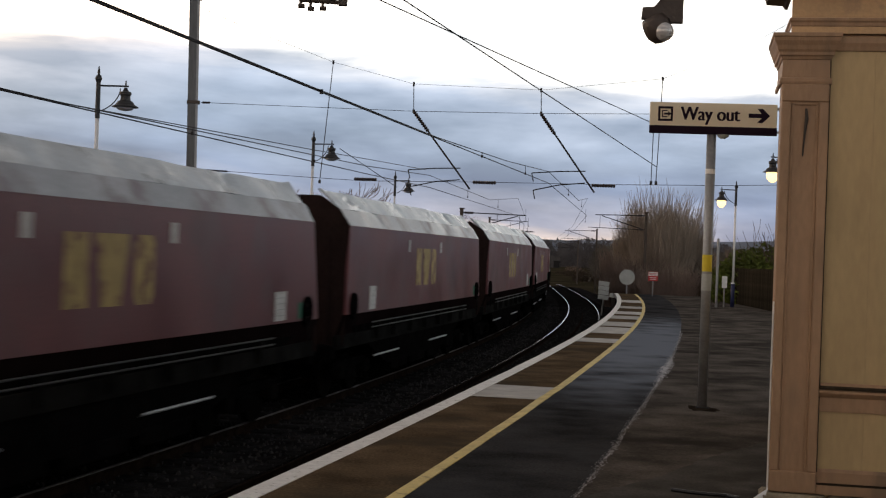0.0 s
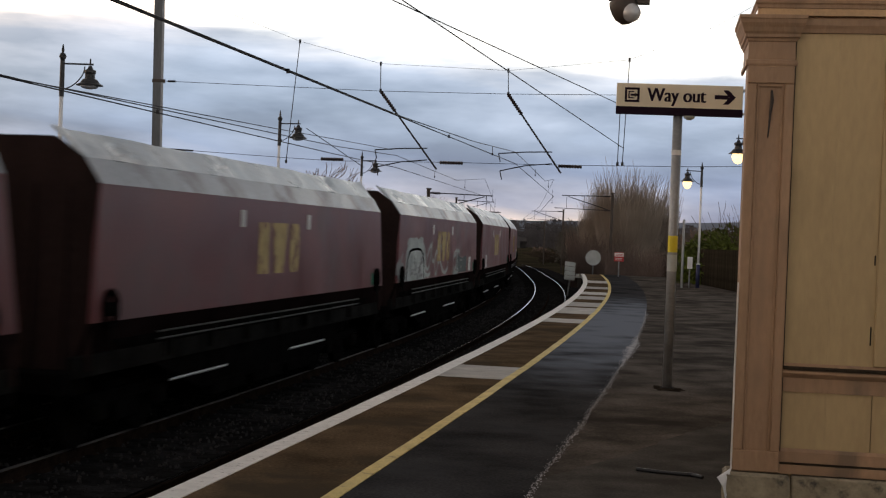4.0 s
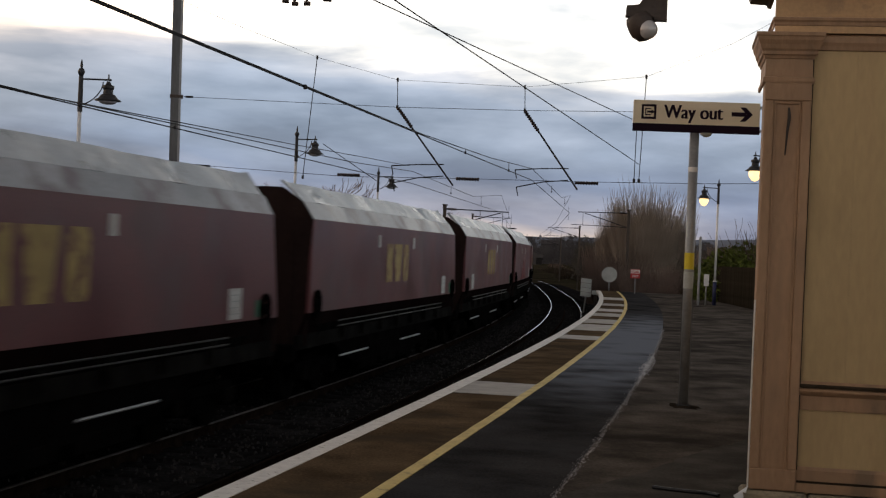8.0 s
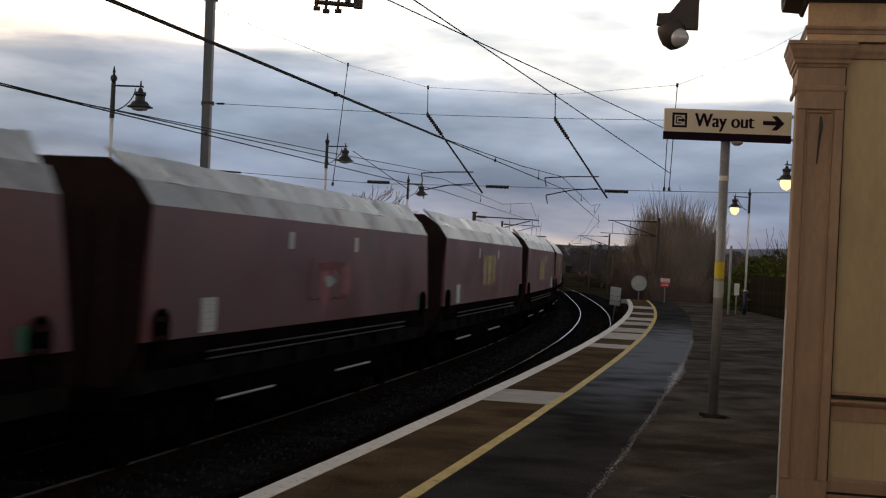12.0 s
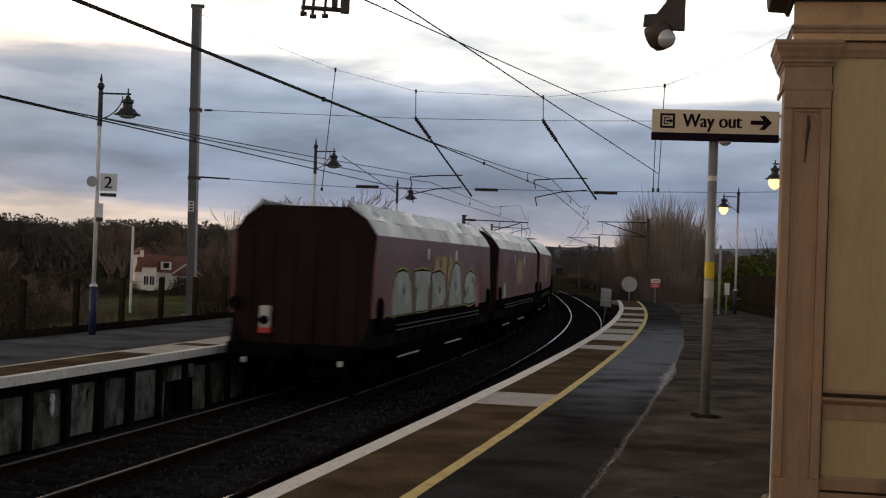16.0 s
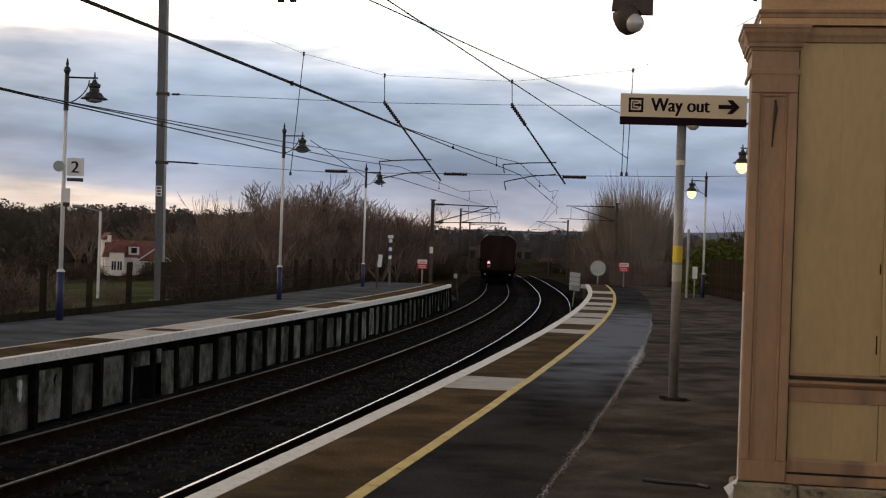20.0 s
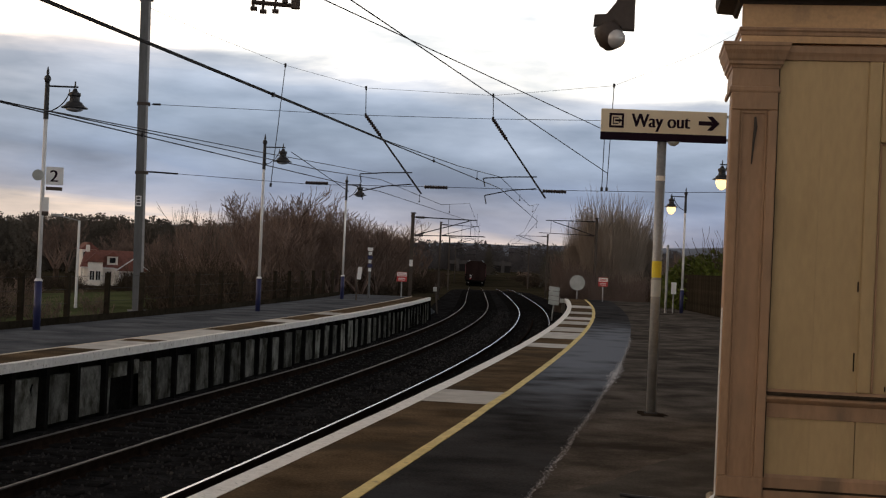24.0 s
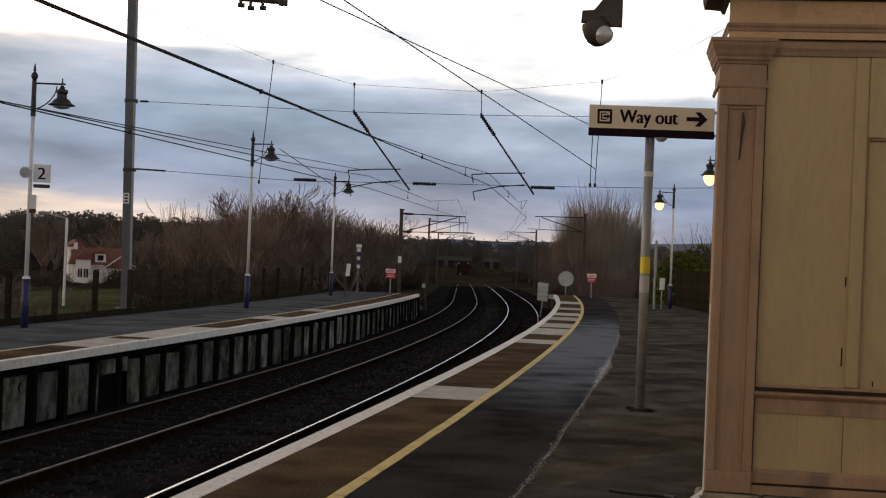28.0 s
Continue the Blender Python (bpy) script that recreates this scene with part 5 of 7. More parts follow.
    # dark lines along the ledges; the upright one paints the pilaster's edge shadow
    part("dark_line", boxed(0.275, W2, -0.008, 0.029, 0.918, 0.937, 0.003), M["darkline"], b, "dark line along the ledge")
    part("dark_line", boxed(0.275, W2, 0.004, 0.029, 0.356, 0.368, 0.003), M["darkline"], b, "dark line along the ledge")
    part("dark_line", boxed(0.272, 0.278, 0.012, 0.029, 0.43, 2.9, 0.002), M["darkline"], b, "dark line painted as the corner's shade")
    # chipped stone plinth
    bm = boxed(-0.045, 0.335, -0.05, 0.2, 0.0, 0.298, 0.018)
    bmesh.ops.subdivide_edges(bm, edges=bm.edges, cuts=3, use_grid_fill=True)
    for v in bm.verts:
        v.co += 0.008 * noise.noise_vector(v.co * 14)
    part("plinth_block", bm, M["stone"], b, "chipped painted stone plinth block")
    bm = boxed(0.345, W2, -0.012, 0.2, 0.0, 0.292, 0.012)
    part("plinth", bm, M["stone"], b)
    # bare white flake on the block's corner, thin white strip up the corner
    bm = bmesh.new()
    prism(bm, [(-0.085, -0.03, 0.26), (-0.05, -0.055, 0.21), (-0.03, -0.056, 0.12), (-0.046, -0.04, 0.22)], [(0.0, -0.03, 0.325), (-0.01, -0.045, 0.30), (-0.02, -0.045, 0.20), (-0.03, 0.0, 0.25)])
    part("flake", bm, M["whitepaint"], b, "curled white paint flake")
    part("white_strip", tubed([(-0.004, 0.004, 0.31), (-0.005, 0.004, 0.9), (-0.004, 0.005, 1.42)], 0.006, 6), M["whitepaint"], b, "thin white strip up the corner")
    # dark slits where a board has split
    for x, z0, z1 in ((0.776, 1.55, 1.61), (0.768, 1.08, 1.19), (0.95, 0.97, 1.0)):
        part("split", boxed(x - 0.004, x + 0.004, 0.026, 0.031, z0, z1, 0.002), M["darkpost"], b, "dark split in a board")


building()


def camera_dome():
    c = thing("security_camera", "dark dome security camera on a triangular bracket", "camera", pose(1.15, 7.45, 2.905, 0, 0, -9))
    bm = bmesh.new()
    plate = [(-0.10, 0.05), (-0.095, 0.11), (-0.03, 0.115), (0.02, 0.18), (0.05, 0.30), (0.125, 0.30), (0.125, 0.03), (0.06, 0.03), (0.05, 0.05)]
    prism(bm, [(x, -0.03, z) for x, z in plate], [(x, 0.03, z) for x, z in plate])
    part("bracket", bm, M["speaker"], c)
    part("post", boxed(0.085, 0.125, -0.028, 0.028, 0.30, 0.75, 0.004), M["speaker"], c)
    part("arm", tubed([(0.105, 0, 0.74), (0.9, 0.75, 0.74)], 0.02, 8), M["speaker"], c)
    bm = bmesh.new()
    turned(bm, [(0.02, -0.088), (0.05, -0.078), (0.076, -0.04), (0.082, 0.0), (0.08, 0.04), (0.07, 0.07), (0.02, 0.08)], 18)
    bmesh.ops.transform(bm, matrix=pose(-0.01, 0, 0, 0, -24, 0) @ Matrix.Diagonal((0.92, 0.92, 0.92, 1)), verts=bm.verts)
    part("housing", bm, M["speaker"], c, smooth=True)
    bm = bmesh.new()
    bmesh.ops.create_uvsphere(bm, u_segments=16, v_segments=10, radius=0.052)
    part("dome", bm, M["dome"], c, "pale smoked dome", smooth=True, at=pose(0.026, -0.042, -0.024))


camera_dome()

# ---- platform furniture ----
def way_out_sign():
    g = thing("way_out_sign", "cream way-out sign with a dark lower band on a grey post", "sign", pose(2.99, 15.30, 0.106, 0, 0, -6) @ Matrix.Diagonal((0.935, 0.935, 0.935, 1)))
    post = part("post", tubed([(0, 0, -0.115), (0, 0, 3.2)], 0.057, 14), M["galv"], g, smooth=True)
    part("post_foot", boxed(-0.075, 0.075, -0.075, 0.075, -0.115, -0.098, 0.003), M["asphalt"], post)
    part("yellow_band", tubed([(0, 0, 1.53), (0, 0, 1.73)], 0.0595, 14), M["yellowtape"], post, "yellow reflective band")
    part("grey_plate", tubed([(0, 0, 1.30), (0, 0, 1.50)], 0.060, 14), M["greybox"], post)
    part("white_band", tubed([(0, 0, 2.70), (0, 0, 2.76)], 0.0595, 14), M["whitepaint"], post)
    y = -0.075
    board = part("board", boxed(-0.745, 0.755, y, y + 0.06, 3.175, 3.545, 0.006), M["signcream"], g)
    part("lower_band", boxed(-0.747, 0.757, y - 0.004, y + 0.05, 3.172, 3.265, 0.003), M["signdark"], board)
    part("clip", boxed(0.756, 0.83, y + 0.01, y + 0.04, 3.48, 3.51), M["galv"], board)
    part("clip", boxed(0.756, 0.83, y + 0.01, y + 0.04, 3.20, 3.23), M["galv"], board)
    part("small_dome", tube(bmesh.new(), [(0.13, y + 0.03, 3.172), (0.13, y + 0.03, 3.15), (0.13, y + 0.03, 3.125)], [0.075, 0.065, 0.03], 12), M["greybox"], board)
    # arrow out of a square
    f = y - 0.0035
    sx, sz, r = -0.56, 3.405, 0.088
    for a in ((sx - r, sx + r, sz + r - 0.027, sz + r), (sx - r, sx + r, sz - r, sz - r + 0.027), (sx - r, sx - r + 0.027, sz - r + 0.028, sz + r - 0.028), (sx + r - 0.027, sx + r, sz - r + 0.028, sz + r - 0.028)):
        part("symbol_bar", boxed(a[0], a[1], f, y + 0.001, a[2], a[3]), M["signdark"], board)
    for z0, z1 in ((sz + 0.030, sz + 0.044), (sz - 0.044, sz - 0.030)):
        part("symbol_bar", boxed(sx - 0.045, sx + 0.022, f, y + 0.001, z0, z1), M["signdark"], board)
    part("symbol_bar", boxed(sx - 0.045, sx - 0.031, f, y + 0.001, sz - 0.029, sz + 0.029), M["signdark"], board)
    part("symbol_bar", boxed(sx - 0.02, sx + 0.045, f, y + 0.001, sz - 0.012, sz + 0.012), M["signdark"], board)
    bm = prism(bmesh.new(), [(sx + 0.03, f, sz + 0.032), (sx + 0.066, f, sz), (sx + 0.03, f, sz - 0.032)], [(sx + 0.03, y, sz + 0.032), (sx + 0.066, y, sz), (sx + 0.03, y, sz - 0.032)])
    part("symbol_bar", bm, M["signdark"], board)
    me = text_mesh("Way out", 0.235)
    me.materials.append(M["signdark"])
    xs = [v.co.x for v in me.vertices]
    k = 0.69 / (max(xs) - min(xs))
    me.transform(Matrix.Translation((-0.375 - min(xs) * k, y - 0.002, 3.335)) @ Matrix.Diagonal((k, 1, 1, 1)) @ pose(0, 0, 0, 90, 0, 0) @ Matrix.Diagonal((1, 1, 1, 1)))
    ob = new("lettering", me)
    ob.parent = board
    # the letters are bold: a second, slightly shifted copy thickens them
    for dx in (-0.008, 0.008):
        o2 = new("lettering", me)
        o2.parent = board
        o2.matrix_basis = pose(dx, -0.0004 if dx < 0 else -0.0008, 0)
    ax, az = 0.42, 3.405
    part("arrow_shaft", boxed(ax, ax + 0.17, f, y + 0.001, az - 0.025, az + 0.025), M["signdark"], board)
    head = [(ax + 0.10, az + 0.085), (ax + 0.165, az + 0.085), (ax + 0.25, az), (ax + 0.165, az - 0.085), (ax + 0.10, az - 0.085), (ax + 0.175, az)]
    part("arrow_head", prism(bmesh.new(), [(x, f - 0.001, z) for x, z in head], [(x, y, z) for x, z in head]), M["signdark"], board)


way_out_sign()


def lantern(g, lit, z=4.86, reach=0.62, side=1):
    """A swan-neck bracket with a bell lantern, on the post g; the bracket points along local +x times side."""
    d = side
    arm = part("bracket", tubed([(0, 0, z), (d * (reach + 0.06), 0, z + 0.02)], 0.018, 8), M["black"], g)
    curve = [(d * (0.03 + reach * 0.75 * math.sin(u * math.pi / 2)), 0, z - 0.5 + 0.47 * (1 - math.cos(u * math.pi / 2)) ** 0.75) for u in (k / 8 for k in range(9))]
    part("brace", tubed(curve, 0.013, 6), M["black"], arm)
    part("finial", tubed([(d * reach, 0, z + 0.0), (d * reach, 0, z + 0.13)], [0.022, 0.012], 8), M["black"], arm)
    bm = bmesh.new()
    turned(bm, [(0.265, z - 0.40), (0.26, z - 0.385), (0.19, z - 0.35), (0.165, z - 0.31), (0.14, z - 0.28), (0.10, z - 0.265), (0.095, z - 0.18), (0.115, z - 0.15), (0.115, z - 0.10), (0.06, z - 0.08), (0.03, z - 0.01)], 18, (d * reach, 0))
    shade = part("shade", bm, M["black"], g, "black bell-shaped lantern hood")
    bm = bmesh.new()
    if lit:
        turned(bm, [(0.02, z - 0.68), (0.085, z - 0.65), (0.15, z - 0.565), (0.172, z - 0.48), (0.16, z - 0.405)], 18, (d * reach, 0))
        part("globe", bm, M["lit"], shade, "glowing warm globe", smooth=True)
    else:
        turned(bm, [(0.05, z - 0.47), (0.14, z - 0.45), (0.19, z - 0.405)], 16, (d * reach, 0))
        part("globe", bm, M["glassgrey"], shade, "unlit pale glass", smooth=True)


def lamp_post(at, lit=False, side=1, height=5.1, name_label="tall white lamp post with navy base and an unlit bell lantern"):
    g = thing("lamp_post", name_label, "lamp post", at, group="platform lamps")
    k = height / 5.18
    part("base", tubed([(0, 0, 0), (0, 0, 0.97 * k)], 0.074, 14), M["bluepaint"], g, "navy painted lower post", smooth=True)
    part("collar", tubed([(0, 0, 0.97 * k), (0, 0, 1.02 * k)], [0.088, 0.06], 14), M["whitepaint"], g)
    part("post", tubed([(0, 0, 1.02 * k), (0, 0, 4.2 * k)], [0.044, 0.038], 14), M["whitepaint"], g, "white painted post", smooth=True)
    part("top_sleeve", tubed([(0, 0, 4.2 * k), (0, 0, 4.92 * k)], [0.05, 0.044], 12), M["black"], g, "black top of the post")
    bm = bmesh.new()
    turned(bm, [(0.03, 4.9 * k), (0.05, 4.95 * k), (0.072, 5.0 * k), (0.05, 5.06 * k), (0.022, 5.08 * k), (0.03, 5.13 * k), (0.008, 5.25 * k)], 10)
    part("ball_finial", bm, M["black"], g, smooth=True)
    lantern(g, lit, 4.86 * k, 0.53, side)
    return g


def facing(x, y, z):
    """A pose at a place, with local x square to the way from the camera's spot."""
    return Matrix.Translation((x, y, z)) @ Matrix.Rotation(-math.atan2(x, y), 4, "Z")


lampA = lamp_post(facing(-6.9, 27.01, FAR_Z))
lampB = lamp_post(facing(-3.8, 39.48, FAR_Z), height=5.05)
lampC = lamp_post(facing(-1.9, 53.66, FAR_Z), height=4.8)
lampR = lamp_post(facing(11.03, 51.32, 0), lit=True, side=-1, height=4.7, name_label="white lamp post with navy base and a glowing lantern")
lampS = lamp_post(facing(9.43, 36.85, 0), lit=True, side=-1, height=4.85, name_label="lamp post with a glowing lantern behind the building")


def platform_number():
    g = thing("platform_number_sign", "white platform number sign on a lamp post", "sign", facing(-6.9, 27.01, FAR_Z))
    board = part("board", boxed(0.05, 0.38, -0.09, -0.065, 2.85, 3.20, 0.005), M["signwhite"], g)
    part("grey_strip", boxed(0.06, 0.37, -0.092, -0.066, 2.74, 2.81, 0.004), M["rustmast"], g)
    me = text_mesh("2", 0.33)
    me.materials.append(M["signdark"])
    me.transform(Matrix.Translation((0.115, -0.092, 2.91)) @ pose(0, 0, 0, 90, 0, 0))
    for dx in (0.0, 0.016):
        ob = new("numeral", me)
        ob.parent = board
        ob.matrix_basis = pose(dx, -0.0005 * (dx > 0), 0)
    part("loudspeaker", tubed([(-0.10, -0.05, 3.05), (-0.10, -0.22, 3.02)], [0.05, 0.11], 12), M["greybox"], g, "small grey loudspeaker")
    part("notice", boxed(0.0, 0.13, -0.08, -0.06, 2.33, 2.60, 0.004), M["signwhite"], g)
    part("notice_band", boxed(0.0, 0.13, -0.084, -0.06, 2.24, 2.325, 0.004), M["rustmast"], g)


platform_number()


def warning_sign(x, y, z, h, wide=0.44):
    g = thing("warning_sign", "small red and white warning sign on a grey post", "sign", facing(x, y, z), group="platform end signs")
    part("post", tubed([(0, 0.02, 0), (0, 0.02, h - 0.1)], 0.03, 8), M["galv"], g)
    board = part("board", boxed(-wide / 2, wide / 2, -0.03, -0.01, h - 0.42, h, 0.006), M["red"], g)
    part("white_panel", boxed(-wide / 2 + 0.01, wide / 2 - 0.01, -0.036, -0.028, h - 0.19, h - 0.02, 0.003), M["signwhite"], board)
    for k in range(2):
        part("text_bar", boxed(-wide / 2 + 0.05, wide / 2 - 0.06, -0.039, -0.035, h - 0.155 + k * 0.06, h - 0.13 + k * 0.06), M["red"], board)
    for k in range(2):
        part("text_bar", boxed(-wide / 2 + 0.06, wide / 2 - 0.08, -0.034, -0.029, h - 0.36 + k * 0.07, h - 0.335 + k * 0.07), M["signwhite"], board)


warning_sign(9.9, 63.4, -0.12, 1.25)
warning_sign(0.47, 59.9, FAR_Z - 0.05, 1.15)


def round_sign():
    g = thing("round_sign", "grey back of a round sign on a short post", "sign", facing(9.5, 69.3, -0.34))
    part("post", tubed([(0, 0.04, 0), (0, 0.04, 1.35)], 0.035, 8), M["galv"], g)
    part("disc", tubed([(0, 0.0, 1.10), (0, 0.015, 1.10)], 0.385, 28), M["greybox"], g)
    part("rim", tubed([(0.385 * math.cos(a), 0.005, 1.10 + 0.385 * math.sin(a)) for a in (2 * math.pi * k / 24 for k in range(25))], 0.016, 5), M["galv"], g)


round_sign()


def lineside_case():
    x, y, h = on_line(60.2, 4.05)
    g = thing("marker_boards", "stack of pale grey marker boards leaning at the platform end", "marker", facing(x, y, -1.2) @ pose(0, 0, 0, 0, 6, 0))
    part("post", tubed([(0, 0.05, 0), (0, 0.05, 1.3)], 0.04, 8), M["galv"], g)
    for k in range(4):
        part("board", boxed(-0.28 - 0.02 * k, 0.24 - 0.02 * k, -0.03, 0.0, 0.86 + k * 0.225, 1.07 + k * 0.225, 0.01), M["greybox"], g)
    part("side_board", boxed(0.26, 0.50, -0.02, 0.02, 1.02, 1.22, 0.01), M["greybox"], g)


lineside_case()


def small_posts():
    g = thing("cable_post", "thin grey post on the platform", "post", facing(10.28, 50.6, 0))
    part("post", tubed([(0, 0, 0), (0, 0, 2.5)], 0.05, 10), M["galv"], g)
    part("cap", tubed([(0, 0, 2.5), (0, 0, 2.56)], [0.06, 0.02], 10), M["galv"], g)
    g = thing("notice_board", "small white notice on a short post", "sign", facing(10.62, 50.9, 0))
    part("post", tubed([(0, 0.02, 0), (0, 0.02, 0.75)], 0.03, 8), M["galv"], g)
    part("board", boxed(-0.09, 0.1, -0.02, 0.0, 0.72, 1.16, 0.005), M["signwhite"], g)
    g = thing("sign_totem", "slim post stacked with small blue and white signs", "sign", facing(-0.9, 56.4, FAR_Z))
    part("post", tubed([(0, 0, 0), (0, 0, 1.45)], 0.05, 10), M["mast"], g)
    for k, (w, mat) in enumerate(((0.13, "signwhite"), (0.2, "bluepaint"), (0.12, "signwhite"), (0.2, "bluepaint"), (0.14, "signwhite"), (0.22, "signwhite"))):
        part("plate", boxed(-w / 2, w / 2, -0.06, -0.04, 1.1 + k * 0.17, 1.24 + k * 0.17, 0.004), M[mat], g)
    g = thing("notice_board", "small tilted white notice on the far platform", "sign", facing(-1.32, 52.8, FAR_Z))
    part("post", tubed([(0, 0.02, 0), (0, 0.02, 0.9)], 0.03, 8), M["rustmast"], g)
    part("board", box(bmesh.new(), -0.08, 0.08, -0.03, -0.01, 0.82, 1.3, 0.005, m=pose(0, 0, 0, 0, 5, 0)), M["signwhite"], g)
    g = thing("marker_post", "thin brown leaning marker post at the platform's end", "post", facing(2.2, 63.5, -0.9))
    part("post", box(bmesh.new(), -0.035, 0.035, -0.035, 0.035, 0, 1.45, 0.01, m=pose(0, 0, 0, 0, -5, 0)), M["rustmast"], g)
    part("plate", boxed(-0.22, -0.06, -0.06, -0.04, 1.05, 1.25, 0.01), M["greybox"], g)


small_posts()


def ground_cable():
    g = thing("ground_cable", "short dark cable lying on the asphalt beside the building", "cable")
    part("cable", tubed([(1.70, 9.69, 0.014), (1.82, 9.61, 0.014), (1.95, 9.56, 0.013), (2.06, 9.53, 0.014), (2.12, 9.44, 0.015)], 0.014, 6), M["black"], g)


ground_cable()

# ---- overhead line ----
def wire_part(g, name, pts, r=0.009, sag=0.0, mat="wire"):
    a, b = Vector(pts[0]), Vector(pts[-1])
    if len(pts) == 2 and sag:
        pts = [a.lerp(b, u) - Vector((0, 0, sag * 4 * u * (1 - u))) for u in (k / 10 for k in range(11))]
    return part(name, tubed(pts, r, 5), M[mat], g)


def insulator(g, a, b, discs=7, r=0.065):
    """A string of ribbed discs from a to b."""
    a, b = Vector(a), Vector(b)
    pts, rad = [], []
    for k in range(discs):
        for u, q in ((k + 0.05, r * 0.62), (k + 0.3, r), (k + 0.7, r), (k + 0.95, r * 0.62)):
            pts.append(a.lerp(b, u / discs))
            rad.append(q)
    part("insulator", tubed(pts, rad, 8), M["insulator"], g, "dark ribbed insulator")


def mast(x, y, z, h, w=0.30, d=0.24, mat="mast", lean=0.0, face=None, label="tall grey steel overhead line mast on the platform"):
    g = thing("overhead_mast", label, "mast", (face or facing(x, y, z)) @ pose(0, 0, 0, 0, lean, 0), group="overhead line masts")
    part("flange", boxed(-w / 2, w / 2, -d / 2, -d / 2 + 0.02, 0, h), M[mat], g)
    part("flange", boxed(-w / 2, w / 2, d / 2 - 0.02, d / 2, 0, h), M[mat], g)
    part("web", boxed(-0.008, 0.008, -d / 2 + 0.02, d / 2 - 0.02, 0, h), M[mat], g)
    part("cap", boxed(-w / 2 - 0.03, w / 2 + 0.06, -d / 2 - 0.02, d / 2 + 0.02, h, h + 0.06, 0.01), M[mat], g)
    part("base_plate", boxed(-w / 2 - 0.12, w / 2 + 0.12, -d / 2 - 0.12, d / 2 + 0.12, 0, 0.03, 0.005), M[mat], g)
    return g


HS_Y = lambda x: 36.40 - math.tan(radians(10.0)) * (x + 6.65)      # plane of the head span
left_mast = mast(-6.69, 36.45, FAR_Z, 8.25, 0.27, 0.24, lean=-0.9)
# brighter strip stands in for light on the mast's right edge
part("lit_flange", boxed(0.075, 0.137, -0.128, -0.121, 0.04, 8.2), M["galv"], left_mast, "paler strip painted as the flange's lit edge")
for z in (3.68, 5.5):
    part("strap", boxed(-0.155, 0.19, -0.14, 0.14, z - 0.04, z + 0.04, 0.005), M["rustmast"], left_mast)
plate = part("number_plate", boxed(-0.12, 0.03, -0.135, -0.122, 2.78, 3.06, 0.004), M["signwhite"], left_mast, "white mast plate")
for k in range(3):
    part("text_bar", boxed(-0.095, 0.0, -0.139, -0.134, 2.82 + k * 0.08, 2.86 + k * 0.08), M["signdark"], plate)
right_mast = mast(9.3, HS_Y(9.3), 0.0, 8.3, 0.36, 0.26, label="grey steel overhead line mast behind the building")


def headspan():
    g = thing("head_span", "overhead line head span of wires, hangers and insulators across both tracks", "overhead line")
    P = lambda x, z: (x, HS_Y(x), z)
    # carrying wire, hung low in the middle
    wire_part(g, "span_wire", [P(-6.75, 8.0), P(-5.2, 7.35), P(-3.82, 6.85), P(-3.0, 6.54), P(-0.86, 6.0), P(2.41, 5.89), P(5.42, 6.22), P(7.5, 7.1), P(9.2, 8.1)], 0.0045)
    wire_part(g, "cross_wire", [P(-6.55, 5.42), P(-3.0, 5.34), P(-0.83, 5.29), P(2.43, 5.29), P(5.2, 5.33), P(9.2, 5.5)], 0.007)
    wire_part(g, "cross_wire", [P(-6.5, 3.63), P(-3.2, 3.49), P(-2.05, 3.45), P(1.03, 3.5), P(4.04, 3.52), P(7.1, 3.58), P(9.2, 3.66)], 0.007)
    part("strut", tubed([P(-6.55, 3.63), P(-5.75, 3.6)], 0.025, 6), M["wire"], g)
    part("strut", tubed([P(-6.5, 5.42), P(-6.3, 5.42)], 0.03, 6), M["wire"], g)
    # hangers
    for x, zt, zb, xb in ((-3.0, 6.54, 3.4, -3.25), (-0.86, 6.0, 5.3, -0.84), (2.41, 5.89, 5.3, 2.43), (5.42, 6.22, 3.6, 5.34), (5.24, 5.33, 3.6, 5.22)):
        wire_part(g, "hanger", [P(x, zt), P(xb, zb)], 0.011)
        part("clamp", tubed([P(x, zt - 0.05), P(x, zt + 0.05)], 0.03, 6), M["wire"], g)
        part("clamp", tubed([P(xb, zb - 0.05), P(xb, zb + 0.04)], 0.035, 6), M["wire"], g)
    # drop tubes, insulated at the top, with their registration arms
    for x0, x1 in ((-0.83, 0.68), (2.43, 3.83)):
        at = lambda u: P(x0 + (x1 - x0) * u, 5.28 - 1.97 * u)
        insulator(g, at(0.0), at(0.255), 9, 0.05)
        part("drop_tube", tubed([at(0.25), at(1.0)], 0.024, 7), M["wire"], g)
        e = Vector(at(0.83))
        for dz, dx, drop in ((0.20, -1.35, -0.08), (-0.10, -1.3, -0.22)):
            tip = (e.x + dx, e.y + 0.2, e.z + dz + drop)
            arm = part("registration_arm", tubed([(e.x, e.y, e.z + dz), ((e.x + tip[0]) / 2, e.y + 0.1, e.z + dz + drop * 0.3), tip], 0.016, 6), M["wire"], g)
            part("wire_clip", tubed([tip, (tip[0] + 0.05, tip[1], tip[2] - 0.22)], 0.014, 5), M["wire"], arm)
    for x in (-2.04, 1.05, 4.05):
        insulator(g, P(x - 0.3, 3.49), P(x + 0.3, 3.49), 9, 0.046)
    wire_part(g, "stay", [P(-2.75, 4.28), P(-1.2, 3.3)], 0.010)


headspan()


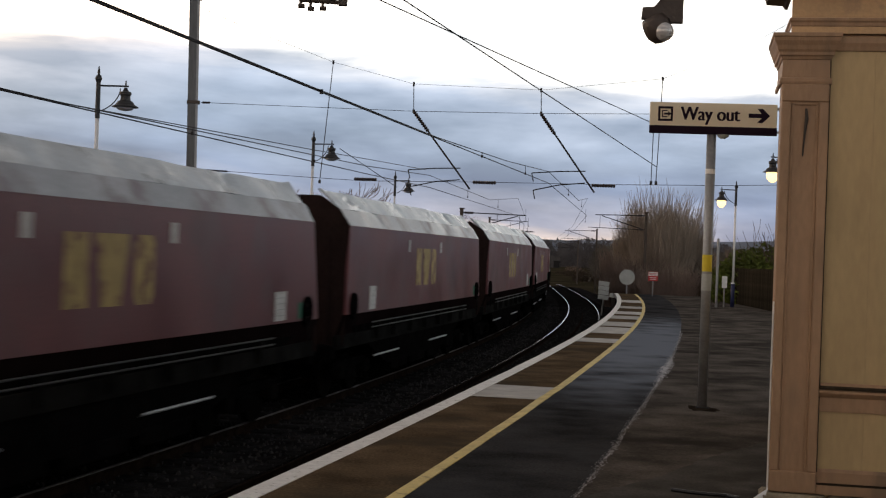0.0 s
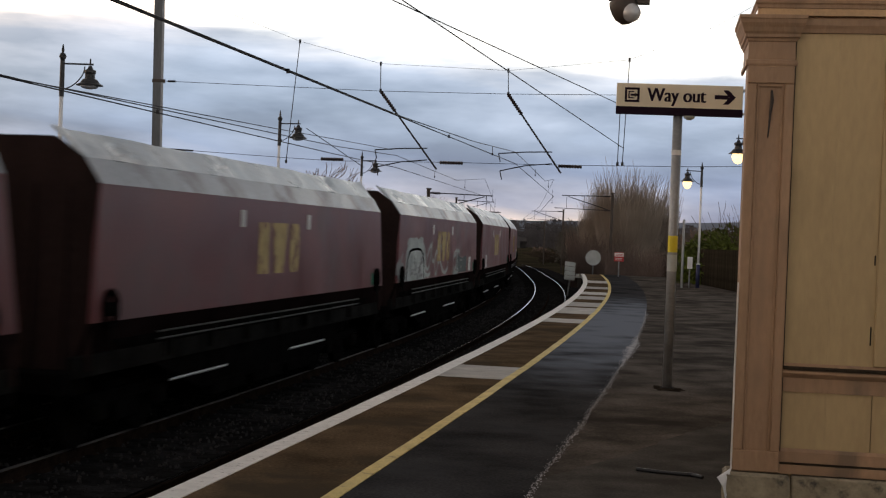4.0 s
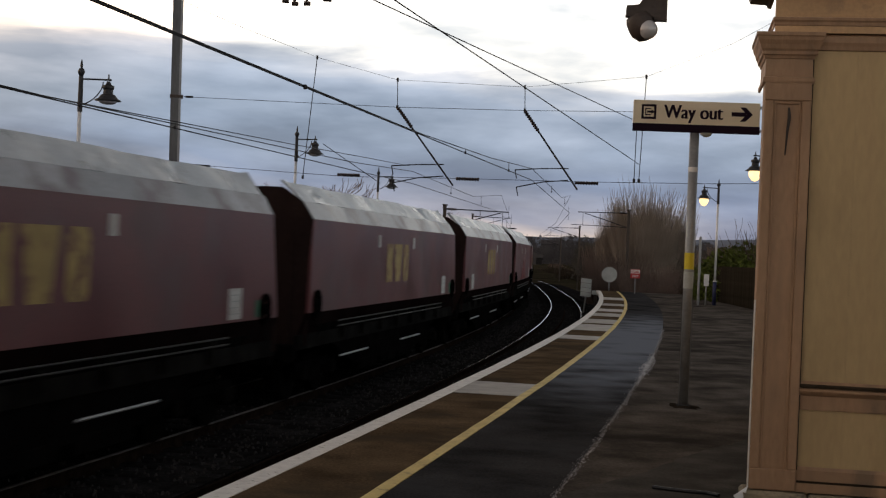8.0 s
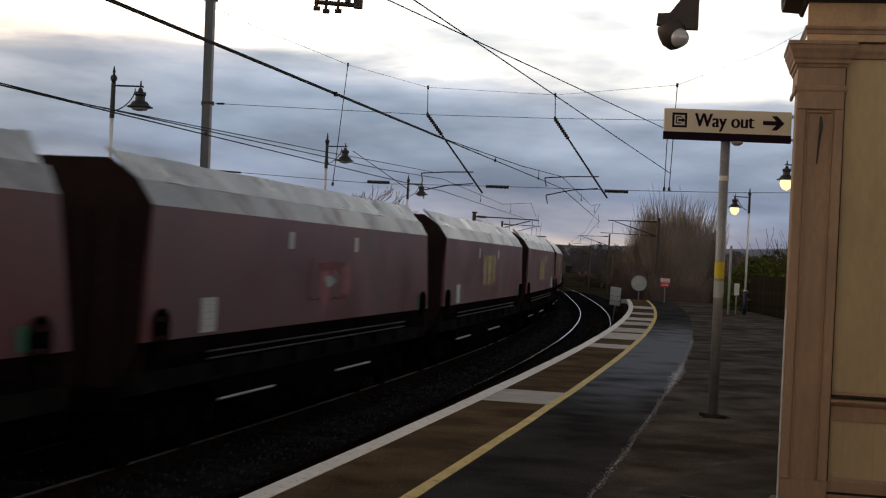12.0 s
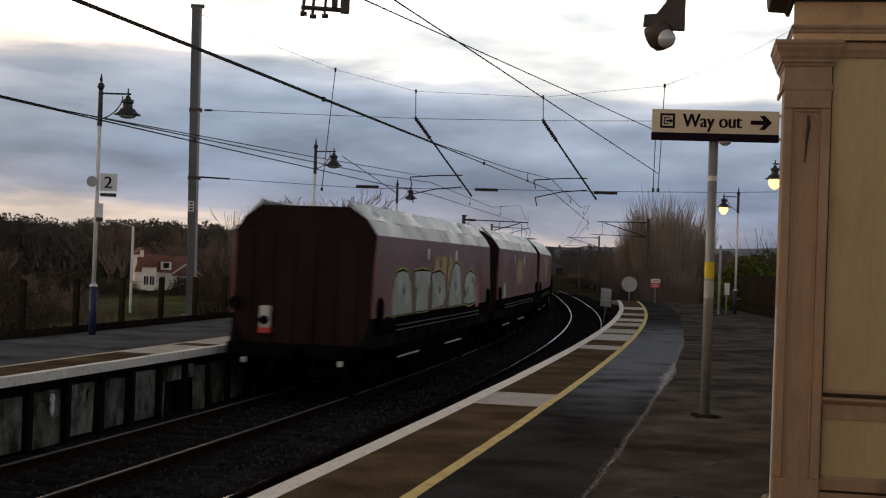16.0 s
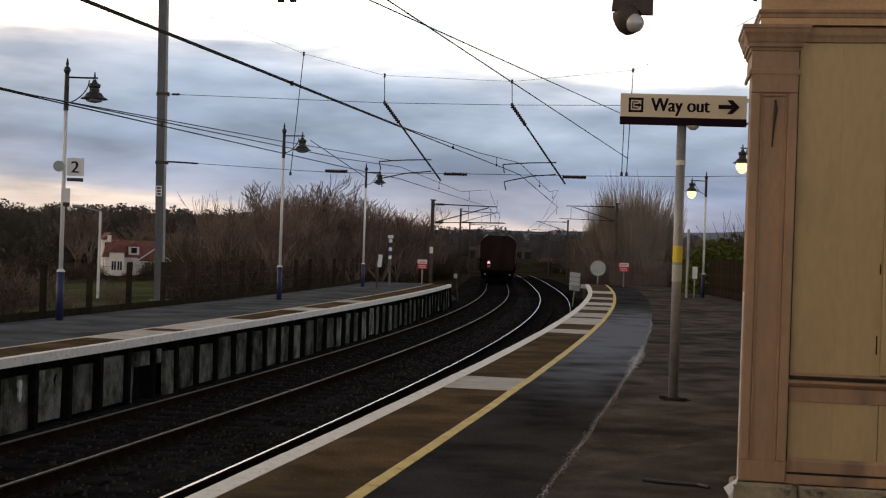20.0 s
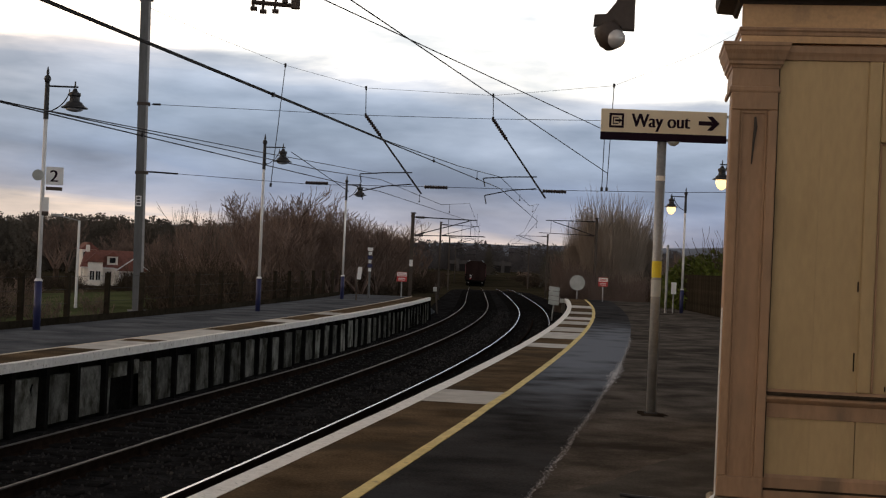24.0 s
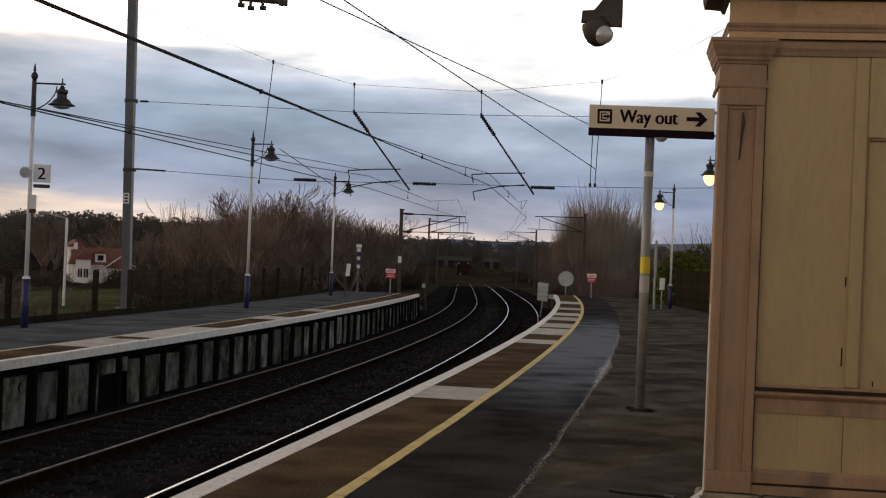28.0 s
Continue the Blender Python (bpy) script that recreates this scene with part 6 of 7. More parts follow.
def running_wires():
    """Contact and carrying wires over both tracks."""
    def track_wire(name, off, zs, label, r=0.0085, stagger=0.0):
        g = thing(name, label, "overhead wire")
        pts = []
        for k, (s, z) in enumerate(zs):
            x, y, _h = on_line(s, off)
            pts.append((x, y, z))
        smooth = []
        for (a, b) in zip(pts, pts[1:]):
            a, b = Vector(a), Vector(b)
            smooth += [a.lerp(b, u / 4) for u in range(4)]
        smooth.append(Vector(pts[-1]))
        part("wire", tubed(smooth, r, 5), M["wire"], g)
        return g

    # far track: wires close together in mid span, spread at the head span
    track_wire("contact_wire", 0.0, [(-60, 3.5), (-20, 3.2), (8, 3.21), (22, 3.29), (29, 3.38), (56, 3.5), (90, 3.5), (150, 3.0), (260, 1.6), (400, 0.6)], "dark contact wire over the far track", 0.0095)
    track_wire("carrying_wire", 0.0, [(-60, 4.6), (-20, 3.3), (8, 3.225), (22, 3.46), (29, 3.7), (42, 3.62), (56, 4.3), (90, 3.9), (150, 3.6), (260, 2.4), (400, 1.4)], "dark carrying wire over the far track")
    track_wire("carrying_wire", -0.12, [(-60, 4.9), (-20, 3.5), (8, 3.24), (18, 3.50), (23, 3.66), (29, 3.85)], "second carrying wire over the far track", 0.0075)
    # near track
    track_wire("contact_wire", NEAR_TRACK, [(-60, 3.4), (-20, 3.28), (2, 3.36), (14, 3.40), (24, 3.50), (29, 3.58), (56, 3.6), (90, 3.5), (150, 3.0), (260, 1.6), (400, 0.6)], "dark contact wire over the near track", 0.010)
    track_wire("carrying_wire", NEAR_TRACK, [(-60, 4.6), (-20, 3.45), (2, 3.375), (14, 3.415), (21, 3.57), (29, 3.88), (42, 3.7), (56, 4.4), (90, 3.9), (150, 3.6), (260, 2.4), (400, 1.4)], "dark carrying wire over the near track")
    for name, off, rows in (("dropper", 0.0, ((12, 3.23, 3.3), (18, 3.27, 3.39), (36, 3.45, 3.68), (45, 3.47, 3.78), (66, 3.5, 4.17), (78, 3.5, 4.02))), ("dropper", NEAR_TRACK, ((8, 3.37, 3.40), (18, 3.43, 3.50), (24, 3.50, 3.68), (36, 3.61, 3.81), (45, 3.6, 3.85), (66, 3.58, 4.27)))):
        for s, z0, z1 in rows:
            x, y, _h = on_line(s, off)
            g = thing(name, "thin dropper between contact and carrying wire", "overhead wire", group="droppers")
            part("rod", tubed([(x, y, z0), (x, y, z1)], 0.007, 5), M["wire"], g)
            part("clip", tubed([(x, y, z0 - 0.02), (x, y, z0 + 0.03)], 0.022, 6), M["wire"], g)
    # anchored wires that swing off to the right
    for a, b in (((-3.2, 13.5, 5.14), (5.3, 34.3, 5.06)), ((-3.0, 11.2, 5.3), (5.34, 34.27, 4.0))):
        g = thing("anchor_wire", "dark anchored overhead wire running off to a mast", "overhead wire", group="anchor wires")
        a, b = Vector(a), Vector(b)
        back = a + (a - b) * 0.8
        part("wire", tubed([back, a, a.lerp(b, 0.5), b], 0.010, 5), M["wire"], g)


running_wires()


def cross_hanging():
    """Insulated hanger on a cross wire over the near track, close to the camera."""
    g = thing("section_hanger", "dark insulated hanger below a cross wire", "overhead line")
    y = 17.0
    part("cross_wire", tubed([(-9.5, y, 6.1), (-1.5, y, 5.55), (8, y, 5.6), (12, y, 6.0)], 0.008, 5), M["wire"], g)
    x = -1.86
    part("beam", tubed([(x - 0.02, y, 4.73), (x + 0.52, y, 4.71)], 0.03, 6), M["speaker"], g)
    for dx, zt, zb, r in ((0.0, 5.56, 4.65, 0.022), (0.12, 5.56, 4.62, 0.02), (0.27, 5.56, 4.63, 0.018)):
        part("rod", tubed([(x + dx, y, zt), (x + dx + 0.03, y, (zt + zb) / 2), (x + dx, y, zb)], r, 6), M["speaker"], g)
        part("clamp", tubed([(x + dx - 0.03, y, zb), (x + dx + 0.05, y, zb)], 0.03, 6), M["speaker"], g)
    part("weight", boxed(x + 0.36, x + 0.43, y - 0.04, y + 0.04, 4.73, 5.2, 0.01), M["speaker"], g)
    part("weight", boxed(x + 0.47, x + 0.58, y - 0.04, y + 0.04, 4.67, 5.15, 0.01), M["speaker"], g)
    for mx, mz in ((-9.5, -1.4), (12.0, 0.0)):
        m2 = mast(mx, y, mz, 6.4 - mz, 0.3, 0.24, label="grey steel overhead line mast beside the platform")


cross_hanging()


def cantilever_mast(s, off, z0, h, side, zc=3.7, reach=2.0, z_arm=None):
    x, y, _h = on_line(s, off)
    g = mast(x, y, z0, h - z0, 0.15, 0.16, "rustmast", face=place(s, off, z0), label="rust-brown overhead line mast with cantilever arms beside the track")
    zt = h - z0
    a = part("top_tube", tubed([(0, 0, zt - 0.15), (side * (reach + 0.4), 0, zt - 0.2)], 0.028, 6), M["wire"], g)
    part("brace_tube", tubed([(side * 0.1, 0, zt - 1.0), (side * reach, 0, zt - 0.25)], 0.026, 6), M["wire"], g)
    part("arm", tubed([(side * 0.1, 0, zt - 1.0), (side * (reach + 0.8), 0, zt - 0.95)], 0.02, 6), M["wire"], g)
    insulator(g, (side * 0.12, 0, zt - 0.155), (side * 0.55, 0, zt - 0.165), 5, 0.06)
    insulator(g, (side * 0.12, 0, zt - 1.0), (side * 0.5, 0, zt - 0.99), 5, 0.06)
    for u in (0.8, 1.3):
        part("hanger", tubed([(side * reach * u * 0.8, 0, zt - 0.2), (side * reach * u * 0.8, 0, zt - 0.95)], 0.012, 5), M["wire"], g)
    return g


c1 = cantilever_mast(56, -2.6, FAR_Z - 0.2, 3.72, 1, reach=2.6)
part("number_plate", boxed(-0.08, 0.08, -0.095, -0.083, 1.55, 1.85, 0.004), M["signwhite"], c1, "white mast plate")
c2 = cantilever_mast(74, 6.95, -0.6, 4.45, -1, reach=2.6)
for s, o, side in ((100, -3.0, 1), (122, 6.6, -1), (140, -3.0, 1), (165, 6.6, -1), (190, -3.0, 1)):
    cantilever_mast(s, o, -1.45 + dip(s), 4.6 + dip(s), side, reach=2.6)

# ---- trees, scrub, house and distance ----
def grow(bm, p, d, length, r, depth, rng, spread=0.5, up=0.15, sides=4, twig_r=0.006, kids=(2, 4)):
    """A limb and its branches, as tapering tubes."""
    n = 3
    pts, rad = [p], [r]
    for k in range(n):
        d = (d + Vector((rng.gauss(0, 0.13), rng.gauss(0, 0.13), rng.gauss(0, 0.08) + up * 0.3))).normalized()
        p = p + d * (length / n)
        pts.append(p)
        rad.append(max(twig_r, r * (1 - 0.5 * (k + 1) / n)))
    tube(bm, pts, rad, sides if depth > 1 else 3, caps=False)
    if depth == 0:
        return
    for _ in range(rng.randint(*kids)):
        u = rng.uniform(0.35, 1.0) * n
        i = min(int(u), n - 1)
        q = pts[i].lerp(pts[i + 1], u - i)
        side = Vector((rng.gauss(0, 1), rng.gauss(0, 1), rng.gauss(0, 0.5))).normalized()
        nd = (d * (1 - spread * 0.6) + side * spread + Vector((0, 0, up))).normalized()
        grow(bm, q, nd, length * rng.uniform(0.5, 0.8), max(twig_r, r * 0.5), depth - 1, rng, spread, up, sides, twig_r, kids)


def bare_tree(name, seed, h, label, mat="twig", depth=5, spread=0.55, up=0.18, kids=(2, 4), twig=0.008, at=None, category="tree", trunk_r=None, group="bare trees"):
    rng = random.Random(seed)
    g = thing(name, label, category, at, group=group)
    r = trunk_r or h * 0.022
    bm = tubed([(0, 0, -0.3), (0.03, 0, h * 0.12), (0.05, 0.04, h * 0.25)], [r * 1.25, r, r * 0.85], 7)
    part("trunk", bm, M["bark"], g)
    bm = bmesh.new()
    for k in range(5):
        a = 2 * math.pi * k / 5 + rng.uniform(-0.4, 0.4)
        d = Vector((math.cos(a) * 0.55, math.sin(a) * 0.55, 1)).normalized()
        grow(bm, Vector((0.05, 0.04, h * rng.uniform(0.16, 0.25))), d, h * rng.uniform(0.28, 0.38), r * 0.6, depth - 1, rng, spread, up, 4, twig, kids)
    part("crown", bm, M[mat], g, "bare branches and twigs")
    return g


def bush(name, seed, h, w, label, mat, stems=60, at=None, twig=0.007, depth=2, leaves=0, leaf_mat="scrub", category="bush", group="scrub bushes", size=0.12, lean=0.5, stem_mat="bark"):
    """Many stems from the ground, fine twigs, and small leaf clumps inside."""
    rng = random.Random(seed)
    g = thing(name, label, category, at, group=group)
    bm, fine = bmesh.new(), bmesh.new()
    for i in range(stems):
        a, rr = rng.uniform(0, 6.28), w / 2 * math.sqrt(rng.random()) * 0.75
        p = Vector((rr * math.cos(a), rr * math.sin(a), -0.2))
        d = Vector((math.cos(a) * rr / w * lean + rng.gauss(0, 0.12), math.sin(a) * rr / w * lean + rng.gauss(0, 0.12), 1)).normalized()
        ln = h * rng.uniform(0.42, 0.75) * (1 - 0.45 * (2 * rr / w) ** 2)
        grow(bm if i % 3 == 0 else fine, p, d, ln, 0.02, depth, rng, 0.42, 0.2, 3, twig, (2, 4))
    part("stem_tangle", bm, M[stem_mat], g, "bare upright stems")["kind"] = "stuff"
    part("twig_crown", fine, M[mat], g, "bare fine twigs")["kind"] = "stuff"
    if leaves:
        bm = bmesh.new()
        for _ in range(leaves):
            a, rr = rng.uniform(0, 6.28), w / 2 * math.sqrt(rng.random())
            z = h * rng.uniform(0.02, 0.86) * (1 - 0.45 * (2 * rr / w) ** 2)
            c = Vector((rr * math.cos(a), rr * math.sin(a), z))
            s = size * rng.uniform(0.6, 1.5)
            for _k in range(2):
                n = Vector((rng.gauss(0, 1), rng.gauss(0, 1), rng.gauss(0, 1))).normalized()
                t = n.orthogonal().normalized()
                b = n.cross(t)
                o = c + Vector((rng.gauss(0, s), rng.gauss(0, s), rng.gauss(0, s))) * 0.5
                bm.faces.new([bm.verts.new(o + t * s * x + b * s * 0.6 * y) for x, y in ((-1, 0), (0, -0.7), (1, 0), (0, 0.7))])
        part("foliage", bm, M[leaf_mat], g, "dense small dark leaves")["kind"] = "stuff"
    return g


def scaled(m, k, kz=None):
    return m @ Matrix.Diagonal((k, k, kz or k, 1))


def planting():
    rng = random.Random(77)
    far_off = Matrix.Translation((0, -400, -1.5))
    # scrub and bare trees behind the far platform
    scrub = [bush("scrub_bush", 100 + k, 3.4, 4.2, "dark tangled winter scrub beside the railway", "scrubtwig", 46, leaves=1500, size=0.075) for k in range(4)]
    trees = [bare_tree("bare_tree", 200 + k, 6.2, "bare winter tree with fine reddish twigs", at=None, depth=5, kids=(2, 4), twig=0.011) for k in range(5)]
    first = {id(o): True for o in scrub + trees}

    def put(pool, x, y, z, k, kz=None):
        o = rng.choice(pool)
        m = scaled(Matrix.Translation((x, y, z)) @ Matrix.Rotation(rng.uniform(0, 6.28), 4, "Z"), k, kz)
        if first.get(id(o)):
            first[id(o)] = False
            o.matrix_basis = m
            return o
        return copy_thing(o, m)

    # dense belt, from beside the platform to the cutting
    s = 33.0
    while s < 132:
        for off in (-7.8, -10.5, -14.0):
            x, y, _h = on_line(s + rng.uniform(-1, 1), off + rng.uniform(-0.8, 0.8))
            if x / y < (-0.14 if y < 62 else -0.165):
                continue
            put(scrub, x, y, -1.75, rng.uniform(0.85, 1.2), rng.uniform(0.72, 0.98))
        s += 2.6
    for k in range(26):
        s = rng.uniform(42, 110)
        x, y, _h = on_line(s, rng.uniform(-15, -8.5))
        if x / y < -0.105:
            continue
        put(trees, x, y, -1.7, rng.uniform(0.75, 1.02))
    for k in range(22):
        s = rng.uniform(40, 72)
        x, y, _h = on_line(s, rng.uniform(-12.5, -8.5))
        if x / y > -0.105:
            put(trees, x, y, -1.7, rng.uniform(0.85, 1.12))
    for k in range(24):
        s = rng.uniform(40, 75)
        x, y, _h = on_line(s, rng.uniform(-14, -8))
        if -0.10 < x / y:
            put(trees, x, y, -1.6, rng.uniform(1.02, 1.28))
    for k in range(34):
        s = rng.uniform(55, 98)
        x, y, _h = on_line(s, rng.uniform(-9.5, -5.2))
        put(trees, x, y, -1.7, rng.uniform(1.08, 1.3) * (1 - 0.004 * (s - 57)))
    # belt on the other side, towards the cutting
    s = 70.0
    while s < 140:
        for off in (11.0, 14.0):
            x, y, _h = on_line(s, off + rng.uniform(-0.8, 0.8))
            put(scrub, x, y, -1.6, rng.uniform(0.8, 1.1), rng.uniform(0.8, 1.05))
        s += 3.0
    for k in range(9):
        x, y, _h = on_line(rng.uniform(84, 135), rng.uniform(11, 18))
        put(trees, x, y, -1.7, rng.uniform(0.6, 0.85))
    # farther trees on both sides of the line, up to the vanishing rails
    for k in range(46):
        s = rng.uniform(125, 330)
        side = rng.choice((-1, 1))
        x, y, _h = on_line(s, side * rng.uniform(9, 34) + 2)
        put(trees if k % 3 else scrub, x, y, -2.3 + dip(s) * 0.6, rng.uniform(0.8, 1.25))
    # low scrub down both sides of the cutting
    for k in range(70):
        s = rng.uniform(122, 320)
        x, y, _h = on_line(s, rng.choice((rng.uniform(-12, -4.2), rng.uniform(7.6, 17))))
        put(scrub, x, y, -1.9 + dip(s) * 0.5, rng.uniform(0.55, 0.9))
    # near the house and the lawn
    for x, y, k in ((-12.2, 36, 0.85), (-12.6, 31, 0.8), (-13.9, 42, 1.1), (-15.4, 47, 1.2), (-17.5, 55, 1.25), (-21, 66, 1.25), (-24, 74, 1.2), (-12.9, 40.5, 0.6), (-44, 138, 0.9), (-47, 136, 1.0), (-23, 128, 1.0), (-22, 118, 0.9), (-36.5, 139, 0.7), (-39, 140, 0.9), (-31.5, 138, 0.32), (-28.5, 137, 0.3), (-33.8, 137, 0.42), (-31.8, 139, 0.5), (-32.6, 136, 0.45), (-27, 102, 0.32), (-25.2, 104, 0.3), (-23.1, 101, 0.34), (-20.8, 103, 0.3), (-18.6, 100, 0.33), (-16.4, 102, 0.3), (-14.2, 100, 0.36), (-24.6, 126, 0.45), (-26.4, 129, 0.36), (-28.2, 127, 0.42), (-30.2, 130, 0.45), (-31.6, 126, 0.36), (-22.8, 124, 0.5), (-33.2, 129, 0.5), (-26.2, 136, 0.45), (-25.2, 133, 0.6)):
        put(scrub, x, y, -2.9 if y > 40 else -2.2, k)
    for k in range(16):
        a, r = radians(rng.uniform(-14, -5)), rng.uniform(165, 200)
        put(trees, r * math.sin(a), r * math.cos(a), -3.0, rng.uniform(1.15, 1.6))
    for k in range(26):
        a, r = radians(rng.uniform(-9.6, -5)), rng.uniform(92, 135)
        put(scrub, r * math.sin(a), r * math.cos(a), -2.4, rng.uniform(1.0, 1.4))
    for x, y, k in ((-13.2, 52, 0.5), (-11.8, 50, 0.45), (-15.4, 58, 0.6), (-12.4, 58, 0.5), (-17.8, 62, 0.6), (-11.7, 38.5, 0.42), (-33, 162, 1.1), (-40, 165, 1.2), (-26, 150, 1.1), (-48, 150, 1.1)):
        put(trees, x, y, -2.8, k)


planting()
def saplings():
    """Slim sparse trees that stand up over the scrub."""
    rng = random.Random(91)
    first = None
    for k in range(12):
        a, r = rng.uniform(-0.165, -0.105), rng.uniform(84, 104)
        m = scaled(Matrix.Translation((r * a, r, -2.4)) @ Matrix.Rotation(rng.uniform(0, 6.28), 4, "Z"), rng.uniform(0.95, 1.25))
        if first is None:
            first = bare_tree("bare_tree", 230, 6.2, "slim sparse bare winter tree above the scrub", depth=4, kids=(2, 3), twig=0.009, trunk_r=0.06, spread=0.38, up=0.3)
            first.matrix_basis = m
        else:
            copy_thing(first, m)


saplings()


def dome_bush(name, seed, h, w, label, stems, at, group, mat="willowtwig"):
    """A rounded bush of fine upright wands that all end near one domed outline."""
    rng = random.Random(seed)
    g = thing(name, label, "bush", at, group=group)
    limbs, fine = bmesh.new(), bmesh.new()
    # uneven crown: clumps of wands that reach out to different lengths, with gaps between them
    clumps = []
    for _ in range(60):
        a, e = rng.uniform(0, 6.28), math.asin(rng.uniform(-0.05, 1))
        clumps.append((Vector((math.cos(a) * math.cos(e), math.sin(a) * math.cos(e), math.sin(e))), rng.uniform(0.80, 1.06)))
    def crown(d):
        # a broad head on a narrower foot
        q, up = max(1e-3, math.hypot(d.x, d.y)), max(0.0, d.z)
        r = w / 2 * math.sqrt(1 - min(1.0, up) ** 4) * (0.78 + 0.3 * up)
        return Vector((d.x / q * r, d.y / q * r, h * 0.40 + up ** 0.8 * h * 0.56))

    for i in range(stems):
        d, reach = rng.choice(clumps)
        d = (d + Vector((rng.gauss(0, 0.1), rng.gauss(0, 0.1), rng.gauss(0, 0.1)))).normalized()
        foot = Vector((d.x * w * 0.2 + rng.gauss(0, 0.2), d.y * w * 0.2 + rng.gauss(0, 0.2), -0.2))
        tip = crown(d) * rng.uniform(0.5, 0.8) * reach
        mid = foot.lerp(tip, 0.5) + Vector((rng.gauss(0, 0.15), rng.gauss(0, 0.15), 0.15))
        tube(limbs, [foot, mid, tip], [0.035, 0.024, 0.012], 3, caps=False)
        for _ in range(12):
            q = (foot.lerp(mid, 0.5)).lerp(tip, rng.random())
            d2 = (d + Vector((rng.gauss(0, 0.22), rng.gauss(0, 0.22), rng.gauss(0.05, 0.22)))).normalized()
            end = crown(d2) * rng.uniform(0.62, 1.04) * reach
            bow = q.lerp(end, 0.55) + Vector((rng.gauss(0, 0.16), rng.gauss(0, 0.16), rng.gauss(0, 0.12)))
            tube(fine, [q, bow, end], [0.014, 0.010, 0.006], 3, caps=False)
    part("stem_tangle", limbs, M[mat], g, "bare upright stems")["kind"] = "stuff"
    part("twig_crown", fine, M[mat], g, "bare fine wands")["kind"] = "stuff"
    return g


willow = dome_bush("willow_bush", 31, 7.6, 5.6, "tall rounded grey-brown bare willow bush beside the platform", 400, Matrix.Translation((13.4, 82.5, -0.9)), "willows")
for k, (x, y, s) in enumerate(((14.5, 84.0, 0.95), (12.6, 84.5, 0.86), (17.6, 85.0, 0.42))):
    copy_thing(willow, scaled(Matrix.Translation((x, y, -1.2)) @ Matrix.Rotation(1.3 * (k + 1), 4, "Z"), s))
brown_bush = dome_bush("winter_bush", 61, 3.6, 4.0, "grey-brown bare bush beside the line", 110, Matrix.Translation((*on_line(84, 9.2)[:2], -1.5)), "bare bushes", "greytwig")
for k, (s, o, f) in enumerate(((92, 9.5, 1.0), (97, 11.5, 1.15), (104, 9.8, 1.1), (112, 11, 1.2), (78, 8.2, 0.6), (122, 10, 1.2), (130, 10.5, 1.3))):
    copy_thing(brown_bush, scaled(Matrix.Translation((*on_line(s, o)[:2], -1.5)) @ Matrix.Rotation(1.7 * (k + 1), 4, "Z"), f))
for k, (x, y, f) in enumerate(((11.3, 83.0, 1.0), (12.2, 86.5, 1.1), (12.0, 81.0, 1.0), (12.6, 91, 1.2), (11.9, 78.5, 0.72), (13.5, 78.0, 0.78), (15.1, 79.0, 0.8), (10.4, 80.5, 0.65), (12.8, 72.0, 0.55), (11.6, 73.5, 0.5))):
    copy_thing(brown_bush, scaled(Matrix.Translation((x, y, -1.1)) @ Matrix.Rotation(0.9 * (k + 1), 4, "Z"), f))
laurel = bush("evergreen_bush", 41, 3.2, 4.0, "dense dark green evergreen bush at the platform's back", "bark", 14, at=Matrix.Translation((14.3, 55.0, -0.4)), leaves=2600, leaf_mat="evergreen", group="evergreens", size=0.10)
for k, (x, y, s) in enumerate(((16.8, 58, 1.1), (13.6, 57.0, 1.15), (15.8, 67, 1.2), (18.6, 53, 1.0))):
    copy_thing(laurel, scaled(Matrix.Translation((x, y, -0.5)) @ Matrix.Rotation(1.1 * (k + 1), 4, "Z"), s, s * (0.95 if k else 1)))


def fence():
    """Timber posts and low boards along the back of the far platform."""
    g = thing("back_fence", "weathered timber fence along the back of the far platform", "fence")
    pm = finish("fence_post", boxed(-0.055, 0.055, -0.055, 0.055, -0.3, 1.08, 0.012), M["fencedark"])
    bmesh_board = finish("fence_board", boxed(-0.015, 0.015, -1.08, 1.08, -0.1, 0.14, 0.004), M["fencedark"])
    s = 8.0
    k = 0
    while s < 53:
        piece("post", pm, g, place(s, -5.25, FAR_Z))
        piece("low_board", bmesh_board, g, place(s + 1.1, -5.2, FAR_Z))
        s += 2.2
        k += 1
    for z in (0.42, 0.72, 1.0):
        part("strand", sweep(slab(-5.255, -5.249, FAR_Z + z, FAR_Z + z + 0.006), 8.0, 52.0, 2.2), M["wire"], g, "thin wire strand")


fence()


def right_fence():
    g = thing("back_fence", "dark timber fence at the back of the near platform", "fence")
    pm = finish("fence_pale", boxed(-0.055, 0.055, -0.01, 0.01, 0.0, 1.5, 0.004), M["fencedark"])
    a, b = Vector((11.6, 44.0, 0)), Vector((12.4, 60.0, -0.05))
    n = 120
    ang = -math.atan2(b.x - a.x, b.y - a.y) + math.pi / 2
    for k in range(n):
        p = a.lerp(b, k / n)
        piece("pale", pm, g, Matrix.Translation(p) @ Matrix.Rotation(ang, 4, "Z"))
    for z in (0.35, 1.2):
        part("rail", tubed([a + Vector((0.03, 0, z)), b + Vector((0.03, 0, z))], 0.04, 4), M["fencedark"], g)


right_fence()


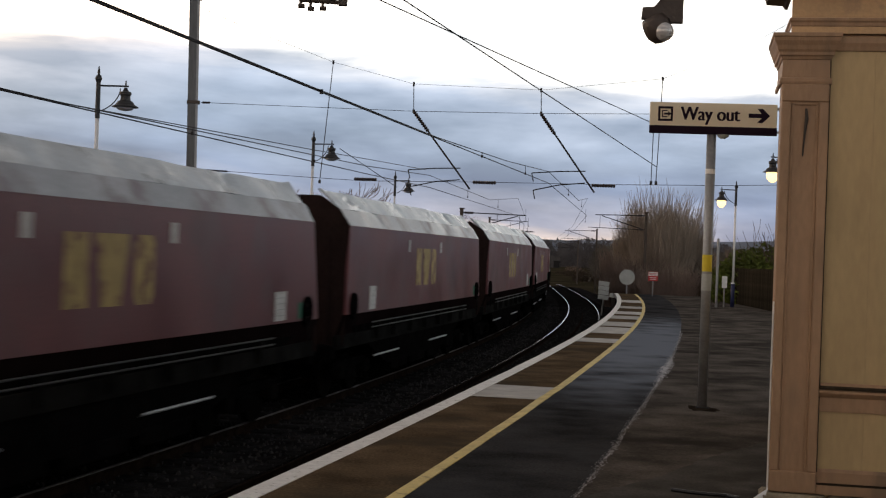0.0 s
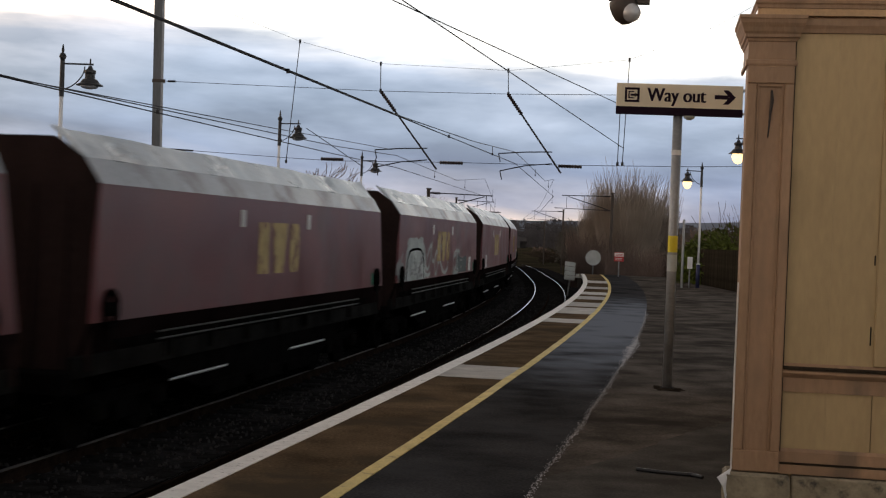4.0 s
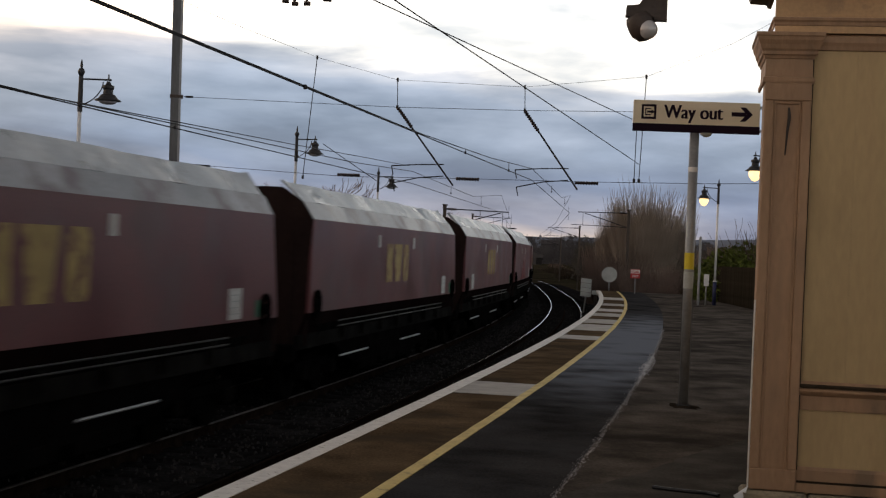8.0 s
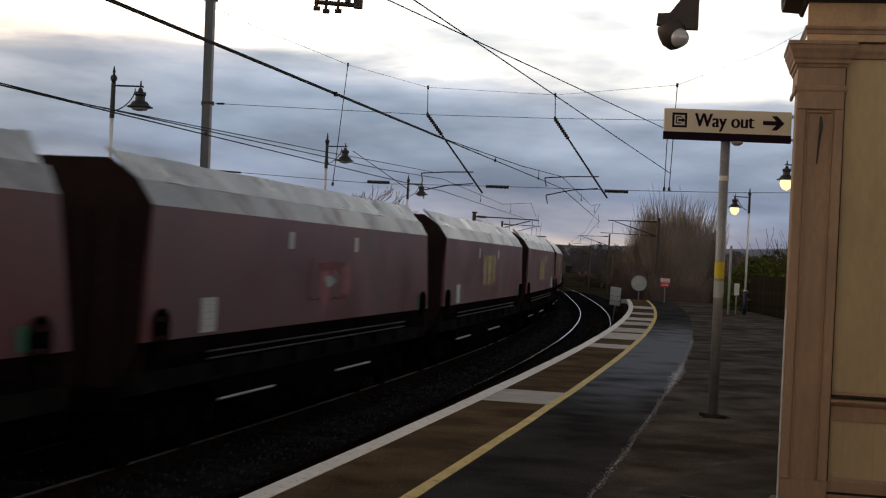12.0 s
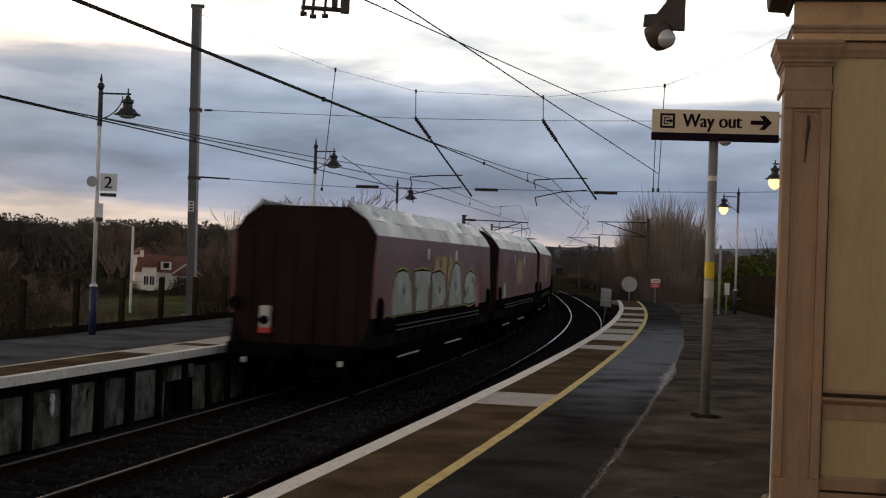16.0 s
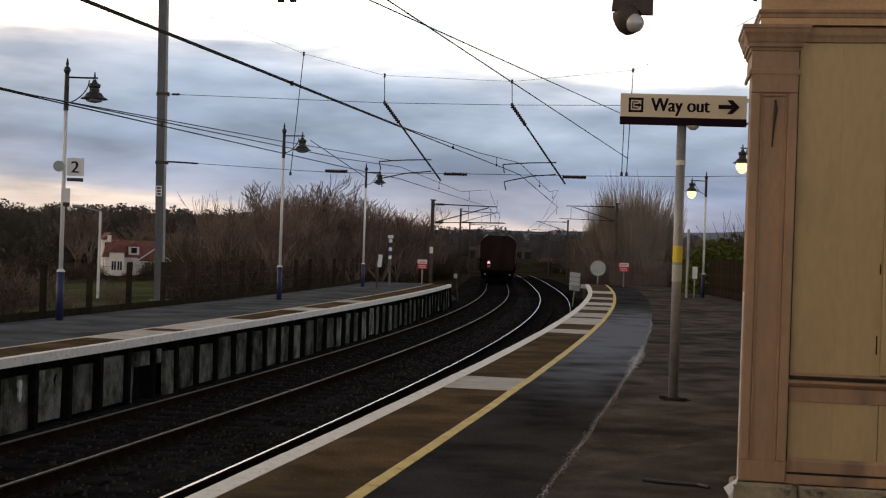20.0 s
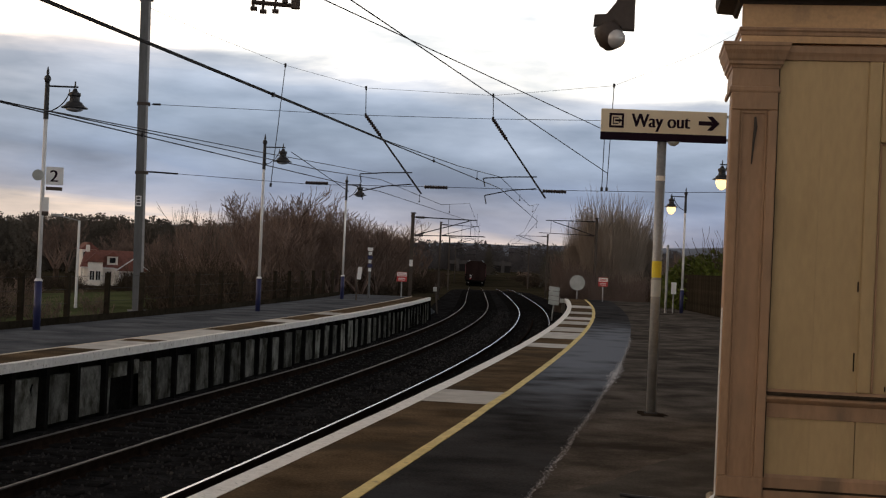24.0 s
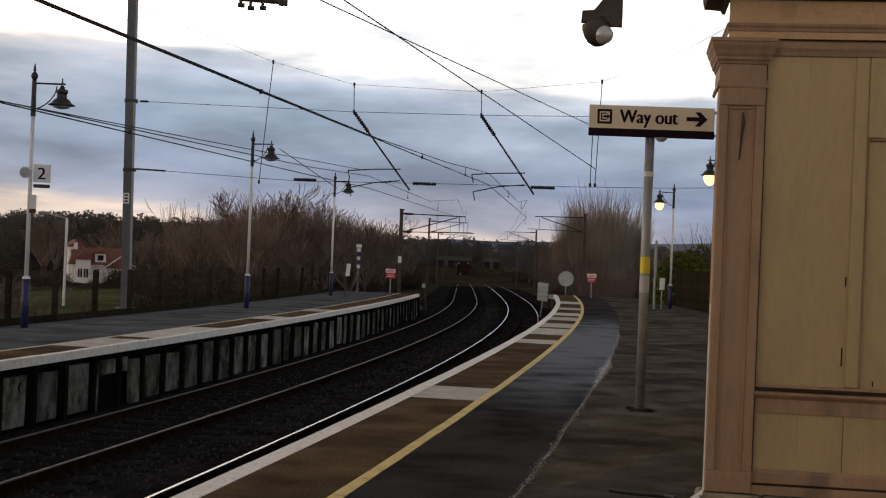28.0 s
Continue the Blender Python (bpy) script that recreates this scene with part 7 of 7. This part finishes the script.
def house():
    g = thing("bungalow", "pale rendered bungalow with red tiled roofs among shrubs", "house", pose(-29.7, 146, -2.6, 0, 0, 14))
    part("wall", boxed(-2.9, 2.9, -2.2, 2.2, 0, 1.9), M["render"], g)

    def gable(x0, x1, y0, y1, z0, z1, along_x):
        bm = bmesh.new()
        if along_x:
            ym = (y0 + y1) / 2
            return prism(bm, [(x0, y0, z0), (x0, y1, z0), (x0 + 0.5, ym, z1)], [(x1, y0, z0), (x1, y1, z0), (x1 - 0.5, ym, z1)])
        xm = (x0 + x1) / 2
        return prism(bm, [(x0, y0, z0), (x1, y0, z0), (xm, y0, z1)], [(x0, y1, z0), (x1, y1, z0), (xm, y1, z1)])

    part("roof", gable(-3.2, 3.2, -2.5, 2.5, 1.85, 3.7, True), M["roofred"], g, "red clay tiled roof")
    wing = part("wing", boxed(0.6, 3.4, -4.2, -2.2, 0, 1.7), M["render"], g)
    part("wing_roof", gable(0.3, 3.7, -4.5, -1.0, 1.65, 2.9, False), M["roofred"], wing)
    bay = part("bay", boxed(-2.5, -1.0, -2.9, -2.2, 0, 2.5), M["render"], g)
    part("bay_roof", gable(-2.75, -0.75, -3.1, 0.2, 2.45, 3.4, False), M["roofred"], bay)
    for x, y in ((-2.05, -2.9), (-1.45, -2.9), (-0.3, -2.2), (1.3, -4.2), (2.0, -4.2), (2.7, -4.2)):
        w = part("window", boxed(x - 0.22, x + 0.22, y - 0.02, y + 0.05, 0.6, 1.5), M["window"], g, "dark glazed window")
        part("frame", boxed(x - 0.03, x + 0.03, y - 0.04, y - 0.022, 0.6, 1.5), M["whitepaint"], w)
    part("chimney", boxed(-2.7, -2.3, -0.3, 0.3, 2.6, 4.2, 0.02), M["render"], g)
    dormer = part("dormer", boxed(-0.55, 0.55, -2.0, -0.9, 2.2, 3.1), M["render"], g, "white dormer in the roof")
    part("dormer_roof", gable(-0.75, 0.75, -2.15, -0.2, 3.08, 3.6, False), M["roofred"], dormer)
    part("dormer_window", boxed(-0.3, 0.3, -2.03, -1.98, 2.4, 2.95), M["window"], dormer)
    part("barge_board", tubed([(0.25, -4.52, 1.66), (2.0, -4.52, 2.92), (3.75, -4.52, 1.66)], 0.07, 5), M["whitepaint"], wing, "white barge board")
    for x in (0.7, 1.65, 2.35, 3.3):
        part("pier", boxed(x - 0.09, x + 0.09, -4.27, -4.19, 0, 1.66), M["whitepaint"], wing)
    part("gutter", tubed([(-3.2, -2.52, 1.86), (0.3, -2.52, 1.86)], 0.06, 5), M["whitepaint"], g)

    def villa(az, r, top, wide):
        """A two-storey house of which only the upper part shows over the trees."""
        a = radians(az)
        v = thing("villa", "pale two-storey house half hidden by trees", "house", pose(r * math.sin(a), r * math.cos(a), -3.4, 0, 0, -az + 8), group="far houses")
        h = top + 3.4
        part("wall", boxed(-wide, wide, -2.0, 2.0, 0, h - 0.75), M["render"], v)
        part("roof", gable(-wide - 0.25, wide + 0.25, -2.2, 2.2, h - 0.8, h, False), M["roofred"], v)
        for x in (-wide * 0.5, wide * 0.5):
            part("window", boxed(x - 0.25, x + 0.25, -2.03, -1.97, h - 1.9, h - 1.1), M["window"], v)

    for az, r, top, wide in ((-12.5, 156, 1.9, 0.8), (-8.5, 213, 2.5, 0.9)):
        villa(az, r, top, wide)


house()
# mown lawn beyond the fence
def lawn():
    bm = bmesh.new()
    grid = {}
    for i in range(23):
        for j in range(23):
            u, v = i / 22, j / 22
            x, y = -44 + 36 * u + 4 * math.sin(v * 5), 42 + 60 * v + 9 * u
            grid[i, j] = bm.verts.new((x, y, ground_z(x, y) + 0.16 + 0.03 * noise.noise((x * 0.4, y * 0.4, 0))))
    for i in range(22):
        for j in range(22):
            bm.faces.new((grid[i, j], grid[i + 1, j], grid[i + 1, j + 1], grid[i, j + 1]))
    solid("lawn", bm, M["field"], "mown green lawn beyond the railway", "lawn", kind="structure", smooth=True)


lawn()
g = thing("lamp_column", "slim pale street lamp beyond the fence", "street lamp", pose(-15.05, 66.0, -2.0))
part("column", tubed([(0, 0, 0), (0, 0, 4.75)], [0.075, 0.06], 8), M["whitepaint"], g)
part("arm", tubed([(0, 0, 4.75), (-0.9, 0, 4.95)], 0.03, 6), M["galv"], g)
part("head", boxed(-1.35, -0.8, -0.09, 0.09, 4.92, 5.04, 0.02), M["galv"], g)


def woodland(name, r0, r1, az0, az1, h0, h1, zb, n, seed, label, mat="wood", size=0.19, leaves=330):
    """A far belt of trees: many rounded clumps of small faces over a dense understorey."""
    rng = random.Random(seed)
    verts, faces = [], []
    for _ in range(n):
        a, r = radians(rng.uniform(az0, az1)), rng.uniform(r0, r1)
        x, y = r * math.sin(a), r * math.cos(a)
        h, w = rng.uniform(h0, h1), rng.uniform(2.0, 4.5)
        for _k in range(leaves):
            u = rng.random() ** 0.75
            c = Vector((x + rng.gauss(0, w * 0.45 * (1.25 - u * 0.85)), y + rng.gauss(0, w * 0.4), zb + h * u))
            s = size * rng.uniform(0.5, 1.4)
            n1 = Vector((rng.gauss(0, 1), rng.gauss(0, 1), rng.gauss(0, 0.7))).normalized()
            t = n1.orthogonal().normalized()
            b = n1.cross(t)
            i = len(verts)
            verts += [c + t * s * p + b * s * q for p, q in ((-1, -0.3), (0.2, -0.9), (1, 0.2), (-0.1, 1))]
            faces.append((i, i + 1, i + 2, i + 3))
    me = bpy.data.meshes.new(name)
    me.from_pydata(verts, [], faces)
    me.materials.append(M[mat])
    tagged(new(name, me), label, "woodland", kind="stuff")


woodland("woodland", 230, 330, -24, -6, 8.0, 11.0, -4, 1000, 5, "dark distant woodland on the skyline", leaves=240)
woodland("woodland", 170, 260, -8, 0.5, 5, 7.5, -4, 420, 6, "dark trees beyond the railway cutting")
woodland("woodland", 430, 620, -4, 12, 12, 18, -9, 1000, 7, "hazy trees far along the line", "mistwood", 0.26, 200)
woodland("woodland", 180, 300, 6.5, 22, 5, 8.0, -4, 480, 8, "dark trees beyond the platform's end")

# unseen plain wall added behind the camera to darken the building's lower part
solid("light_block_wall", boxed(-0.8, 15.0, -8.9, -8.5, -0.02, 4.7), M["cream"], "unseen plain cream wall added to block low sky light", "wall", kind="structure")

# unseen trees added behind station and camera: they darken reflections and low sky light
woodland("woodland", 30, 48, 40, 185, 4.5, 7.5, -1.6, 420, 9, "unseen dark trees added to block low sky light", "scrub", 0.4, 170)


def conifer(x, y, z, h):
    """A far pointed evergreen: tiers of drooping fronds round a trunk."""
    rng = random.Random(17)
    g = thing("conifer", "dark pointed conifer far along the line", "tree", pose(x, y, z))
    part("trunk", tubed([(0, 0, 0), (0, 0, h)], [0.3, 0.04], 6), M["wood"], g)
    bm = bmesh.new()
    for k in range(420):
        u = rng.uniform(0.08, 1)
        a, r = rng.uniform(0, 6.28), (1 - u) * h * 0.42 * rng.uniform(0.5, 1.15) + 0.3
        c = Vector((0, 0, h * u))
        d = Vector((math.cos(a), math.sin(a), -0.25))
        side = Vector((-math.sin(a), math.cos(a), 0)) * 0.45
        bm.faces.new([bm.verts.new(p) for p in (c, c + d * r * 0.6 + side, c + d * r, c + d * r * 0.6 - side)])
    part("crown", bm, M["wood"], g, "dark drooping fronds")


conifer(23.5, 330, -4.5, 10.5)


def overbridge():
    """A low road bridge over the line, far off."""
    m = place(395, 1.6, -3.2)
    g = thing("road_bridge", "hazy pale road bridge over the line in the distance", "bridge", m)
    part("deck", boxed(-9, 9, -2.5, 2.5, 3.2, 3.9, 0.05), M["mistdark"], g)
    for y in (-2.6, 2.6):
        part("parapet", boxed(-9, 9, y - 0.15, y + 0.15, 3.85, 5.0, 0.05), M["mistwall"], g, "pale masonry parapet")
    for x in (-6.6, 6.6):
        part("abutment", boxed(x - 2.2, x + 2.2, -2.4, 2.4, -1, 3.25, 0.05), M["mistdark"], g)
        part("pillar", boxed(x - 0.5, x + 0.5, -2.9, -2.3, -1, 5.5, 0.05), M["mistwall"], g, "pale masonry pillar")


overbridge()
def hills():
    bm = bmesh.new()
    prev = None
    for k in range(90):
        a = radians(-50 + k * 1.2)
        h = 42 + 34 * noise.noise((k * 0.13, 3.3, 0)) + 12 * noise.noise((k * 0.4, 7, 0))
        ring = [bm.verts.new((r * math.sin(a), r * math.cos(a), z)) for r, z in ((2300, -8), (2700, h * 0.7), (3000, h), (3400, -8))]
        if prev:
            for j in range(3):
                bm.faces.new((prev[j], prev[j + 1], ring[j + 1], ring[j]))
        prev = ring
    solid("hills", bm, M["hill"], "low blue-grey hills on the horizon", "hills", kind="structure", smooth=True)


hills()


def verge():
    """Rough grass bank between the line and the near platform's end."""
    rng = random.Random(55)
    bm = bmesh.new()
    for _ in range(5200):
        x, y, h = on_line(rng.uniform(64, 104), rng.gauss(8.2, 1.0))
        z, l = -1.5, rng.uniform(0.25, 0.6)
        a = rng.uniform(0, 6.28)
        w = 0.03
        tip = Vector((x + rng.gauss(0, 0.15), y + rng.gauss(0, 0.15), z + l))
        bm.faces.new([bm.verts.new(p) for p in ((x - w * math.cos(a), y - w * math.sin(a), z), (x + w * math.cos(a), y + w * math.sin(a), z), tip)])
    solid("rough_grass", bm, M["field"], "rough green grass bank beside the line", "grass", kind="stuff")


verge()

motions()
